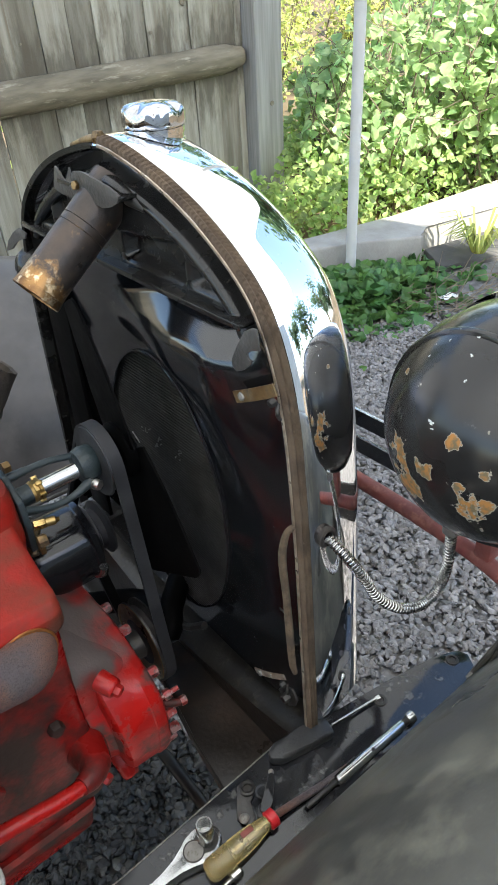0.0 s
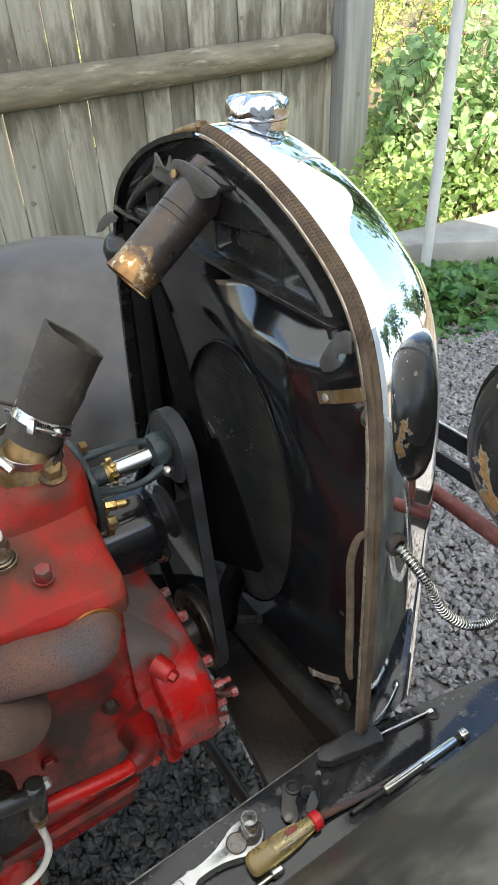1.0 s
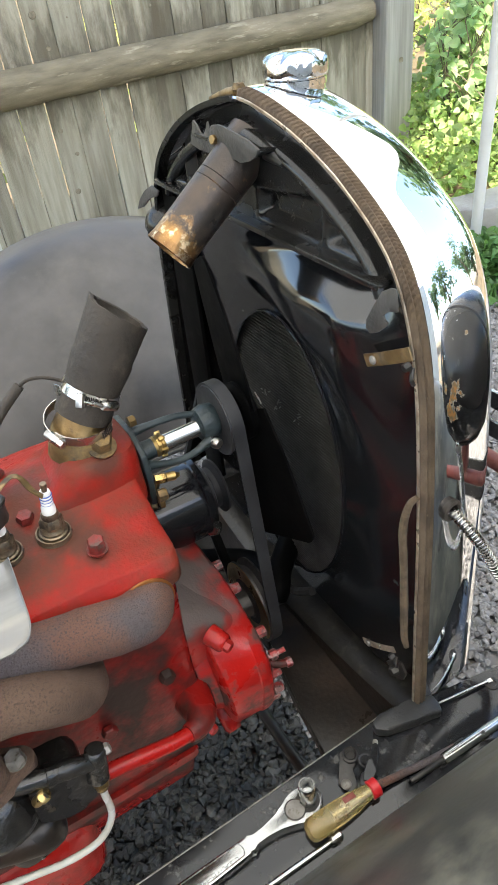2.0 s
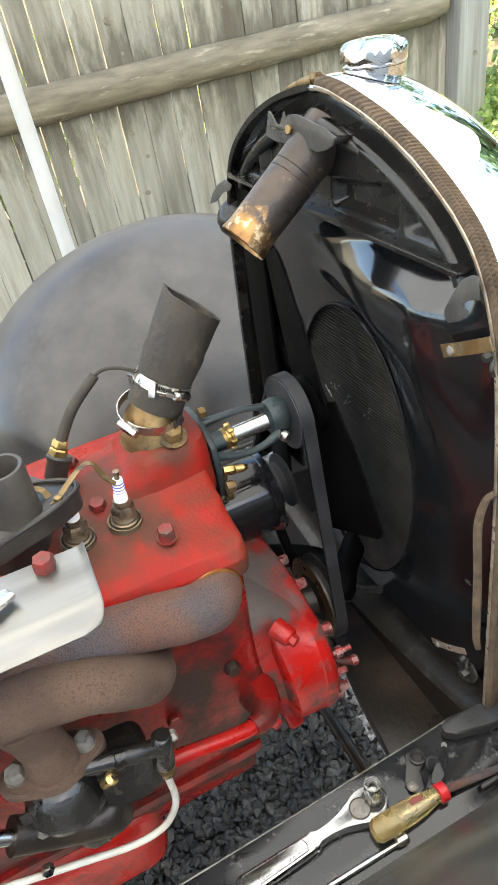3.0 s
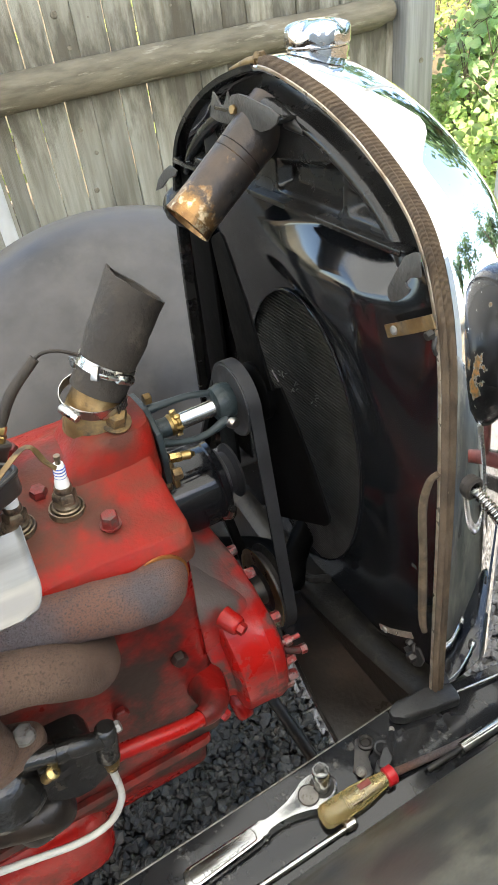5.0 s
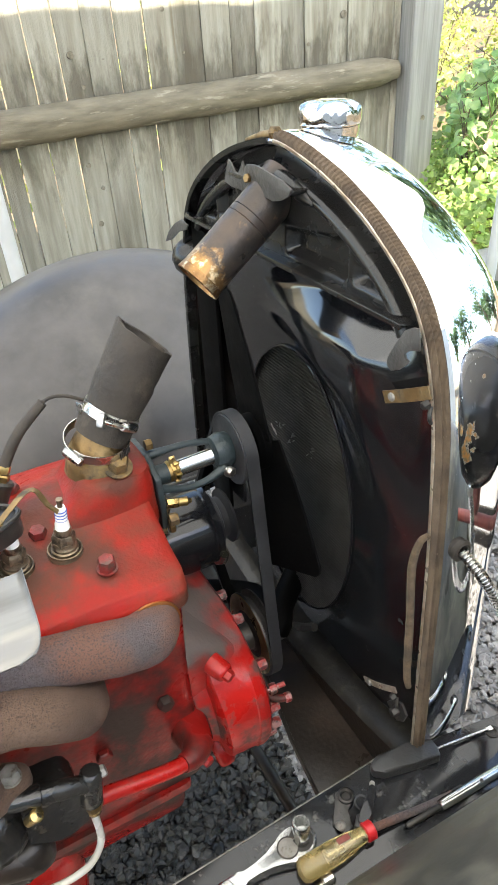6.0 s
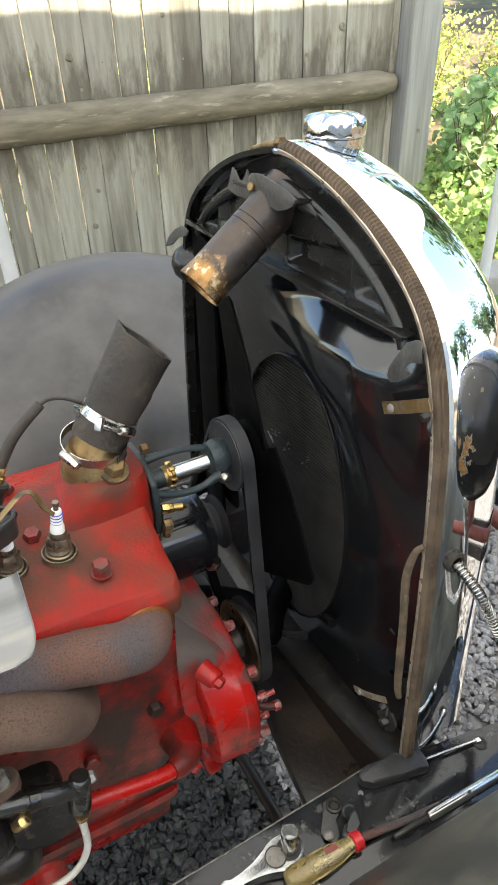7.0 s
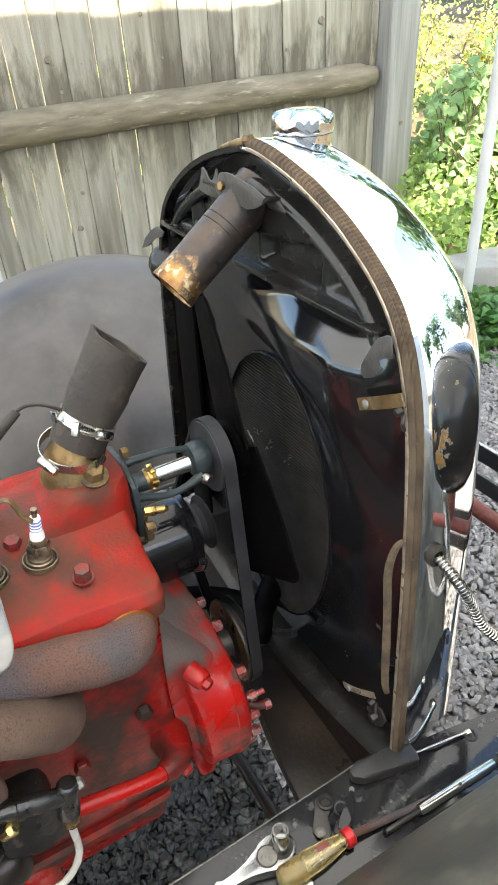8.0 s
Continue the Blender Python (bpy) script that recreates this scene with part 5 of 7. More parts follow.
# ---- fenders and aprons ----
def fender(side, name, label, material):
    """Front fender: a crowned arch over the wheel, its inner edge along the apron."""
    th = thing(name, (0, side * 0.66, 0.45), label, "fender")
    def fn(a, b):
        an = radians(205 - 190 * a)
        crown = Vector((-0.0 + 0.47 * math.cos(an), 0.66, 0.47 + 0.445 * math.sin(an)))
        # across the fender: inner edge, crown, outer lip
        w = -1 + 2 * b
        y = 0.66 + 0.16 * w - (0.10 * max(0, -w) ** 2)
        rad_ = 1 - 0.10 * w * w - (0.16 * sstep(0.55, 1, abs(w)))
        z = 0.47 + (crown.z - 0.47) * rad_
        x = crown.x * rad_
        if b < 0.5:
            inner_z = 0.575
            k = sstep(0, 1, -w)
            hold = sstep(-0.45, -0.25, crown.x) * (1 - sstep(0.2, 0.34, crown.x))
            z = z + (inner_z - z) * k ** 1.6 * hold
            y = y + (0.355 - y) * (k ** 1.3) * hold
            x = crown.x + (x - crown.x) * (1 - hold)
        return Vector((x, side * y, z))
    part("fender_skin", sheet(fn, 64, 40, 0.002), material, th)
    part("outer_bead", tube([fn(k / 30, 1.0) for k in range(31)], 0.006, 8, True, 0), material, th)
    part("inner_bead", tube([fn(k / 40, 0.0) + Vector((0, 0, 0.002)) for k in range(41)], 0.004, 8, True, 0), material, th)


fender(1, "fender", "dull grey primer front fender, dusty and smooth", PRIMER)
fender(-1, "fender", "dusty satin black front fender beside the engine", FENDER)

ap = thing("splash_apron", (0, -0.3, 0.58), "black painted steel apron beside the radiator, scratched", "apron")
APO = [(-0.62, -0.282), (-0.34, -0.276), (-0.22, -0.273), (-0.14, -0.27), (-0.076, -0.268), (-0.033, -0.266), (0.03, -0.28), (0.07, -0.285), (0.12, -0.293), (0.17, -0.303), (0.205, -0.312), (0.228, -0.322), (0.234, -0.335), (0.224, -0.352), (0.19, -0.36), (0.1, -0.366), (-0.1, -0.368), (-0.62, -0.372)]
part("apron_plate", slab(APO, (0, 0, 0.581), (1, 0, 0), (0, 1, 0), 0.004, 0.0015), APRON, ap)
part("inner_flange", slab([(-0.62, 0), (-0.05, 0.0), (-0.05, -0.09), (-0.62, -0.09)], (0, -0.2755, 0.583), (1, -0.008, 0), (0, 0, 1), 0.003, 0.001), DARKSTEEL, ap)
for x, y in ((0.098, -0.307), (0.211, -0.328)):
    part("bolt_hole", lathe([(0, 0.0085), (0.0015, 0.008), (0.002, 0.005), (0.0005, 0.004)], (x, y, 0.585), (0, 0, 1), 18), DARKSTEEL, ap)
bs = part("mount_block", slab([(-0.118, -0.321), (-0.107, -0.317), (-0.103, -0.3), (-0.086, -0.293), (-0.087, -0.279), (-0.102, -0.278), (-0.112, -0.291), (-0.124, -0.305)], (0, 0, 0.5852), (1, 0, 0), (0, 1, 0), 0.0045, 0.0012), TABBLACK, ap, "small scuffed mounting bracket")
# the highlight along the apron's inner edge, laid on as a pale strip
part("worn_edge", tube([(x, y, 0.5852) for x, y in APO[:6]], 0.0009, 6, True, 0), BOLTGREY, ap, "thin pale strip along the edge, standing for its highlight")
part("bolt", lathe([(0, 0.009), (0.006, 0.009), (0.007, 0.007), (0.005, 0.005), (0.003, 0.0049)], (-0.0955, -0.288, 0.587), (0, 0, 1), 20), DARKSTEEL, bs)
part("bolt", lathe([(0, 0.0058), (0.0012, 0.0056), (0.0025, 0.004), (0.0035, 0.002)], (-0.118, -0.311, 0.59), (0, 0, 1), 16), BOLTGREY, bs)
fr = thing("chassis_rail", (0, -0.25, 0.5), "dark oily steel chassis rail and cross member", "chassis")
part("side_rail", block((-0.22, -0.305, 0.515), (0.8, 0.045, 0.1), (0, 0, -1), 0.004), DARKSTEEL, fr)
part("side_rail", block((-0.22, 0.262, 0.515), (0.8, 0.045, 0.1), (0, 0, 1), 0.004), DARKSTEEL, fr)
part("cross_member", sheet(lambda a, b: Vector((0.0 + 0.07 * b, -0.27 + 0.54 * a, 0.505 + 0.05 * abs(2 * a - 1) ** 1.5 + 0.01 * math.sin(math.pi * b) ** 0.5 + 0.0012 * noise.noise(Vector((a * 40, b * 9, 0))))), 50, 10, 0.005), BEAM, fr, "dusty oil-stained cross member")
part("member_face", sheet(lambda a, b: Vector((0.0 - 0.006 * b, -0.27 + 0.54 * a, 0.505 + 0.05 * abs(2 * a - 1) ** 1.5 - 0.1 * b)), 40, 4, 0.004), OILY, fr)
part("bottom_tank", block((0.075, 0, 0.585), (0.06, 0.5, 0.07), bevel=0.01), BLACK, rad, "black bottom tank")
part("back_panel", block((0.05, 0, 0.56), (0.012, 0.53, 0.09), bevel=0.002), BLACK, rad)
part("tie_rod", tube([(-0.072, -0.55, 0.3), (-0.072, 0.55, 0.3)], 0.0095, 14, True, 0), OILY, fr, "oily steering tie rod")
part("axle", tube([(0.02, -0.6, 0.36), (0.02, -0.3, 0.33), (0.02, 0, 0.3), (0.02, 0.3, 0.33), (0.02, 0.6, 0.36)], 0.022, 12), DARKSTEEL, fr)
# ---- engine ----
eng = thing("engine", (-0.4, 0, 0.36), "red painted antique four-cylinder engine, worn and greasy", "engine")


def body_loops(sec, xs, hump=None, seed=0.0, rough=0.0012):
    out = []
    n = len(sec)
    cy, cz = sum(p[0] for p in sec) / n, sum(p[1] for p in sec) / n
    for x, k in xs:
        row = []
        for y, z in sec:
            q = Vector((x, cy + (y - cy) * k, cz + (z - cz) * k))
            if hump:
                q.z += hump(q.x, q.y, q.z)
            d = noise.noise(q * 28 + Vector((seed, 0, 0))) * rough + noise.noise(q * 9) * rough * 1.5
            row.append(q + Vector((0, y - cy, z - cz)).normalized() * d)
        out.append(row)
    return out


def fill_sec(pts, n=6):
    p = [Vector((0, y, z)) for y, z in pts]
    out = []
    for i in range(len(p)):
        for k in range(n):
            q = p[i].lerp(p[(i + 1) % len(p)], k / n)
            out.append((q.y, q.z))
    return out


def span(x0, x1, n, r=0.012, both=True):
    xs = [x0 + (x1 - x0) * i / n for i in range(n + 1)]
    head_ = [(x1 - r * (1 - math.sin(a)) , 1 - 0.10 * (1 - math.cos(a)) * (r / 0.012)) for a in (0.0, 0.4, 0.8, 1.2, 1.5708)]
    rows = [(x, 1) for x in xs[:-1] if x < x1 - r - 0.001] + [(x, k) for x, k in head_]
    return rows


head_pts = [(-0.142, 0.802), (-0.148, 0.81), (-0.147, 0.828), (-0.138, 0.842), (-0.12, 0.851), (-0.09, 0.861), (-0.04, 0.867), (0.02, 0.869), (0.08, 0.866), (0.106, 0.856), (0.112, 0.84), (0.112, 0.805), (0.1, 0.802)]
def head_hump(x, y, z):
    up = sstep(0.835, 0.858, z)
    k = sstep(-0.39, -0.25, x) * (1 - sstep(0.02, 0.085, abs(y - 0.01)))
    dip = -0.012 * sstep(-0.27, -0.2, x) * sstep(-0.06, -0.11, y)
    return up * (0.02 * k + dip) + up * 0.004 * math.exp(-((x + 0.21) / 0.03) ** 2 - ((y + 0.1) / 0.04) ** 2)
def grime(m, spots, colour):
    """Baked-on brown grime of ragged outline round the given places: (place, reach)."""
    n, ln = m.node_tree.nodes, m.node_tree.links
    b = n["Principled BSDF"]
    tc, nz = n.new("ShaderNodeTexCoord"), n.new("ShaderNodeTexNoise")
    nz.inputs["Scale"].default_value, nz.inputs["Detail"].default_value = 42, 7
    ln.new(tc.outputs["Object"], nz.inputs["Vector"])
    total = None
    for p, reach in spots:
        d = n.new("ShaderNodeVectorMath")
        d.operation = 'DISTANCE'
        ln.new(tc.outputs["Object"], d.inputs[0])
        d.inputs[1].default_value = Vector(p) - BASE[eng.name]
        a = n.new("ShaderNodeMath")
        a.operation = 'MULTIPLY_ADD'
        a.inputs[1].default_value = reach * 1.6
        ln.new(nz.outputs[0], a.inputs[0])
        ln.new(d.outputs["Value"], a.inputs[2])
        r = n.new("ShaderNodeMapRange")
        r.interpolation_type = 'SMOOTHSTEP'
        for k, v in ((1, reach * 1.15), (2, reach * 2.0), (3, 0.82), (4, 0.0)):
            r.inputs[k].default_value = v
        ln.new(a.outputs[0], r.inputs[0])
        if total is None:
            total = r.outputs[0]
        else:
            mx = n.new("ShaderNodeMath")
            mx.operation = 'MAXIMUM'
            ln.new(total, mx.inputs[0])
            ln.new(r.outputs[0], mx.inputs[1])
            total = mx.outputs[0]
    x = n.new("ShaderNodeMix")
    x.data_type = 'RGBA'
    ln.new(total, x.inputs[0])
    ln.new(b.inputs["Base Color"].links[0].from_socket, x.inputs[6])
    x.inputs[7].default_value = (*colour, 1)
    ln.new(x.outputs[2], b.inputs["Base Color"])


grime(HEADRED, (((-0.2885, -0.07, 0.868), 0.042), ((-0.337, -0.07, 0.868), 0.05), ((-0.305, -0.02, 0.885), 0.045), ((-0.265, -0.1, 0.86), 0.03), ((-0.215, -0.045, 0.9), 0.022), ((-0.3, -0.148, 0.81), 0.026), ((-0.2, -0.145, 0.805), 0.022)), (0.07, 0.033, 0.022))
hb = rings(bmesh.new(), body_loops(fill_sec(head_pts, 8), span(-0.8, -0.19, 56, 0.014), head_hump))
head = part("cylinder_head", hb, HEADRED, eng, "worn bright red cylinder head")
part("head_gasket", slab([(-0.146, 0.799), (-0.146, 0.803), (0.114, 0.803), (0.114, 0.799)], (-0.8, 0, 0), (0, 1, 0), (0, 0, 1), 0.59), GASKET, eng)
bb = rings(bmesh.new(), body_loops(fill_sec([(-0.128, 0.5), (-0.128, 0.6), (-0.124, 0.7), (-0.132, 0.79), (-0.13, 0.799), (0.12, 0.799), (0.12, 0.5)], 5), span(-0.8, -0.196, 36), None, 3.0, 0.0018))
body = part("cylinder_block", bb, DARKREDGRIME, eng, "greasy red cylinder block, its paint also coloured darker for shade")
pan = rings(bmesh.new(), body_loops(fill_sec([(-0.135, 0.5), (-0.137, 0.49), (-0.112, 0.484), (-0.104, 0.44), (-0.085, 0.37), (0.085, 0.37), (0.104, 0.44), (0.112, 0.484), (0.137, 0.49), (0.135, 0.5)], 4), span(-0.85, -0.215, 30), None, 7.0, 0.001))
part("oil_pan", pan, DARKREDGRIME, eng, "red oil pan")
part("sump", block((-0.46, -0.02, 0.36), (0.19, 0.19, 0.13), bevel=0.035, seg=4), RED, eng, "rounded red sump below the pan")


def bolt(p, d, across, h, m, parent, washer=0.0, turn=0.2, name="bolt"):
    return part(name, hexa(p, d, across, h, washer=washer, turn=turn), m, parent)


UP = (0, -0.18, 1)
for p in ((-0.259, -0.108, 0.857), (-0.307, -0.04, 0.866), (-0.315, 0.04, 0.874), (-0.362, -0.116, 0.85), (-0.41, -0.04, 0.866), (-0.47, -0.116, 0.85), (-0.41, 0.05, 0.868)):
    part("head_stud_nut", hexa(p, UP, 0.0158, 0.0145, washer=0.66, turn=rnd.uniform(0, 1)), NUTRED, head)


def spark_plug(p, top):
    """A plug that stands from p up to top."""
    o = Vector(p)
    ax = (Vector(top) - o).normalized()
    pl = part("spark_plug", lathe([(-0.004, 0.0135), (0.002, 0.0138), (0.003, 0.0122), (0.006, 0.0126), (0.008, 0.0112), (0.012, 0.011)], o, ax, 26), PLUGMETAL, head, "spark plug with white insulator")
    part("plug_seat", lathe([(-0.006, 0.018), (0.0008, 0.0172), (0.001, 0.016), (-0.002, 0.0138)], o, ax, 30), PLUGMETAL, pl, "dark greasy seat")
    part("hex", hexa(o + ax * 0.01, ax, 0.0205, 0.011), PLUGMETAL, pl)
    part("shell_ring", lathe([(0.021, 0.0084), (0.025, 0.0088), (0.028, 0.0078)], o, ax, 20), PLUGMETAL, pl)
    part("insulator", lathe([(0.026, 0.0072), (0.034, 0.0069), (0.036, 0.006), (0.052, 0.0053), (0.054, 0.0047), (0.0545, 0)], o, ax, 20), CERAMIC, pl, "white ceramic insulator")
    for k in range(4):
        a = 0.039 + 0.0036 * k
        part("stripe", lathe([(a - 0.0007, 0.0056), (a, 0.0061), (a + 0.0007, 0.0056)], o, ax, 20), BLUE, pl, "blue glazed stripe")
    part("terminal", lathe([(0.054, 0.0027), (0.058, 0.0027), (0.059, 0.0032), (0.0635, 0.0032), (0.064, 0.0)], o, ax, 14), PLUGMETAL, pl)


spark_plug((-0.2885, -0.07, 0.8675), (-0.2835, -0.0755, 0.93))
spark_plug((-0.337, -0.07, 0.868), (-0.3325, -0.0765, 0.93))
spark_plug((-0.448, -0.068, 0.868), (-0.445, -0.075, 0.93))

# water outlet and loose upper hose
HA, HB = Vector((-0.2165, 0, 0.938)), Vector((-0.1545, 0, 1.034))
def tower_mesh():
    loops = []
    for z, x0, x1, hy in ((0.8, -0.34, -0.178, 0.05), (0.83, -0.35, -0.176, 0.056), (0.846, -0.36, -0.1755, 0.068), (0.856, -0.337, -0.1755, 0.0605), (0.863, -0.317, -0.1755, 0.056), (0.871, -0.297, -0.1755, 0.0528), (0.879, -0.281, -0.1755, 0.051), (0.888, -0.269, -0.176, 0.0492), (0.898, -0.26, -0.1765, 0.047), (0.905, -0.2555, -0.1785, 0.0435), (0.9085, -0.25, -0.1845, 0.036)):
        row = []
        for k in range(40):
            c, s = math.cos(2 * math.pi * k / 40), math.sin(2 * math.pi * k / 40)
            f = 1 / (abs(c) ** 4 + abs(s) ** 4) ** 0.25
            p = Vector(((x0 + x1) / 2 + (x1 - x0) / 2 * c * f, hy * s * f, z))
            row.append(p + 0.0012 * noise.noise(p * 40) * Vector((0, s, 0.5)))
        loops.append(row)
    return rings(bmesh.new(), loops)


part("outlet_tower", tower_mesh(), HEADRED, head, "red cast tower below the outlet")
hx = (HB - HA).normalized()
wo = part("water_outlet", tube([(-0.226, 0, 0.902), (-0.225, 0, 0.912), (-0.222, 0, 0.926), (-0.216, 0, 0.94), HA + hx * 0.02], [0.035, 0.033, 0.029, 0.0235, 0.0235], 26, True, 5, wobble=0.05), OLDBRASS, head, "brown tarnished water outlet neck")
part("plug", hexa((-0.212, -0.03, 0.913), (0.05, -0.4, 0.9), 0.019, 0.014, washer=0.8), OLDBRASS, wo, "brass flange nut")
part("bolt", hexa((-0.186, 0.03, 0.925), (0.5, 0, 0.8), 0.013, 0.009), OLDBRASS, wo)


def hose_mesh():
    bm = bmesh.new()
    L = (HB - HA).length
    side = hx.cross(Vector((0, 1, 0))).normalized()
    yv = Vector((0, 1, 0))
    def ring(t, r, cut=0.0):
        out = []
        for k in range(36):
            a = 2 * math.pi * k / 36
            d = math.cos(a) * side + math.sin(a) * yv
            p = HA + hx * (t + cut * math.cos(a) + (cut > 0.004) * (0.0022 * noise.noise(Vector((a * 3, 1, 0))) + 0.0035 * math.exp(-((a - 0.4) / 0.3) ** 2))) + d * r * (1 + 0.025 * math.sin(2 * a + t * 30) + 0.02 * noise.noise(Vector((d.x * 2, d.y * 2, t * 25))))
            out.append(p)
        return out
    loops = [ring(0.0, 0.0245), ring(0.0, 0.0285), ring(0.014, 0.029), ring(0.026, 0.0278), ring(0.032, 0.0278), ring(0.045, 0.0292), ring(0.055, 0.0303), ring(0.064, 0.0312), ring(0.07, 0.0302), ring(0.078, 0.0312), ring(0.1, 0.0322, 0.003), ring(L, 0.0335, 0.006), ring(L + 0.0005, 0.0325, 0.006), ring(L - 0.0005, 0.029, 0.006), ring(0.08, 0.0275), ring(0.02, 0.025)]
    return rings(bm, loops, False, True)


hose = part("upper_hose", hose_mesh(), RUBBER, eng, "short black rubber water hose, its upper end open")


def band_clamp(c, ax, r, parent, worm, name, open_by=0.0, slots=None, flip=False):
    c, ax = Vector(c), Vector(ax).normalized()
    u = ax.cross(Vector((0, 1, 0))).normalized()
    v = ax.cross(u)
    bm = bmesh.new()
    loops = []
    for k in range(49):
        a = radians(worm) + 2 * math.pi * k / 48 * 0.985
        rr = r + open_by * k / 48
        d = math.cos(a) * u + math.sin(a) * v
        loops.append([c + d * (rr + o) + ax * h for o, h in ((0, -0.0055), (0.0009, -0.0055), (0.0009, 0.0055), (0, 0.0055))])
    rings(bm, loops)
    cl = part(name, bm, STEEL, parent, "bright steel hose clamp")
    a = radians(worm)
    d, t = math.cos(a) * u + math.sin(a) * v, -math.sin(a) * u + math.cos(a) * v
    p = c + d * (r + 0.004)
    hb_ = bmesh.new()
    lathe([(-0.009, 0.0045), (-0.008, 0.0052), (0.008, 0.0052), (0.009, 0.0045)], p, t, 14, hb_)
    part("worm_housing", hb_, STEEL, cl)
    if flip:
        part("screw", tube([p, p - t * 0.012 + d * 0.001, p - t * 0.03 - d * 0.006], 0.0024, 10, True, 0), STEEL, cl)
        part("end_lug", block(p - t * 0.031 - d * 0.007, (0.006, 0.008, 0.014), (0, 30, 40), 0.0012), STEEL, cl)
    else:
        part("screw", hexa(p + t * 0.009, t, 0.0085, 0.006), STEEL, cl)
    for k in range(7):
        sa = (a - 0.35 if slots is None else radians(slots)) - 0.075 * k
        q = c + (math.cos(sa) * u + math.sin(sa) * v) * (r + 0.0012 + open_by * 0.5)
        dd = (q - c).normalized()
        part("slot", block(q, (0.0012, 0.0012, 0.008), bevel=0), DARKSTEEL, cl, smooth=False)
    return cl


band_clamp(HA + hx * 0.028, hx, 0.029, hose, 105, "hose_clamp", flip=True)
ear = slab([(0, 0), (0.006, 0.001), (0.009, 0.007), (0.007, 0.013), (0, 0.01)], HA + hx * 0.03 + Vector((-0.036, -0.004, 0.012)), (0.3, -0.3, -0.4), (0.1, 0.1, 1), 0.0015)
part("clamp_ear", ear, STEEL, hose)
band_clamp((-0.222, -0.006, 0.938), (0.1, -0.25, 0.95), 0.0315, wo, 25, "loose_hose_clamp", 0.003, 140)

# temperature sender with its wire
sn = part("temperature_sender", lathe([(0, 0.012), (0.018, 0.012), (0.02, 0.0135), (0.024, 0.0135), (0.026, 0.011)], (-0.335, 0.01, 0.89), (0.38, 0.1, 0.7), 20), BAKELITE, eng, "brass sender with a rubber boot")
part("brass_nut", hexa((-0.325, 0.013, 0.914), (0.42, 0.06, 0.7), 0.017, 0.008), BRASS, sn)
part("brass_nut", hexa((-0.3205, 0.014, 0.922), (0.42, 0.06, 0.7), 0.0145, 0.008), BRASS, sn)
part("boot", tube([(-0.317, 0.014, 0.928), (-0.295, 0.018, 0.957), (-0.264, 0.02, 0.983)], [0.0062, 0.0058, 0.0052], 12), RUBBER, sn)
part("wire", tube([(-0.266, 0.02, 0.982), (-0.255, 0.02, 0.986), (-0.24, 0.02, 0.983), (-0.222, 0.02, 0.972), (-0.2, 0.035, 0.95)], 0.002, 8), RUBBER, sn)

# distributor with spring strips to the plugs
ds = part("distributor", slab([(-0.404, -0.123), (-0.36, -0.106), (-0.334, -0.095), (-0.323, -0.087), (-0.32, -0.078), (-0.327, -0.069), (-0.34, -0.064), (-0.36, -0.05), (-0.43, -0.03), (-0.45, -0.11)], (0, 0, 0.912), (1, 0, 0), (0, 1, 0), 0.022, 0.003), BAKELITE, eng, "dusty black distributor cap with brass spring strips")
part("rim", tube([(-0.404, -0.122, 0.934), (-0.36, -0.106, 0.9345), (-0.334, -0.094, 0.935), (-0.3215, -0.082, 0.935), (-0.33, -0.067, 0.935), (-0.36, -0.05, 0.934), (-0.42, -0.032, 0.934)], 0.0028, 8), BAKELITE, ds)
part("stand", lathe([(0.85, 0.04), (0.88, 0.036), (0.9, 0.045), (0.914, 0.05)], (-0.395, -0.04, 0), (0, 0, 1), 30), BAKELITE, ds)
part("tower", lathe([(0.925, 0.024), (0.94, 0.0215), (0.984, 0.0215), (0.986, 0.0205), (0.986, 0.0175), (0.982, 0.0165), (0.94, 0.0165), (0.938, 0)], (-0.378, -0.088, 0), (0, 0, 1), 34), BAKELITE, ds, "open round black tower")


def spring_strip(pts, w, parent):
    bm = bmesh.new()
    path = smooth_path(pts, 8)
    loops = []
    for i, q in enumerate(path):
        t = (path[min(i + 1, len(path) - 1)] - path[max(i - 1, 0)]).normalized()
        s = t.cross(Vector((0, 0, 1)))
        s = s.normalized() if s.length > 0.05 else Vector((0.5, 0.8, 0)).normalized()
        n_ = s.cross(t)
        loops.append([q - s * w, q + s * w, q + s * w + n_ * 0.0007, q - s * w + n_ * 0.0007])
    rings(bm, loops)
    st = part("spring_strip", bm, OLDBRASS, parent, "thin brass connector strip")
    for k in (-1, 1):
        e = path[0]
        d = (path[0] - path[1]).normalized()
        s = d.cross(Vector((0, 0, 1))).normalized()
        part("fork", block(e + d * 0.004 + s * (k * w * 0.75), (0.009, 0.0014, 0.001), (0, 0, math.degrees(math.atan2(d.y, d.x))), 0.0003), BRASS, st)
    part("terminal", lathe([(0, 0.0042), (0.003, 0.004), (0.004, 0.002)], path[0] + Vector((0, 0, -0.001)), (0, 0, 1), 14), OLDBRASS, st)


spring_strip([(-0.341, -0.094, 0.938), (-0.33, -0.086, 0.942), (-0.312, -0.072, 0.946), (-0.302, -0.072, 0.945), (-0.295, -0.078, 0.93), (-0.288, -0.082, 0.921)], 0.0032, ds)
spring_strip([(-0.388, -0.092, 0.938), (-0.375, -0.082, 0.941), (-0.361, -0.074, 0.944), (-0.351, -0.078, 0.94), (-0.347, -0.084, 0.928)], 0.0032, ds)

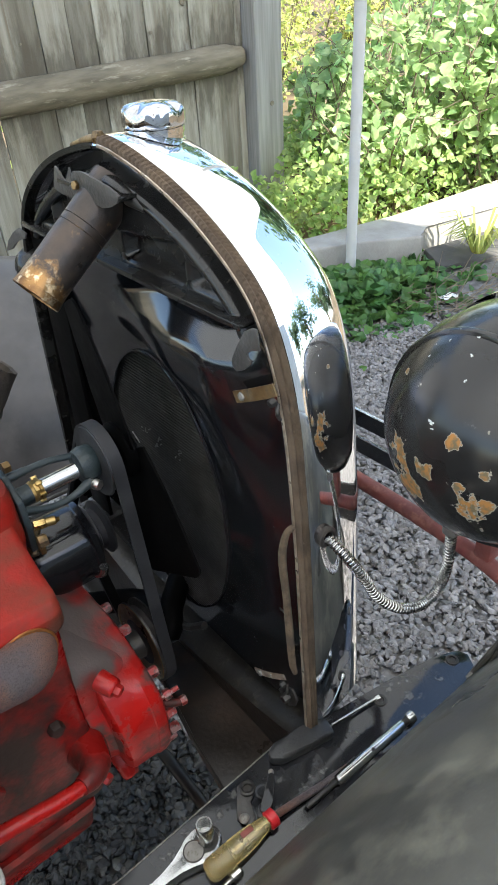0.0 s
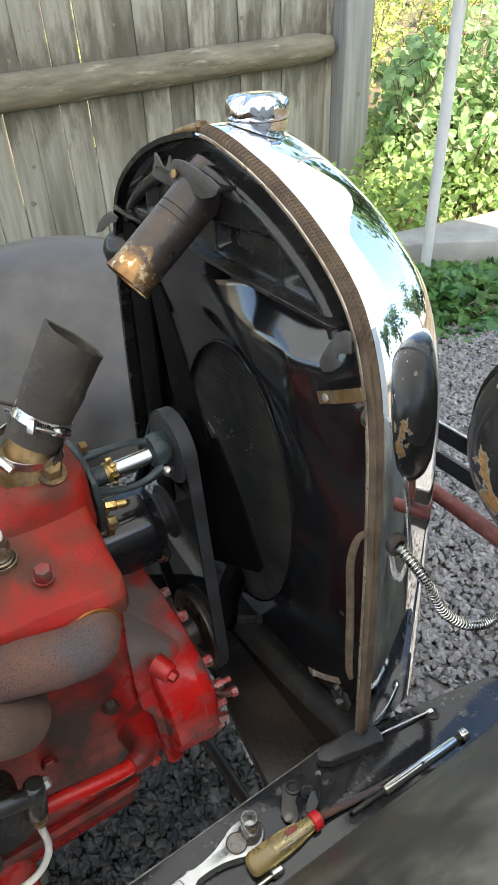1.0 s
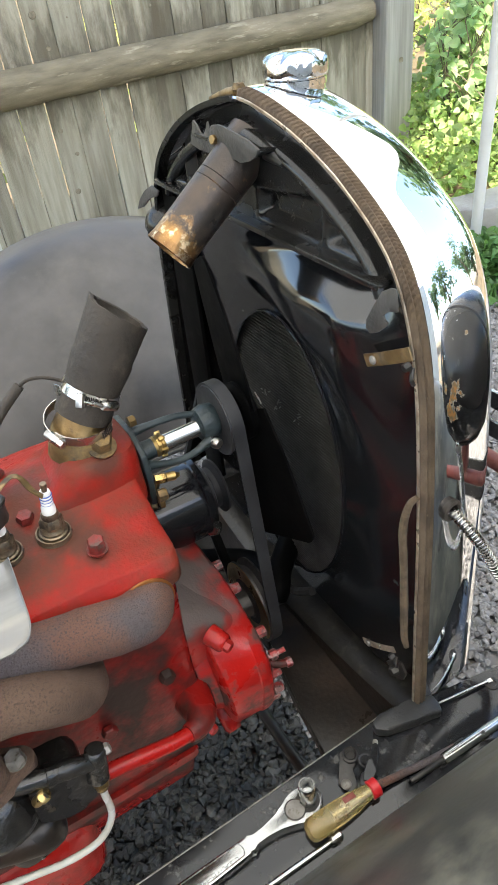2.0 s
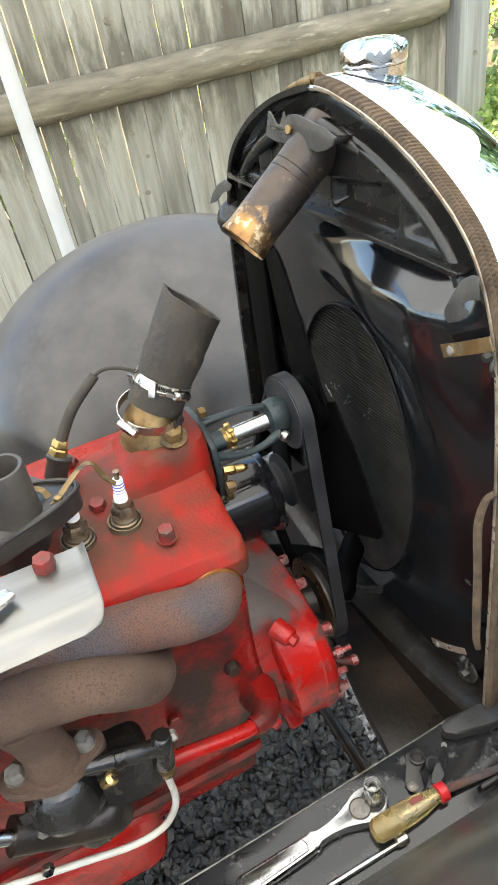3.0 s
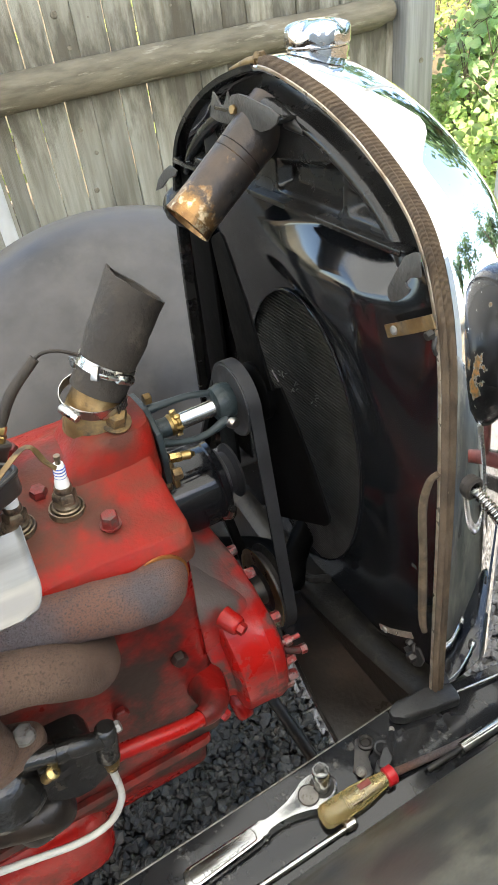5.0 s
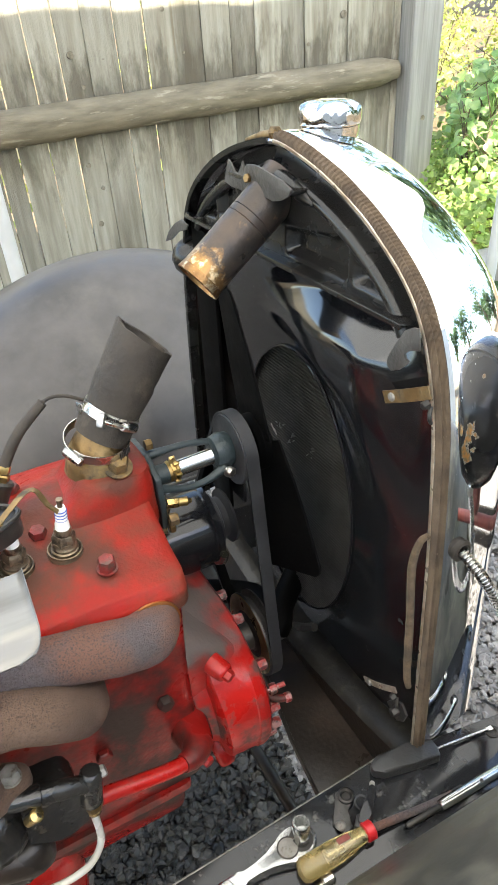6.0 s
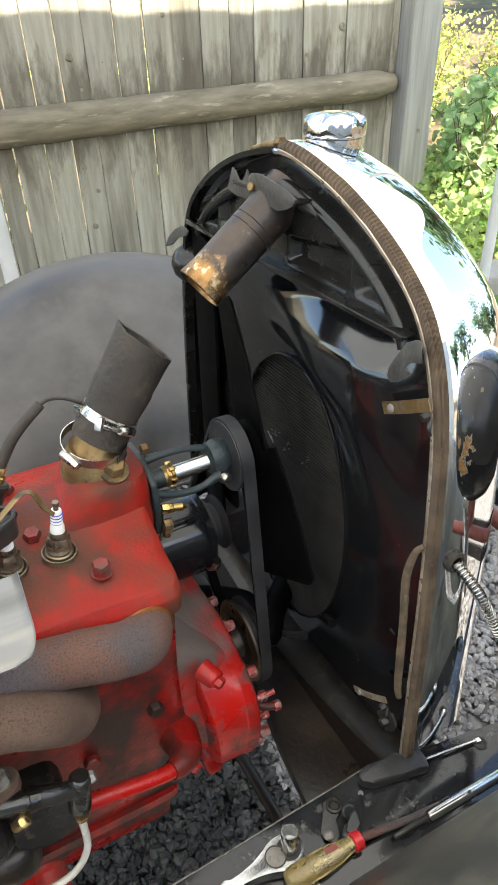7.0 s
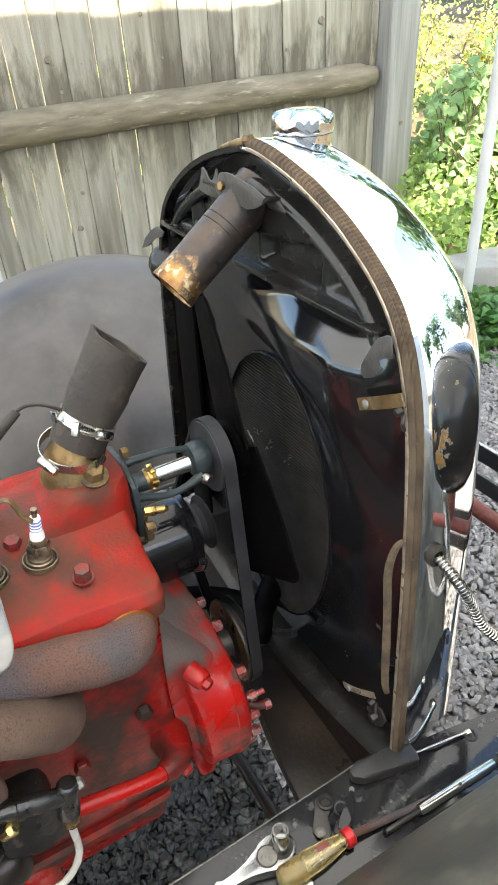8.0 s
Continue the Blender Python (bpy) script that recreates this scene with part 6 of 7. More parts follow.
# aluminium heat shield over the manifold
def shield_fn(a, b):
    cr = 0.017 * (1 - math.sqrt(max(0, 1 - max(0, (b - 0.8) / 0.2) ** 2)))
    x = -0.62 + a * (0.62 - 0.336 - 0.003 * b - cr)
    y, z = -0.153 - 0.079 * b, 0.928 - 0.004 * b - 0.014 * sstep(0.75, 1, b)
    return Vector((x, y, z + 0.0025 * sstep(0.985, 1.0, a)))
sh_ = thing("heat_shield", (-0.45, -0.18, 0.9), "bright folded aluminium shield plate beside the spark plugs", "metal plate")
part("plate", sheet(shield_fn, 80, 30, 0.0012), ALU, sh_)
part("pale_edge", tube([shield_fn(1, k / 30) for k in range(31)], 0.0006, 6, True, 0), ALU, sh_)
part("nut", hexa((-0.37, -0.163, 0.927), (0, -0.1, 1), 0.0165, 0.013, turn=0.3), NUTRED, sh_, "red painted nut")
part("clip", block((-0.415, -0.19, 0.934), (0.035, 0.013, 0.004), (0, 0, 30), 0.001), STEEL, sh_)

# exhaust and intake manifolds
em = part("exhaust_manifold", tube([(-0.232, -0.12, 0.801), (-0.235, -0.146, 0.802), (-0.247, -0.163, 0.806), (-0.272, -0.171, 0.816), (-0.31, -0.171, 0.827), (-0.36, -0.171, 0.836), (-0.45, -0.171, 0.847), (-0.62, -0.171, 0.86), (-0.8, -0.171, 0.862)], [0.028, 0.0282, 0.0272, 0.0256, 0.0248, 0.0245, 0.0245, 0.025, 0.025], 30, True, 7, wobble=0.05), RUST, eng, "rust-brown and purple cast iron exhaust manifold")
part("gasket_ring", lathe([(-0.002, 0.028), (0, 0.0305), (0.002, 0.0305), (0.003, 0.028)], (-0.236, -0.1495, 0.802), (0.05, -1, 0.02), 30), GASKET, em, "copper gasket ring")
part("ring_lug", block((-0.3, -0.15, 0.79), (0.03, 0.03, 0.02), bevel=0.006), DARKSTEEL, em)
im = part("intake_manifold", tube([(-0.318, -0.12, 0.752), (-0.319, -0.158, 0.76), (-0.324, -0.184, 0.776), (-0.338, -0.199, 0.797), (-0.36, -0.206, 0.818), (-0.39, -0.208, 0.832), (-0.442, -0.208, 0.842), (-0.62, -0.208, 0.84), (-0.8, -0.208, 0.83)], [0.026, 0.0255, 0.025, 0.0245, 0.024, 0.024, 0.0245, 0.025, 0.025], 26, True, 7, wobble=0.04), INTAKE, eng, "tan oxidised intake manifold")
part("riser", tube([(-0.435, -0.206, 0.83), (-0.431, -0.203, 0.8), (-0.429, -0.199, 0.77), (-0.428, -0.198, 0.742)], [0.026, 0.0225, 0.0215, 0.025], 24, True, 6, wobble=0.03), INTAKE, im)
fl = part("flange", slab(arc((-0.398, -0.196), 0.017, -80, 80, 8) + arc((-0.43, -0.196), 0.028, 70, 110, 5) + arc((-0.462, -0.196), 0.017, 100, 260, 8) + arc((-0.43, -0.196), 0.028, 250, 290, 5), (0.001, -0.002, 0.734), (1, 0, 0), (0, 1, 0), 0.011, 0.002), INTAKE, im, "oval mounting flange")
for x in (-0.398, -0.462):
    part("bolt", hexa((x + 0.001, -0.198, 0.745), (0, 0, 1), 0.0155, 0.011, washer=0.62, turn=rnd.random()), BOLTGREY, fl)

# timing cover at the engine's front
tc_pts = [(-0.118, 0.496), (-0.145, 0.522), (-0.158, 0.558), (-0.157, 0.6), (-0.143, 0.63), (-0.115, 0.648), (-0.065, 0.666), (0.0, 0.668), (0.08, 0.66), (0.118, 0.62), (0.12, 0.5), (0.06, 0.47), (-0.085, 0.48)]


def cover_mesh():
    """The gear cover: a smooth outline, its crown sloping up towards the block."""
    sec = [(p.y, p.z) for p in smooth_path([(0, y, z) for y, z in tc_pts + tc_pts[:1]], 6)[:-1]]
    loops = []
    for x, k, lift in ((-0.197, 0.8, 0.05), (-0.179, 0.84, 0.05), (-0.177, 0.92, 0.047), (-0.1755, 0.965, 0.045), (-0.173, 0.99, 0.043), (-0.168, 1.0, 0.038), (-0.158, 1.0, 0.03), (-0.145, 1.0, 0.018), (-0.13, 1.0, 0.007), (-0.1285, 1.012, 0.005), (-0.12, 1.012, 0.001), (-0.114, 1.0, 0.0), (-0.11, 0.96, 0.0), (-0.109, 0.9, 0)):
        row = []
        for y, z in sec:
            q = Vector((x, y * k, 0.56 + (z - 0.56) * k + lift * sstep(0.57, 0.66, z)))
            q.y *= 1 - 0.16 * sstep(0.6, 0.67, q.z) * sstep(-0.125, -0.165, x)
            q.x += 0.06 * (0.66 - q.z) * sstep(-0.15, -0.172, x)
            d = Vector((0, y, z - 0.56)).normalized()
            row.append(q + d * (0.0022 * noise.noise(q * 22) + 0.0008 * noise.noise(q * 90)))
        loops.append(row)
    return rings(bmesh.new(), loops)


tcv = part("timing_cover", cover_mesh(), COVERRED, eng, "bright red timing gear cover with grimy crown")
def crown_mesh():
    """The sloping shelf between the cover and the block."""
    loops = []
    for f in (0.0, 0.15, 0.4, 0.65, 0.85, 1.0):
        x, top = -0.198 + 0.075 * f, 0.722 - 0.066 * f ** 1.2
        row = []
        for y, z in [(-0.112, 0.6), (-0.1185, 0.64)] + [(-0.0885 - 0.03 * math.cos(a), top - 0.03 + 0.03 * math.sin(a)) for a in (0.0, 0.3, 0.6, 0.9, 1.2, 1.5)] + [(-0.06, top + 0.001), (0.0, top + 0.002), (0.08, top), (0.105, top - 0.02), (0.11, 0.6)]:
            q = Vector((x, y, z))
            row.append(q + Vector((0, 0.001, 0.0016)) * noise.noise(q * 30))
        loops.append(row)
    return rings(bmesh.new(), loops)


part("cover_shelf", crown_mesh(), COVERRED, tcv, "grease-caked shelf above the gear cover")
for p in ((-0.11, -0.012, 0.655), (-0.11, -0.06, 0.655), (-0.11, -0.118, 0.63), (-0.11, -0.147, 0.583), (-0.11, -0.149, 0.553), (-0.11, -0.136, 0.522)):
    part("bolt", hexa(p, (1, -0.1, 0.05), 0.0125, 0.013, washer=0.6, turn=rnd.random()), CHIPBOLT, tcv)
part("stud", tube([(-0.112, -0.142, 0.61), (-0.087, -0.1465, 0.615)], 0.0034, 10, True, 0), CHIPBOLT, tcv, "chipped threaded stud")
part("nut", hexa((-0.106, -0.143, 0.611), (1, -0.1, 0.1), 0.012, 0.009), CHIPBOLT, tcv)
part("bracket_arm", tube([(-0.12, -0.13, 0.6), (-0.1, -0.145, 0.594), (-0.088, -0.15, 0.592)], [0.007, 0.005, 0.005], 10), DARKREDGRIME, tcv)
part("bolt", hexa((-0.089, -0.15, 0.592), (1, -0.1, 0), 0.011, 0.008), CHIPBOLT, tcv)
bs2 = part("side_boss", lathe([(-0.02, 0.0125), (0.0, 0.0112), (0.002, 0.0102), (0.003, 0.009)], (-0.165, -0.15, 0.688), (0.4, -0.85, -0.2), 22), RED, tcv)
part("bolt", hexa((-0.164, -0.1525, 0.6875), (0.4, -0.85, -0.2), 0.0125, 0.0075), RED, bs2)
part("lug", lathe([(-0.02, 0.013), (0.012, 0.012), (0.016, 0.009)], (-0.165, -0.118, 0.497), (0.05, -0.8, -0.6), 18), DARKREDGRIME, tcv)
part("plug_nut", hexa((-0.232, -0.129, 0.66), (0, -1, 0), 0.016, 0.01), DARKREDGRIME, body)
part("plug_nut", hexa((-0.33, -0.129, 0.69), (0, -1, 0), 0.014, 0.008), DARKREDGRIME, body)
part("plug_nut", hexa((-0.31, -0.129, 0.62), (0, -1, 0), 0.016, 0.008), DARKREDGRIME, body)

# water inlet elbow and the red pipe to the carburettor
wi = part("water_inlet", tube([(-0.208, -0.114, 0.59), (-0.2082, -0.138, 0.594), (-0.211, -0.158, 0.6), (-0.222, -0.172, 0.6055), (-0.236, -0.1775, 0.6095)], [0.026, 0.0225, 0.0185, 0.014, 0.0105], 24, True, 6), DARKREDGRIME, eng, "red cast water inlet elbow")
part("flange_bolt", hexa((-0.206, -0.165, 0.58), (0.3, -1, -0.2), 0.0125, 0.009), RED, wi)
part("pipe", tube([(-0.218, -0.17, 0.6035), (-0.248, -0.1795, 0.6125), (-0.322, -0.184, 0.634), (-0.366, -0.186, 0.642)], 0.0088, 16), RED, wi, "glossy red pipe")

# carburettor
cb = part("carburettor", slab([(-0.455, 0.704), (-0.41, 0.712), (-0.375, 0.716), (-0.35, 0.712), (-0.345, 0.695), (-0.348, 0.664), (-0.368, 0.652), (-0.4, 0.648), (-0.44, 0.66), (-0.47, 0.68)], (0, -0.168, 0), (1, 0, 0), (0, 0, 1), 0.036, 0.009), GREASE, eng, "greasy black cast iron carburettor")
part("boss", lathe([(-0.024, 0.0095), (-0.021, 0.0112), (0.012, 0.0108), (0.0175, 0.0102), (0.02, 0.0078)], (-0.3355, -0.213, 0.7055), (0.17, 0.03, 0.98), 26), GREASE, cb, "upright round inlet boss")
part("bolt", hexa((-0.3275, -0.213, 0.7165), (1, -0.1, 0.25), 0.0105, 0.0085, turn=0.3), BOLTGREY, cb)
part("arm", tube([(-0.34, -0.214, 0.7125), (-0.356, -0.216, 0.7215), (-0.376, -0.216, 0.7295), (-0.4, -0.212, 0.733), (-0.425, -0.2, 0.727)], [0.0085, 0.0092, 0.0098, 0.0095, 0.011], 16, True, 6, wobble=0.1), GREASE, cb, "cast fuel passage")
part("arm_collar", lathe([(-0.004, 0.009), (-0.003, 0.0112), (0.003, 0.0112), (0.004, 0.009)], (-0.377, -0.216, 0.7297), (-0.93, 0, 0.3), 20), GREASE, cb)


def web_fn(a, b):
    """The textured web between the passage and the bowl."""
    lo = Vector((-0.4, -0.222, 0.676)).lerp(Vector((-0.346, -0.219, 0.664)), a)
    hi = Vector((-0.398, -0.213, 0.727)).lerp(Vector((-0.342, -0.212, 0.706)), a)
    q = lo.lerp(hi, b)
    q.z -= 0.011 * math.sin(math.pi * a) * (1 - b)
    return q + Vector((0, -0.0008 * noise.noise(q * 170) - 0.0012 * noise.noise(q * 60), 0))


part("web", sheet(web_fn, 30, 24, 0.006), GREASE, cb, "rough cast web")
part("bowl", lathe([(0.664, 0.02), (0.668, 0.033), (0.674, 0.0395), (0.681, 0.0405), (0.684, 0.0385), (0.7, 0.036), (0.715, 0.026), (0.722, 0.012)], (-0.432, -0.19, 0), (0, 0, 1), 34), GREASE, cb, "rounded black float bowl with a lip")
sc_ = part("brass_screw", lathe([(-0.012, 0.0052), (0.0, 0.0052), (0.001, 0.0064), (0.0055, 0.0064), (0.0065, 0.005)], (-0.3885, -0.226, 0.7195), (0.45, -0.35, 0.7), 16), BRASS, cb, "slotted brass screw")
part("slot", block(Vector((-0.3885, -0.226, 0.7195)) + Vector((0.45, -0.35, 0.7)).normalized() * 0.0066, (0.0016, 0.009, 0.0016), (0, 30, 30), 0), DARKSTEEL, sc_)
part("lower_casting", block((-0.414, -0.192, 0.624), (0.062, 0.05, 0.05), (0, -14, 0), 0.019, 4), OILY, cb, "grimy grey-brown lower casting")
part("lower_casting", tube([(-0.41, -0.2, 0.625), (-0.44, -0.202, 0.64), (-0.49, -0.202, 0.675)], [0.019, 0.0165, 0.018], 18), OILY, cb)
part("brass_nut", hexa((-0.3375, -0.2135, 0.6825), (-0.12, 0.0, -1), 0.0168, 0.011), BRASS, cb)
part("brass_nut", lathe([(0, 0.0078), (0.006, 0.0076), (0.009, 0.0058)], (-0.3388, -0.2135, 0.6725), (-0.12, 0.0, -1), 16), BRASS, cb)
fp = thing("fuel_line", (-0.4, -0.2, 0.55), "cream white fuel line bending away below the carburettor", "fuel line")
part("pipe", tube([(-0.3395, -0.2125, 0.668), (-0.34, -0.209, 0.645), (-0.3396, -0.204, 0.614), (-0.3424, -0.203, 0.59), (-0.3543, -0.203, 0.5677), (-0.3721, -0.203, 0.557), (-0.4012, -0.203, 0.558), (-0.4428, -0.203, 0.5735), (-0.56, -0.203, 0.62), (-0.7, -0.203, 0.68)], 0.0039, 14), WHITETUBE, fp)
lk = thing("throttle_linkage", (-0.46, -0.2, 0.6), "oily throttle linkage with brass joints", "linkage")
part("sleeve", tube([(-0.412, -0.204, 0.612), (-0.437, -0.205, 0.634)], [0.0125, 0.0115], 16, True, 0), GREASE, lk)
part("brass_nut", hexa((-0.437, -0.205, 0.634), (-0.75, 0, 0.62), 0.014, 0.01), BRASS, lk)
part("barrel", tube([(-0.445, -0.205, 0.641), (-0.478, -0.205, 0.668)], 0.0092, 14, True, 0), DARKSTEEL, lk)
part("rod", tube([(-0.478, -0.205, 0.668), (-0.6, -0.205, 0.77)], 0.0075, 12, True, 0), POLISHED, lk)
part("lever", slab([(0, 0), (0.05, 0.01), (0.055, 0.02), (0.0, 0.014)], (-0.475, -0.205, 0.685), (1, 0, -0.1), (0, 0.2, 1), 0.003, 0.0008), DARKSTEEL, lk)
for x, z in ((-0.462, 0.672), (-0.452, 0.668), (-0.477, 0.609)):
    part("nut", hexa((x, -0.208, z), (0, -1, 0.2), 0.011, 0.008), STEEL, lk)

# water pump: flange, yoke, shaft, nuts and pulley
wp = thing("water_pump", (-0.13, 0, 0.86), "dark green water pump with bright shaft and brass nuts", "water pump")
part("flange", slab([(-0.034, 0.815), (-0.037, 0.85), (-0.032, 0.882), (0.0, 0.898), (0.045, 0.895), (0.06, 0.86), (0.05, 0.8)], (-0.1755, 0, 0), (0, 1, 0), (0, 0, 1), 0.0075, 0.002), GREEN, wp)
part("gland", lathe([(0, 0.016), (0.004, 0.0155), (0.006, 0.0118), (0.024, 0.0112)], (-0.17, 0, 0.8645), (1, 0, 0.03), 24), GREEN, wp)
part("hub", lathe([(0, 0.014), (0.002, 0.019), (0.012, 0.022), (0.018, 0.021), (0.024, 0.02), (0.026, 0.018)], (-0.094, 0, 0.871), (1, 0, 0), 28), GREEN, wp)
for pts in ([(-0.17, 0.012, 0.887), (-0.14, 0.01, 0.8885), (-0.118, 0.01, 0.8875), (-0.094, 0.008, 0.883), (-0.085, 0.006, 0.879)], [(-0.17, -0.023, 0.864), (-0.152, -0.024, 0.8575), (-0.132, -0.024, 0.8525), (-0.11, -0.022, 0.8525), (-0.086, -0.018, 0.858)]):
    part("yoke_arm", tube(pts, [0.006, 0.0042, 0.004, 0.0042, 0.0062], 12), GREEN, wp)
part("shaft", lathe([(0, 0.0098), (0.062, 0.0098), (0.064, 0.0108), (0.075, 0.0108)], (-0.152, 0, 0.8655), (1, 0, 0.03), 26), POLISHED, wp, "polished steel shaft")
nut = part("packing_nut", lathe([(0, 0.0122), (0.003, 0.0134), (0.004, 0.0124), (0.008, 0.0124), (0.009, 0.0136), (0.012, 0.0132), (0.0135, 0.0105)], (-0.15, 0, 0.8655), (1, 0, 0.03), 9), BRASS, wp, "brass packing nut")
for k in range(6):
    a = k * math.pi / 3
    part("nut_lug", block((-0.1405, 0.0132 * math.cos(a), 0.866 + 0.0132 * math.sin(a)), (0.0072, 0.0046, 0.0046), (math.degrees(a), 0, 0), 0.0008), BRASS, nut)
part("grease_cup", lathe([(0, 0.0066), (0.004, 0.0074), (0.009, 0.0066), (0.012, 0.0045)], (-0.084, -0.0195, 0.8555), (0.2, -1, 0.1), 16), STEEL, wp, "bright grease nipple")
pc = part("drain_cock", hexa((-0.166, -0.032, 0.8475), (0.95, -0.15, -0.12), 0.0105, 0.014), BRASS, wp)
part("cock_tip", lathe([(0, 0.0052), (0.01, 0.0052), (0.012, 0.0032), (0.015, 0.0026)], (-0.153, -0.034, 0.8458), (0.95, -0.15, -0.12), 14), BRASS, pc)
part("bolt", hexa((-0.168, -0.04, 0.83), (1, -0.1, 0), 0.013, 0.01), OLDBRASS, wp)
part("bolt", hexa((-0.168, -0.036, 0.8195), (1, -0.1, 0), 0.016, 0.006), OLDBRASS, wp)
part("bolt", hexa((-0.168, 0.012, 0.901), (1, 0, 0), 0.012, 0.008), OLDBRASS, wp)
PX = -0.062


def pulley(c, r, w, name, m, parent):
    return part(name, lathe([(-w - 0.001, 0.006), (-w - 0.001, r * 0.5), (-w * 0.8, r * 0.86), (-w, r - 0.002), (-w, r), (-w * 0.7, r + 0.001), (-w * 0.35, r - 0.009), (w * 0.35, r - 0.009), (w * 0.7, r + 0.001), (w, r), (w, r * 0.86), (w * 0.8, r * 0.5), (w, 0.006)], c, (1, 0, 0), 56), m, parent)


FC, CC, GC = Vector((PX, 0.001, 0.867)), Vector((PX, -0.024, 0.575)), Vector((PX, 0.1, 0.703))
pulley(FC, 0.043, 0.0085, "pulley", BELT, wp)
cp = thing("crank_pulley", (PX, 0, 0.5), "dark crankshaft pulley with a worn brassy edge", "pulley")
cpp = pulley(CC, 0.058, 0.0095, "pulley_wheel", DARKSTEEL, cp)
part("hub", lathe([(-0.03, 0.01), (-0.03, 0.018), (-0.028, 0.02), (-0.012, 0.021), (-0.01, 0.026)], CC, (1, 0, 0), 36, closed=False), DARKSTEEL, cpp, "dark ratchet hub")
part("hub_nut", hexa(CC - Vector((0.016, 0, 0)), (-1, 0, 0), 0.026, 0.012), NUTRED, cpp, "red crank nut")
part("worn_edge", lathe([(-0.0098, 0.0515), (-0.0106, 0.0525), (-0.0106, 0.0575), (-0.0098, 0.0585)], CC, (1, 0, 0), 56, closed=False), BRASS, cpp, "worn brass-coloured face")
part("hook", tube([(-0.09, -0.026, 0.618), (-0.092, -0.014, 0.612), (-0.092, -0.009, 0.598), (-0.09, -0.018, 0.58), (-0.088, -0.034, 0.566)], 0.003, 8), BOLTGREY, cp)
gen = thing("generator", (-0.17, 0.1, 0.66), "black cylindrical generator behind the belt", "generator")
part("body", lathe([(0, 0.03), (0.002, 0.05), (0.01, 0.056), (0.12, 0.056), (0.122, 0.058), (0.13, 0.058), (0.134, 0.05), (0.135, 0.0)], (-0.21, 0.07, 0.71), (1, 0, 0), 40), BLACK, gen)
part("bracket", tube([(-0.17, -0.01, 0.79), (-0.165, 0.0, 0.797), (-0.15, 0.03, 0.79)], 0.007, 8), OLDBRASS, gen)
part("shaft", lathe([(0, 0.008), (0.03, 0.008)], (-0.095, 0.06, 0.718), (1, 0, 0), 14), POLISHED, gen)
# polished piece added to give the small bright highlight below the pulley
part("adjuster", tube([(-0.092, 0.014, 0.692), (-0.089, 0.005, 0.699), (-0.088, 0.0, 0.711)], [0.007, 0.0068, 0.006], 14), POLISHED, gen, "small polished piece below the pulley, added for a bright highlight")
pulley(GC - Vector((0, 0.03, -0.01)), 0.038, 0.012, "pulley", BELT, gen)


def belt_loop(lo, hi, wl, wh):
    """One layer of a V-belt round the hull of the pulleys."""
    pts = []
    for c, r in ((FC, 0.045), (CC, 0.06), (GC, 0.04)):
        pts += [(c.y + r * math.cos(2 * math.pi * k / 72), c.z + r * math.sin(2 * math.pi * k / 72)) for k in range(72)]
    pts = sorted(set(pts))
    def half(ps):
        h = []
        for p in ps:
            while len(h) > 1 and (h[-1][0] - h[-2][0]) * (p[1] - h[-2][1]) - (h[-1][1] - h[-2][1]) * (p[0] - h[-2][0]) <= 0:
                h.pop()
            h.append(p)
        return h[:-1]
    hull = half(pts) + half(pts[::-1])
    loops = []
    n = len(hull)
    for i, (y, z) in enumerate(hull):
        a, b = hull[i - 1], hull[(i + 1) % n]
        t = Vector((0, b[0] - a[0], b[1] - a[1])).normalized()
        nn = Vector((0, t.z, -t.y))
        c = Vector((PX, y, z))
        loops.append([c + nn * hi + Vector((s * wh, 0, 0)) for s in (-1, 1)] + [c + nn * lo + Vector((s * wl, 0, 0)) for s in (1, -1)])
    return rings(bmesh.new(), loops, False, True)


# two-bladed fan behind the pump pulley
fan = thing("radiator_fan", (-0.03, 0, 0.866), "matt black two-bladed fan in front of the radiator core", "fan")
FU = Vector((0, -0.455, -0.89))
part("hub", lathe([(0, 0.0), (0.001, 0.03), (0.006, 0.036), (0.016, 0.036), (0.02, 0.03), (0.021, 0.0)], (-0.045, FC.y, FC.z), (1, 0, 0), 32), FANBLACK, fan)
FV = Vector((0.1, -0.89, 0.455))
low = [(0.0, 0.05), (0.05, 0.059), (0.1, 0.064)] + arc((0.152, 0.051), 0.016, 75, 0, 5) + arc((0.148, -0.044), 0.02, 0, -80, 5) + [(0.1, -0.06), (0.05, -0.05), (0.0, -0.044)]
high = [(0.0, 0.044), (0.041, 0.036), (0.075, 0.029), (0.12, 0.015)] + arc((0.168, -0.012), 0.012, 65, 0, 4) + arc((0.166, -0.034), 0.014, 0, -80, 5) + [(0.1, -0.053), (0.05, -0.05), (0.0, -0.048)]
part("blade", slab(low, (-0.03, FC.y, FC.z), FU, FV, 0.003, 0.0006), FANBLACK, fan, smooth=False)
part("blade", slab(high, (-0.03, FC.y, FC.z), -FU, Vector((0.1, 0.89, -0.455)), 0.003, 0.0006), FANBLACK, fan, smooth=False)
part("blade_edge", tube([Vector((-0.032, FC.y, FC.z)) - FU * u + Vector((0.1, 0.89, -0.455)) * v for u, v in high[1:6]], 0.0007, 6, True, 0), BOLTGREY, fan, "thin grey strip along the blade's edge")
part("split_pin", tube([(-0.036, -0.044, 0.914), (-0.038, -0.0475, 0.917), (-0.036, -0.05, 0.909), (-0.038, -0.053, 0.914), (-0.036, -0.055, 0.906)], 0.0008, 6), STEEL, fan, "bright bent split pin")

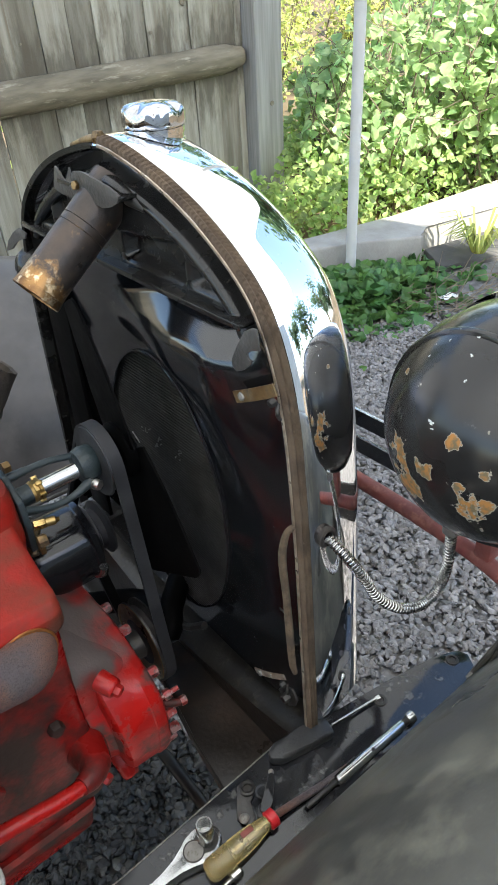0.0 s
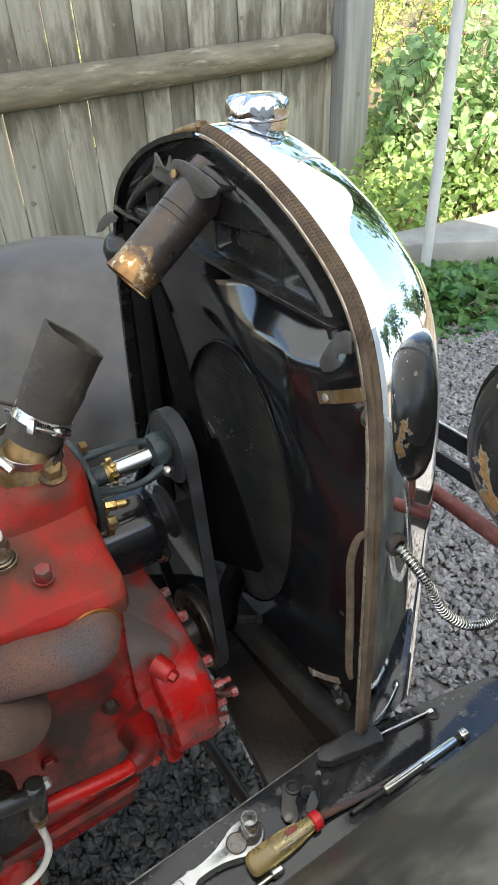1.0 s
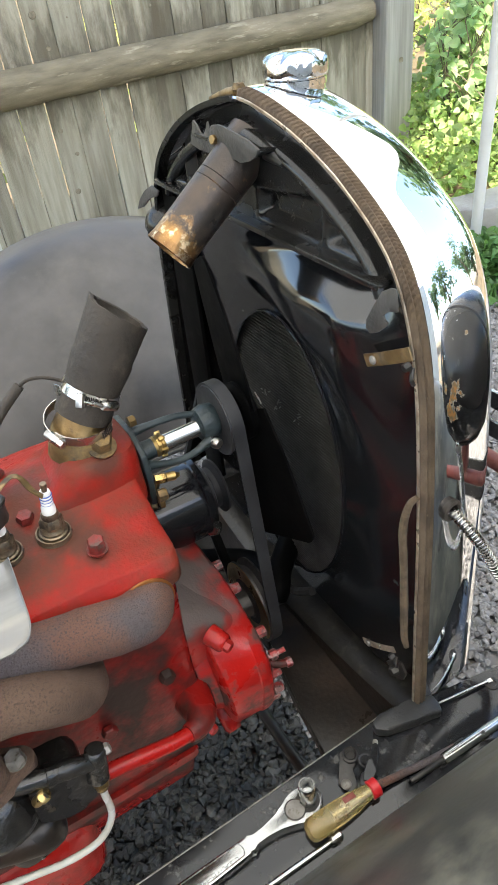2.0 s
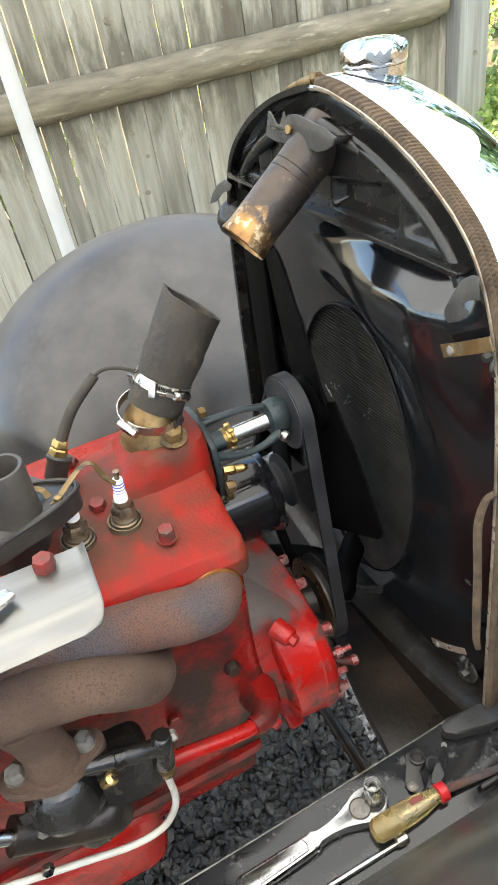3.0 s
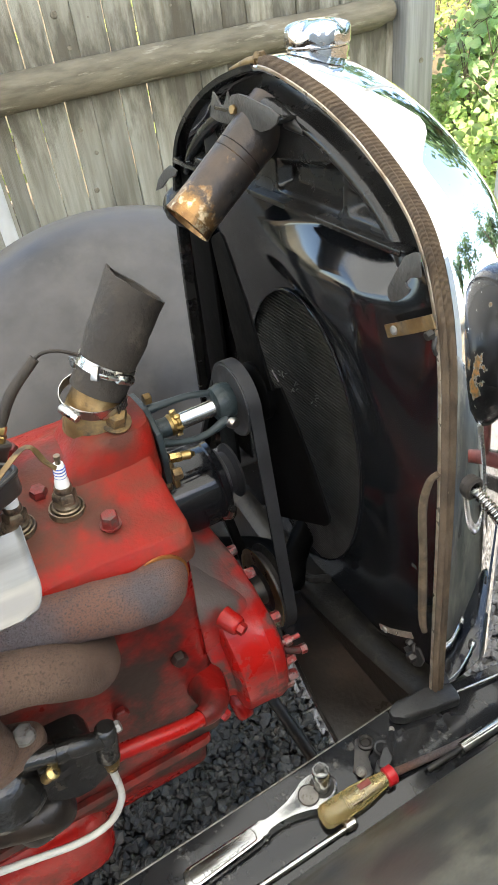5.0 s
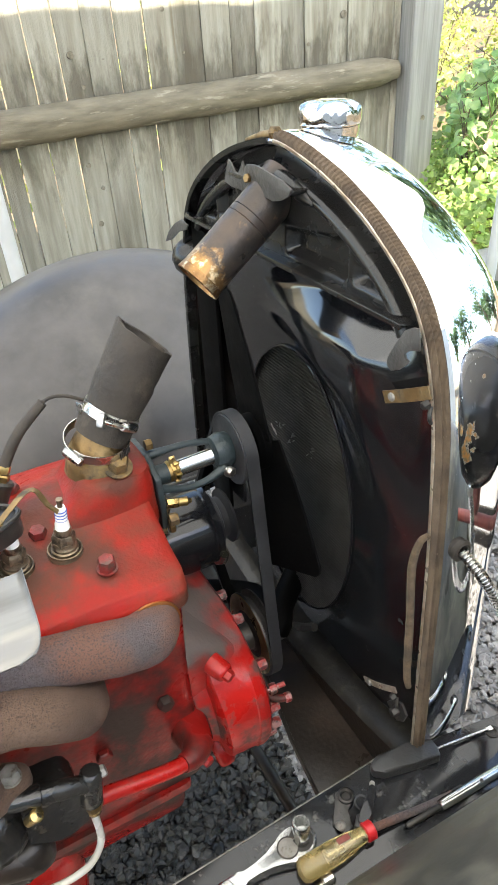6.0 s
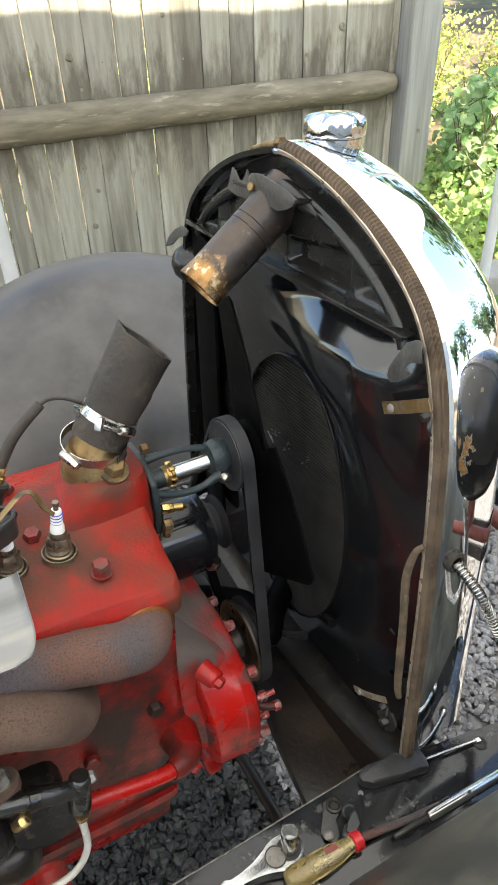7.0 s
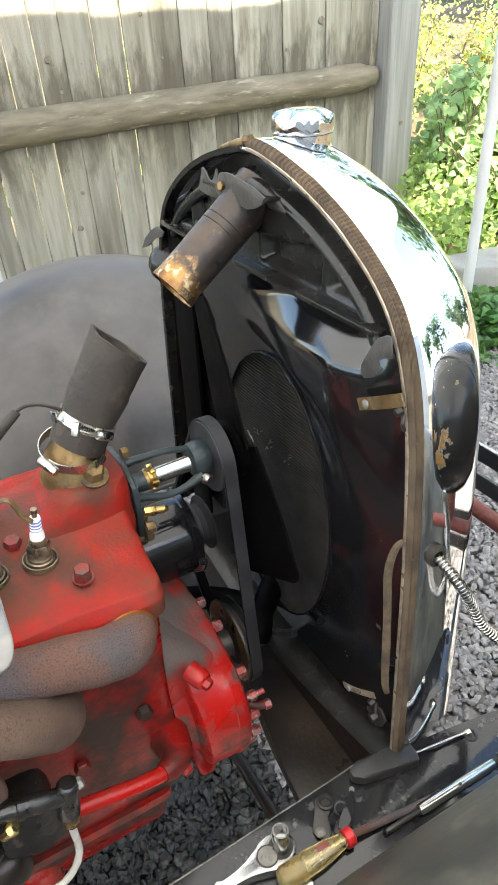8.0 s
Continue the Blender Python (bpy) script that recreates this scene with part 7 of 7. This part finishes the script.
bl = thing("fan_belt", (PX, 0, 0.5), "worn black rubber fan belt over the pulleys", "belt")
part("outer_cover", belt_loop(-0.0012, 0.002, 0.0072, 0.0078), BELT, bl, "smooth rubber backing")
part("inner_wedge", belt_loop(-0.008, -0.0014, 0.0052, 0.0069), FANBLACK, bl, "dark tapered inner face")

# dark pan and pipes below the radiator
dp = thing("dust_pan", (0, -0.15, 0.48), "rusty brown oily dust pan between rail and radiator", "panel")
part("pan_plate", slab([(-0.095, -0.262), (0.02, -0.262), (0.03, 0.0), (-0.045, 0.01), (-0.062, -0.06), (-0.08, -0.15)], (0, 0, 0.492), (1, 0, 0), (0, 1, 0), 0.003, 0.001), OILY, dp)
part("pan_edge", tube([(-0.095, -0.262, 0.496), (-0.08, -0.15, 0.496), (-0.062, -0.06, 0.496), (-0.045, 0.01, 0.496)], 0.003, 6, True, 0), DARKSTEEL, dp)
lh = thing("lower_hose", (0.0, 0.0, 0.55), "black lower radiator hose and pipe", "hose")
part("hose", tube([(0.03, 0.02, 0.6), (-0.01, -0.01, 0.585), (-0.03, -0.03, 0.57), (-0.02, 0.06, 0.55), (-0.12, 0.12, 0.56)], 0.018, 14), FANBLACK, lh)
part("pipe", tube([(0.0, -0.08, 0.6), (-0.01, -0.04, 0.575), (0.0, 0.04, 0.56)], 0.006, 8), DARKSTEEL, lh)

# out-of-view cowl and firewall behind the engine, added to block light
cw = thing("unseen_car_body", (-1.1, 0, 0.5), "unseen black cowl and firewall behind the engine, added to block light", "car body")
part("firewall", block((-1.0, 0, 0.78), (0.03, 0.86, 0.6), bevel=0.01), TANKBLACK, cw)
part("cowl", block((-1.35, 0, 0.85), (0.66, 0.95, 0.45), bevel=0.14, seg=5), TANKBLACK, cw)
part("sill", block((-1.3, 0, 0.5), (0.8, 1.3, 0.25), bevel=0.03), TANKBLACK, cw)
# ---- tools on the apron ----
AZ = 0.5855


def along(a, b):
    a, b = Vector(a), Vector(b)
    return a, (b - a).normalized(), (b - a).length


rt = thing("ratchet_wrench", (-0.24, -0.305, AZ), "polished steel ratchet wrench with a deep socket, lying on the apron", "ratchet wrench")
RHEAD = Vector((-0.171, -0.3075, AZ + 0.01))
REND = Vector((-0.318, -0.3145, AZ + 0.01))
ra = (REND - RHEAD).normalized()
rs = Vector((-ra.y, ra.x, 0))
prof = [(-0.0235 * math.cos(radians(q)), 0.0165 * math.sin(radians(q))) for q in range(-132, 133, 12)]
prof += [(0.03, 0.0075), (0.045, 0.0052), (0.058, 0.005), (0.064, 0.0055), (0.068, 0.0085), (0.142, 0.0105), (0.147, 0.009), (0.149, 0.0), (0.147, -0.009), (0.142, -0.0105), (0.068, -0.0085), (0.064, -0.0055), (0.058, -0.005), (0.045, -0.0052), (0.03, -0.0075)]
part("handle", slab(prof, RHEAD - Vector((0, 0, 0.0065)), ra, rs, 0.013, 0.0022), POLISHED, rt)
part("head_plate", lathe([(0, 0.0098), (0.0006, 0.0097), (0.0008, 0.009)], RHEAD + Vector((0, 0, 0.0066)) + ra * 0.009, (0, 0, 1), 28), BOLTGREY, rt, "round grey ratchet cover plate")
part("plate_groove", lathe([(0, 0.0112), (0.0004, 0.0111)], RHEAD + Vector((0, 0, 0.0065)) + ra * 0.009, (0, 0, 1), 28), DARKSTEEL, rt)
part("head_recess", lathe([(0, 0.0125), (0.0004, 0.0123)], RHEAD + Vector((0, 0, 0.0064)) - ra * 0.007, (0, 0, 1), 28), DARKSTEEL, rt)
SB = RHEAD + Vector((0.0075, -0.0005, 0.0055))
sax = Vector((0.02, 0.08, 1)).normalized()
part("socket", lathe([(0, 0.0078), (0.001, 0.0084), (0.01, 0.0084), (0.012, 0.0088), (0.027, 0.009), (0.0285, 0.0084), (0.0285, 0.0068), (0.014, 0.0062), (0.013, 0)], SB, sax, 30), POLISHED, rt, "polished deep socket")
part("drive", block(RHEAD + Vector((0.004, 0, 0.004)), (0.0095, 0.0095, 0.008), (0, 0, 20), 0.001), DARKSTEEL, rt)


def lettering(body, place, ux, uy, height, material, parent, name="lettering"):
    """Flat letters as a mesh, from the built-in font."""
    cu = bpy.data.curves.new(name, 'FONT')
    cu.body, cu.size, cu.extrude, cu.resolution_u = body, height, 0.0, 2
    tmp = bpy.data.objects.new(name, cu)
    scene.collection.objects.link(tmp)
    me = bpy.data.meshes.new_from_object(tmp.evaluated_get(bpy.context.evaluated_depsgraph_get()))
    bpy.data.objects.remove(tmp)
    ux, uy = Vector(ux).normalized(), Vector(uy).normalized()
    m = Matrix((ux, uy, ux.cross(uy))).transposed().to_4x4()
    root = parent
    while root.parent:
        root = root.parent
    m.translation = Vector(place) - BASE[root.name]
    me.transform(m)
    me.materials.clear()
    me.materials.append(material)
    ob = new(name, me)
    ob.parent = parent
    return ob


ENGRAVED = mat("engraved_dark", (0.16, 0.16, 0.16), None, 0.5, 0.6)
part("panel_rim", tube([RHEAD + ra * a + rs * b + Vector((0, 0, 0.0067)) for a, b in ((0.074, 0.0062), (0.138, 0.0076), (0.142, 0.006), (0.143, 0), (0.142, -0.006), (0.138, -0.0076), (0.074, -0.0062), (0.072, 0), (0.074, 0.0062))], 0.0005, 6, True, 0), STEEL, rt)
lettering("U.S.A.-VH-44811", RHEAD + ra * 0.08 - rs * -0.0028 + Vector((0, 0, 0.0068)), ra, -rs if (ra.cross(-rs)).z > 0 else rs, 0.0075, ENGRAVED, rt)

sd = thing("screwdriver", (-0.13, -0.333, AZ), "old screwdriver with clear amber handle and red collar, rusty shaft", "screwdriver")
p0, d0, L0 = along((-0.182, -0.333, AZ + 0.0135), (-0.096, -0.3325, AZ + 0.012))
hb2 = bmesh.new()
loops = []
for t, r in ((0, 0.006), (0.002, 0.0102), (0.006, 0.0126), (0.04, 0.0124), (0.056, 0.0112), (0.066, 0.0092), (0.076, 0.0078), (0.082, 0.0072)):
    q = Vector((0, 0, 1)).rotation_difference(d0)
    loops.append([p0 + q @ Vector(((r * (1 - 0.06 * (k % 2))) * math.cos(2 * math.pi * k / 16), (r * (1 - 0.06 * (k % 2))) * math.sin(2 * math.pi * k / 16), t)) for k in range(16)])
rings(hb2, loops)
hd = part("handle", hb2, AMBER, sd, "clear amber plastic handle")
part("tang", tube([p0 + d0 * 0.03, p0 + d0 * 0.08], 0.0042, 10, True, 0), STEEL, hd)
part("marking", block(p0 + d0 * 0.052 + Vector((0, 0.001, 0.0128)), (0.014, 0.006, 0.0008), (0, 3, 0.3), 0.0002), REDBAR, hd, "faded red marking")
part("collar", lathe([(0.0775, 0.0078), (0.0785, 0.0098), (0.087, 0.0102), (0.0885, 0.008)], p0, d0, 12), REDPLASTIC, sd, "red plastic collar")
part("shaft", tube([p0 + d0 * 0.088, Vector((-0.03, -0.339, AZ + 0.005)), Vector((0.005, -0.3415, AZ + 0.003))], [0.0042, 0.004, 0.0036], 12, True, 0), RUST, sd, "rusty steel shaft")
part("blade", slab([(0, -0.0036), (0.012, -0.0045), (0.016, -0.0042), (0.016, 0.0042), (0.012, 0.0045), (0, 0.0036)], (0.004, -0.3418, AZ + 0.0015), (1, -0.03, 0), (0, 1, 0), 0.0022, 0.0004), DARKSTEEL, sd)

nd = thing("pen_magnet", (0.05, -0.346, AZ), "bright steel telescopic pick-up tool with knurled end", "hand tool")
p1, d1, L1 = along((-0.03, -0.3465, AZ + 0.0062), (0.114, -0.349, AZ + 0.0062))
part("barrel", lathe([(0.012, 0.003), (0.014, 0.0058), (0.02, 0.0062), (0.118, 0.0062), (0.12, 0.0052)], p1, d1, 20), POLISHED, nd)
part("knurl", lathe([(-0.03, 0.0022), (-0.028, 0.0032), (0.012, 0.0035), (0.014, 0.0025)], p1, d1, 12), DARKSTEEL, nd)
part("neck", lathe([(0.12, 0.0046), (0.128, 0.0046)], p1, d1, 14), DARKSTEEL, nd)
part("tip", lathe([(0.128, 0.006), (0.13, 0.0075), (0.137, 0.0075), (0.139, 0.0055)], p1, d1, 10), POLISHED, nd)
part("hole", lathe([(0, 0.0022), (0.0006, 0.0022)], p1 + d1 * 0.068 + Vector((0, -0.002, 0.0058)), (0, -0.3, 1), 12), BAKELITE, nd)

bd = thing("small_screwdriver", (0, -0.285, AZ), "small screwdriver with black handle and thin bright shaft", "screwdriver")
part("handle", slab([(0.0, 0.004), (0.012, 0.012), (0.05, 0.0135), (0.08, 0.0115), (0.082, 0.0), (0.08, -0.0125), (0.05, -0.011), (0.012, -0.0115), (0.0, -0.005)], (-0.056, -0.279, AZ), (0.97, -0.2, 0), (0.2, 0.97, 0), 0.015, 0.004), PLASTIC, bd, "black rubber grip handle")
part("shaft", tube([(0.018, -0.2935, AZ + 0.007), (0.094, -0.3035, AZ + 0.003)], 0.0019, 10, True, 0), POLISHED, bd)
part("tip", slab([(0, -0.0022), (0.008, -0.0026), (0.008, 0.0026), (0, 0.0022)], (0.092, -0.3032, AZ + 0.0022), (0.99, -0.13, 0), (0.13, 0.99, 0), 0.0012), POLISHED, bd)

rod = thing("steel_rod", (-0.25, -0.348, AZ), "thin bright steel rod with a knurled tip", "rod")
part("shaft", tube([(-0.42, -0.3495, AZ + 0.004), (-0.166, -0.3485, AZ + 0.004)], 0.0032, 12, True, 0), POLISHED, rod)
part("tip", lathe([(0, 0.004), (0.002, 0.0058), (0.012, 0.0058), (0.014, 0.004)], (-0.166, -0.3485, AZ + 0.0058), (1, 0, 0), 10), STEEL, rod)

kf = thing("pocket_clip", (-0.125, -0.285, AZ), "small glossy black clip with a ring", "clip")
part("tab", slab([(0, -0.005), (0.012, -0.0065), (0.03, -0.0065), (0.04, -0.003), (0.042, 0.001), (0.036, 0.0045), (0.02, 0.003), (0.008, 0.005), (0, 0.005)], (-0.101, -0.325, AZ + 0.014), (0.77, 0.62, 0.12), (-0.62, 0.77, 0), 0.004, 0.001), BLACK, kf)
part("pad", block((-0.1, -0.321, AZ + 0.007), (0.016, 0.012, 0.014), (0, 0, 40), 0.003), PLASTIC, kf)
part("ring", lathe([(-0.0015, 0.0065), (0.0015, 0.0078), (0.0015, 0.0056), (-0.0015, 0.0052)], (-0.086, -0.303, AZ + 0.009), (-0.5, -0.5, 0.7), 20, closed=True), BLACK, kf)
part("stud", lathe([(0, 0.003), (0.003, 0.003), (0.004, 0.0018)], (-0.069, -0.298, AZ + 0.019), (0, 0, 1), 12), BOLTGREY, kf)

# ---- crushed stone ----
def stone_shapes(n, seed):
    r = random.Random(seed)
    out = []
    for k in range(n):
        bm = bmesh.new()
        for j in range(15):
            d = Vector((r.gauss(0, 1), r.gauss(0, 1), r.gauss(0, 1))).normalized()
            bm.verts.new((d.x * r.uniform(0.75, 1.1), d.y * r.uniform(0.6, 0.9), d.z * r.uniform(0.4, 0.65)))
        bmesh.ops.convex_hull(bm, input=bm.verts)
        bmesh.ops.delete(bm, geom=[v for v in bm.verts if not v.link_faces], context='VERTS')
        bm.verts.ensure_lookup_table()
        bm.verts.index_update()
        out.append((np.array([v.co[:] for v in bm.verts]), [[v.index for v in f.verts] for f in bm.faces]))
        bm.free()
    return out


def gravel():
    shapes = stone_shapes(14, 8)
    r = random.Random(21)
    meshes = []
    for vs, fs in shapes:
        me = bpy.data.meshes.new("stone")
        me.from_pydata([tuple(v) for v in vs], [], fs)
        me.materials.append(STONEP)
        meshes.append(me)
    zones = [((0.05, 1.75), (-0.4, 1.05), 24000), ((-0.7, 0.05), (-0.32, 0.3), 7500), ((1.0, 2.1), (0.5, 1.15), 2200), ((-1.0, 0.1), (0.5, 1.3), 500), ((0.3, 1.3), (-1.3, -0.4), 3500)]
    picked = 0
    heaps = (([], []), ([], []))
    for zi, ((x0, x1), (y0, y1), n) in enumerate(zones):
        # the zone under the engine goes to the darker, shade-coloured heap
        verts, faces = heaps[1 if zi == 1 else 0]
        for k in range(n):
            x, y = r.uniform(x0, x1), r.uniform(y0, y1)
            s = r.uniform(0.007, 0.0145) if zi != 1 else r.uniform(0.0075, 0.0165)
            e = Euler((r.gauss(0, 0.5), r.gauss(0, 0.5), r.uniform(0, 6.3)))
            p = Vector((x, y, ground_z(x, y) + s * 0.3 + r.random() * 0.008))
            j = r.randrange(len(shapes))
            if picked < 290 and (0.25 < x < 0.95 and -0.2 < y < 0.35):
                ob = new("stone", meshes[j])
                ob.parent = DRIVE
                ob.matrix_basis = Matrix.LocRotScale(p, e, (s, s, s))
                picked += 1
                continue
            m = np.array(e.to_matrix()) * s
            o = len(verts)
            verts += [tuple(q) for q in shapes[j][0] @ m.T + np.array(p)]
            faces += [[i + o for i in f] for f in shapes[j][1]]
    for (verts, faces), m, label in ((heaps[0], STONE, "angular grey crushed stone"), (heaps[1], DARKSTONE, "oily crushed stone under the engine, coloured darker for the shade there")):
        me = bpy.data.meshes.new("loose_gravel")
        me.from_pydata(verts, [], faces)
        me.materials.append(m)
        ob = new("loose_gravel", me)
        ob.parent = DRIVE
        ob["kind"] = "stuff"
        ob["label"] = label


gravel()
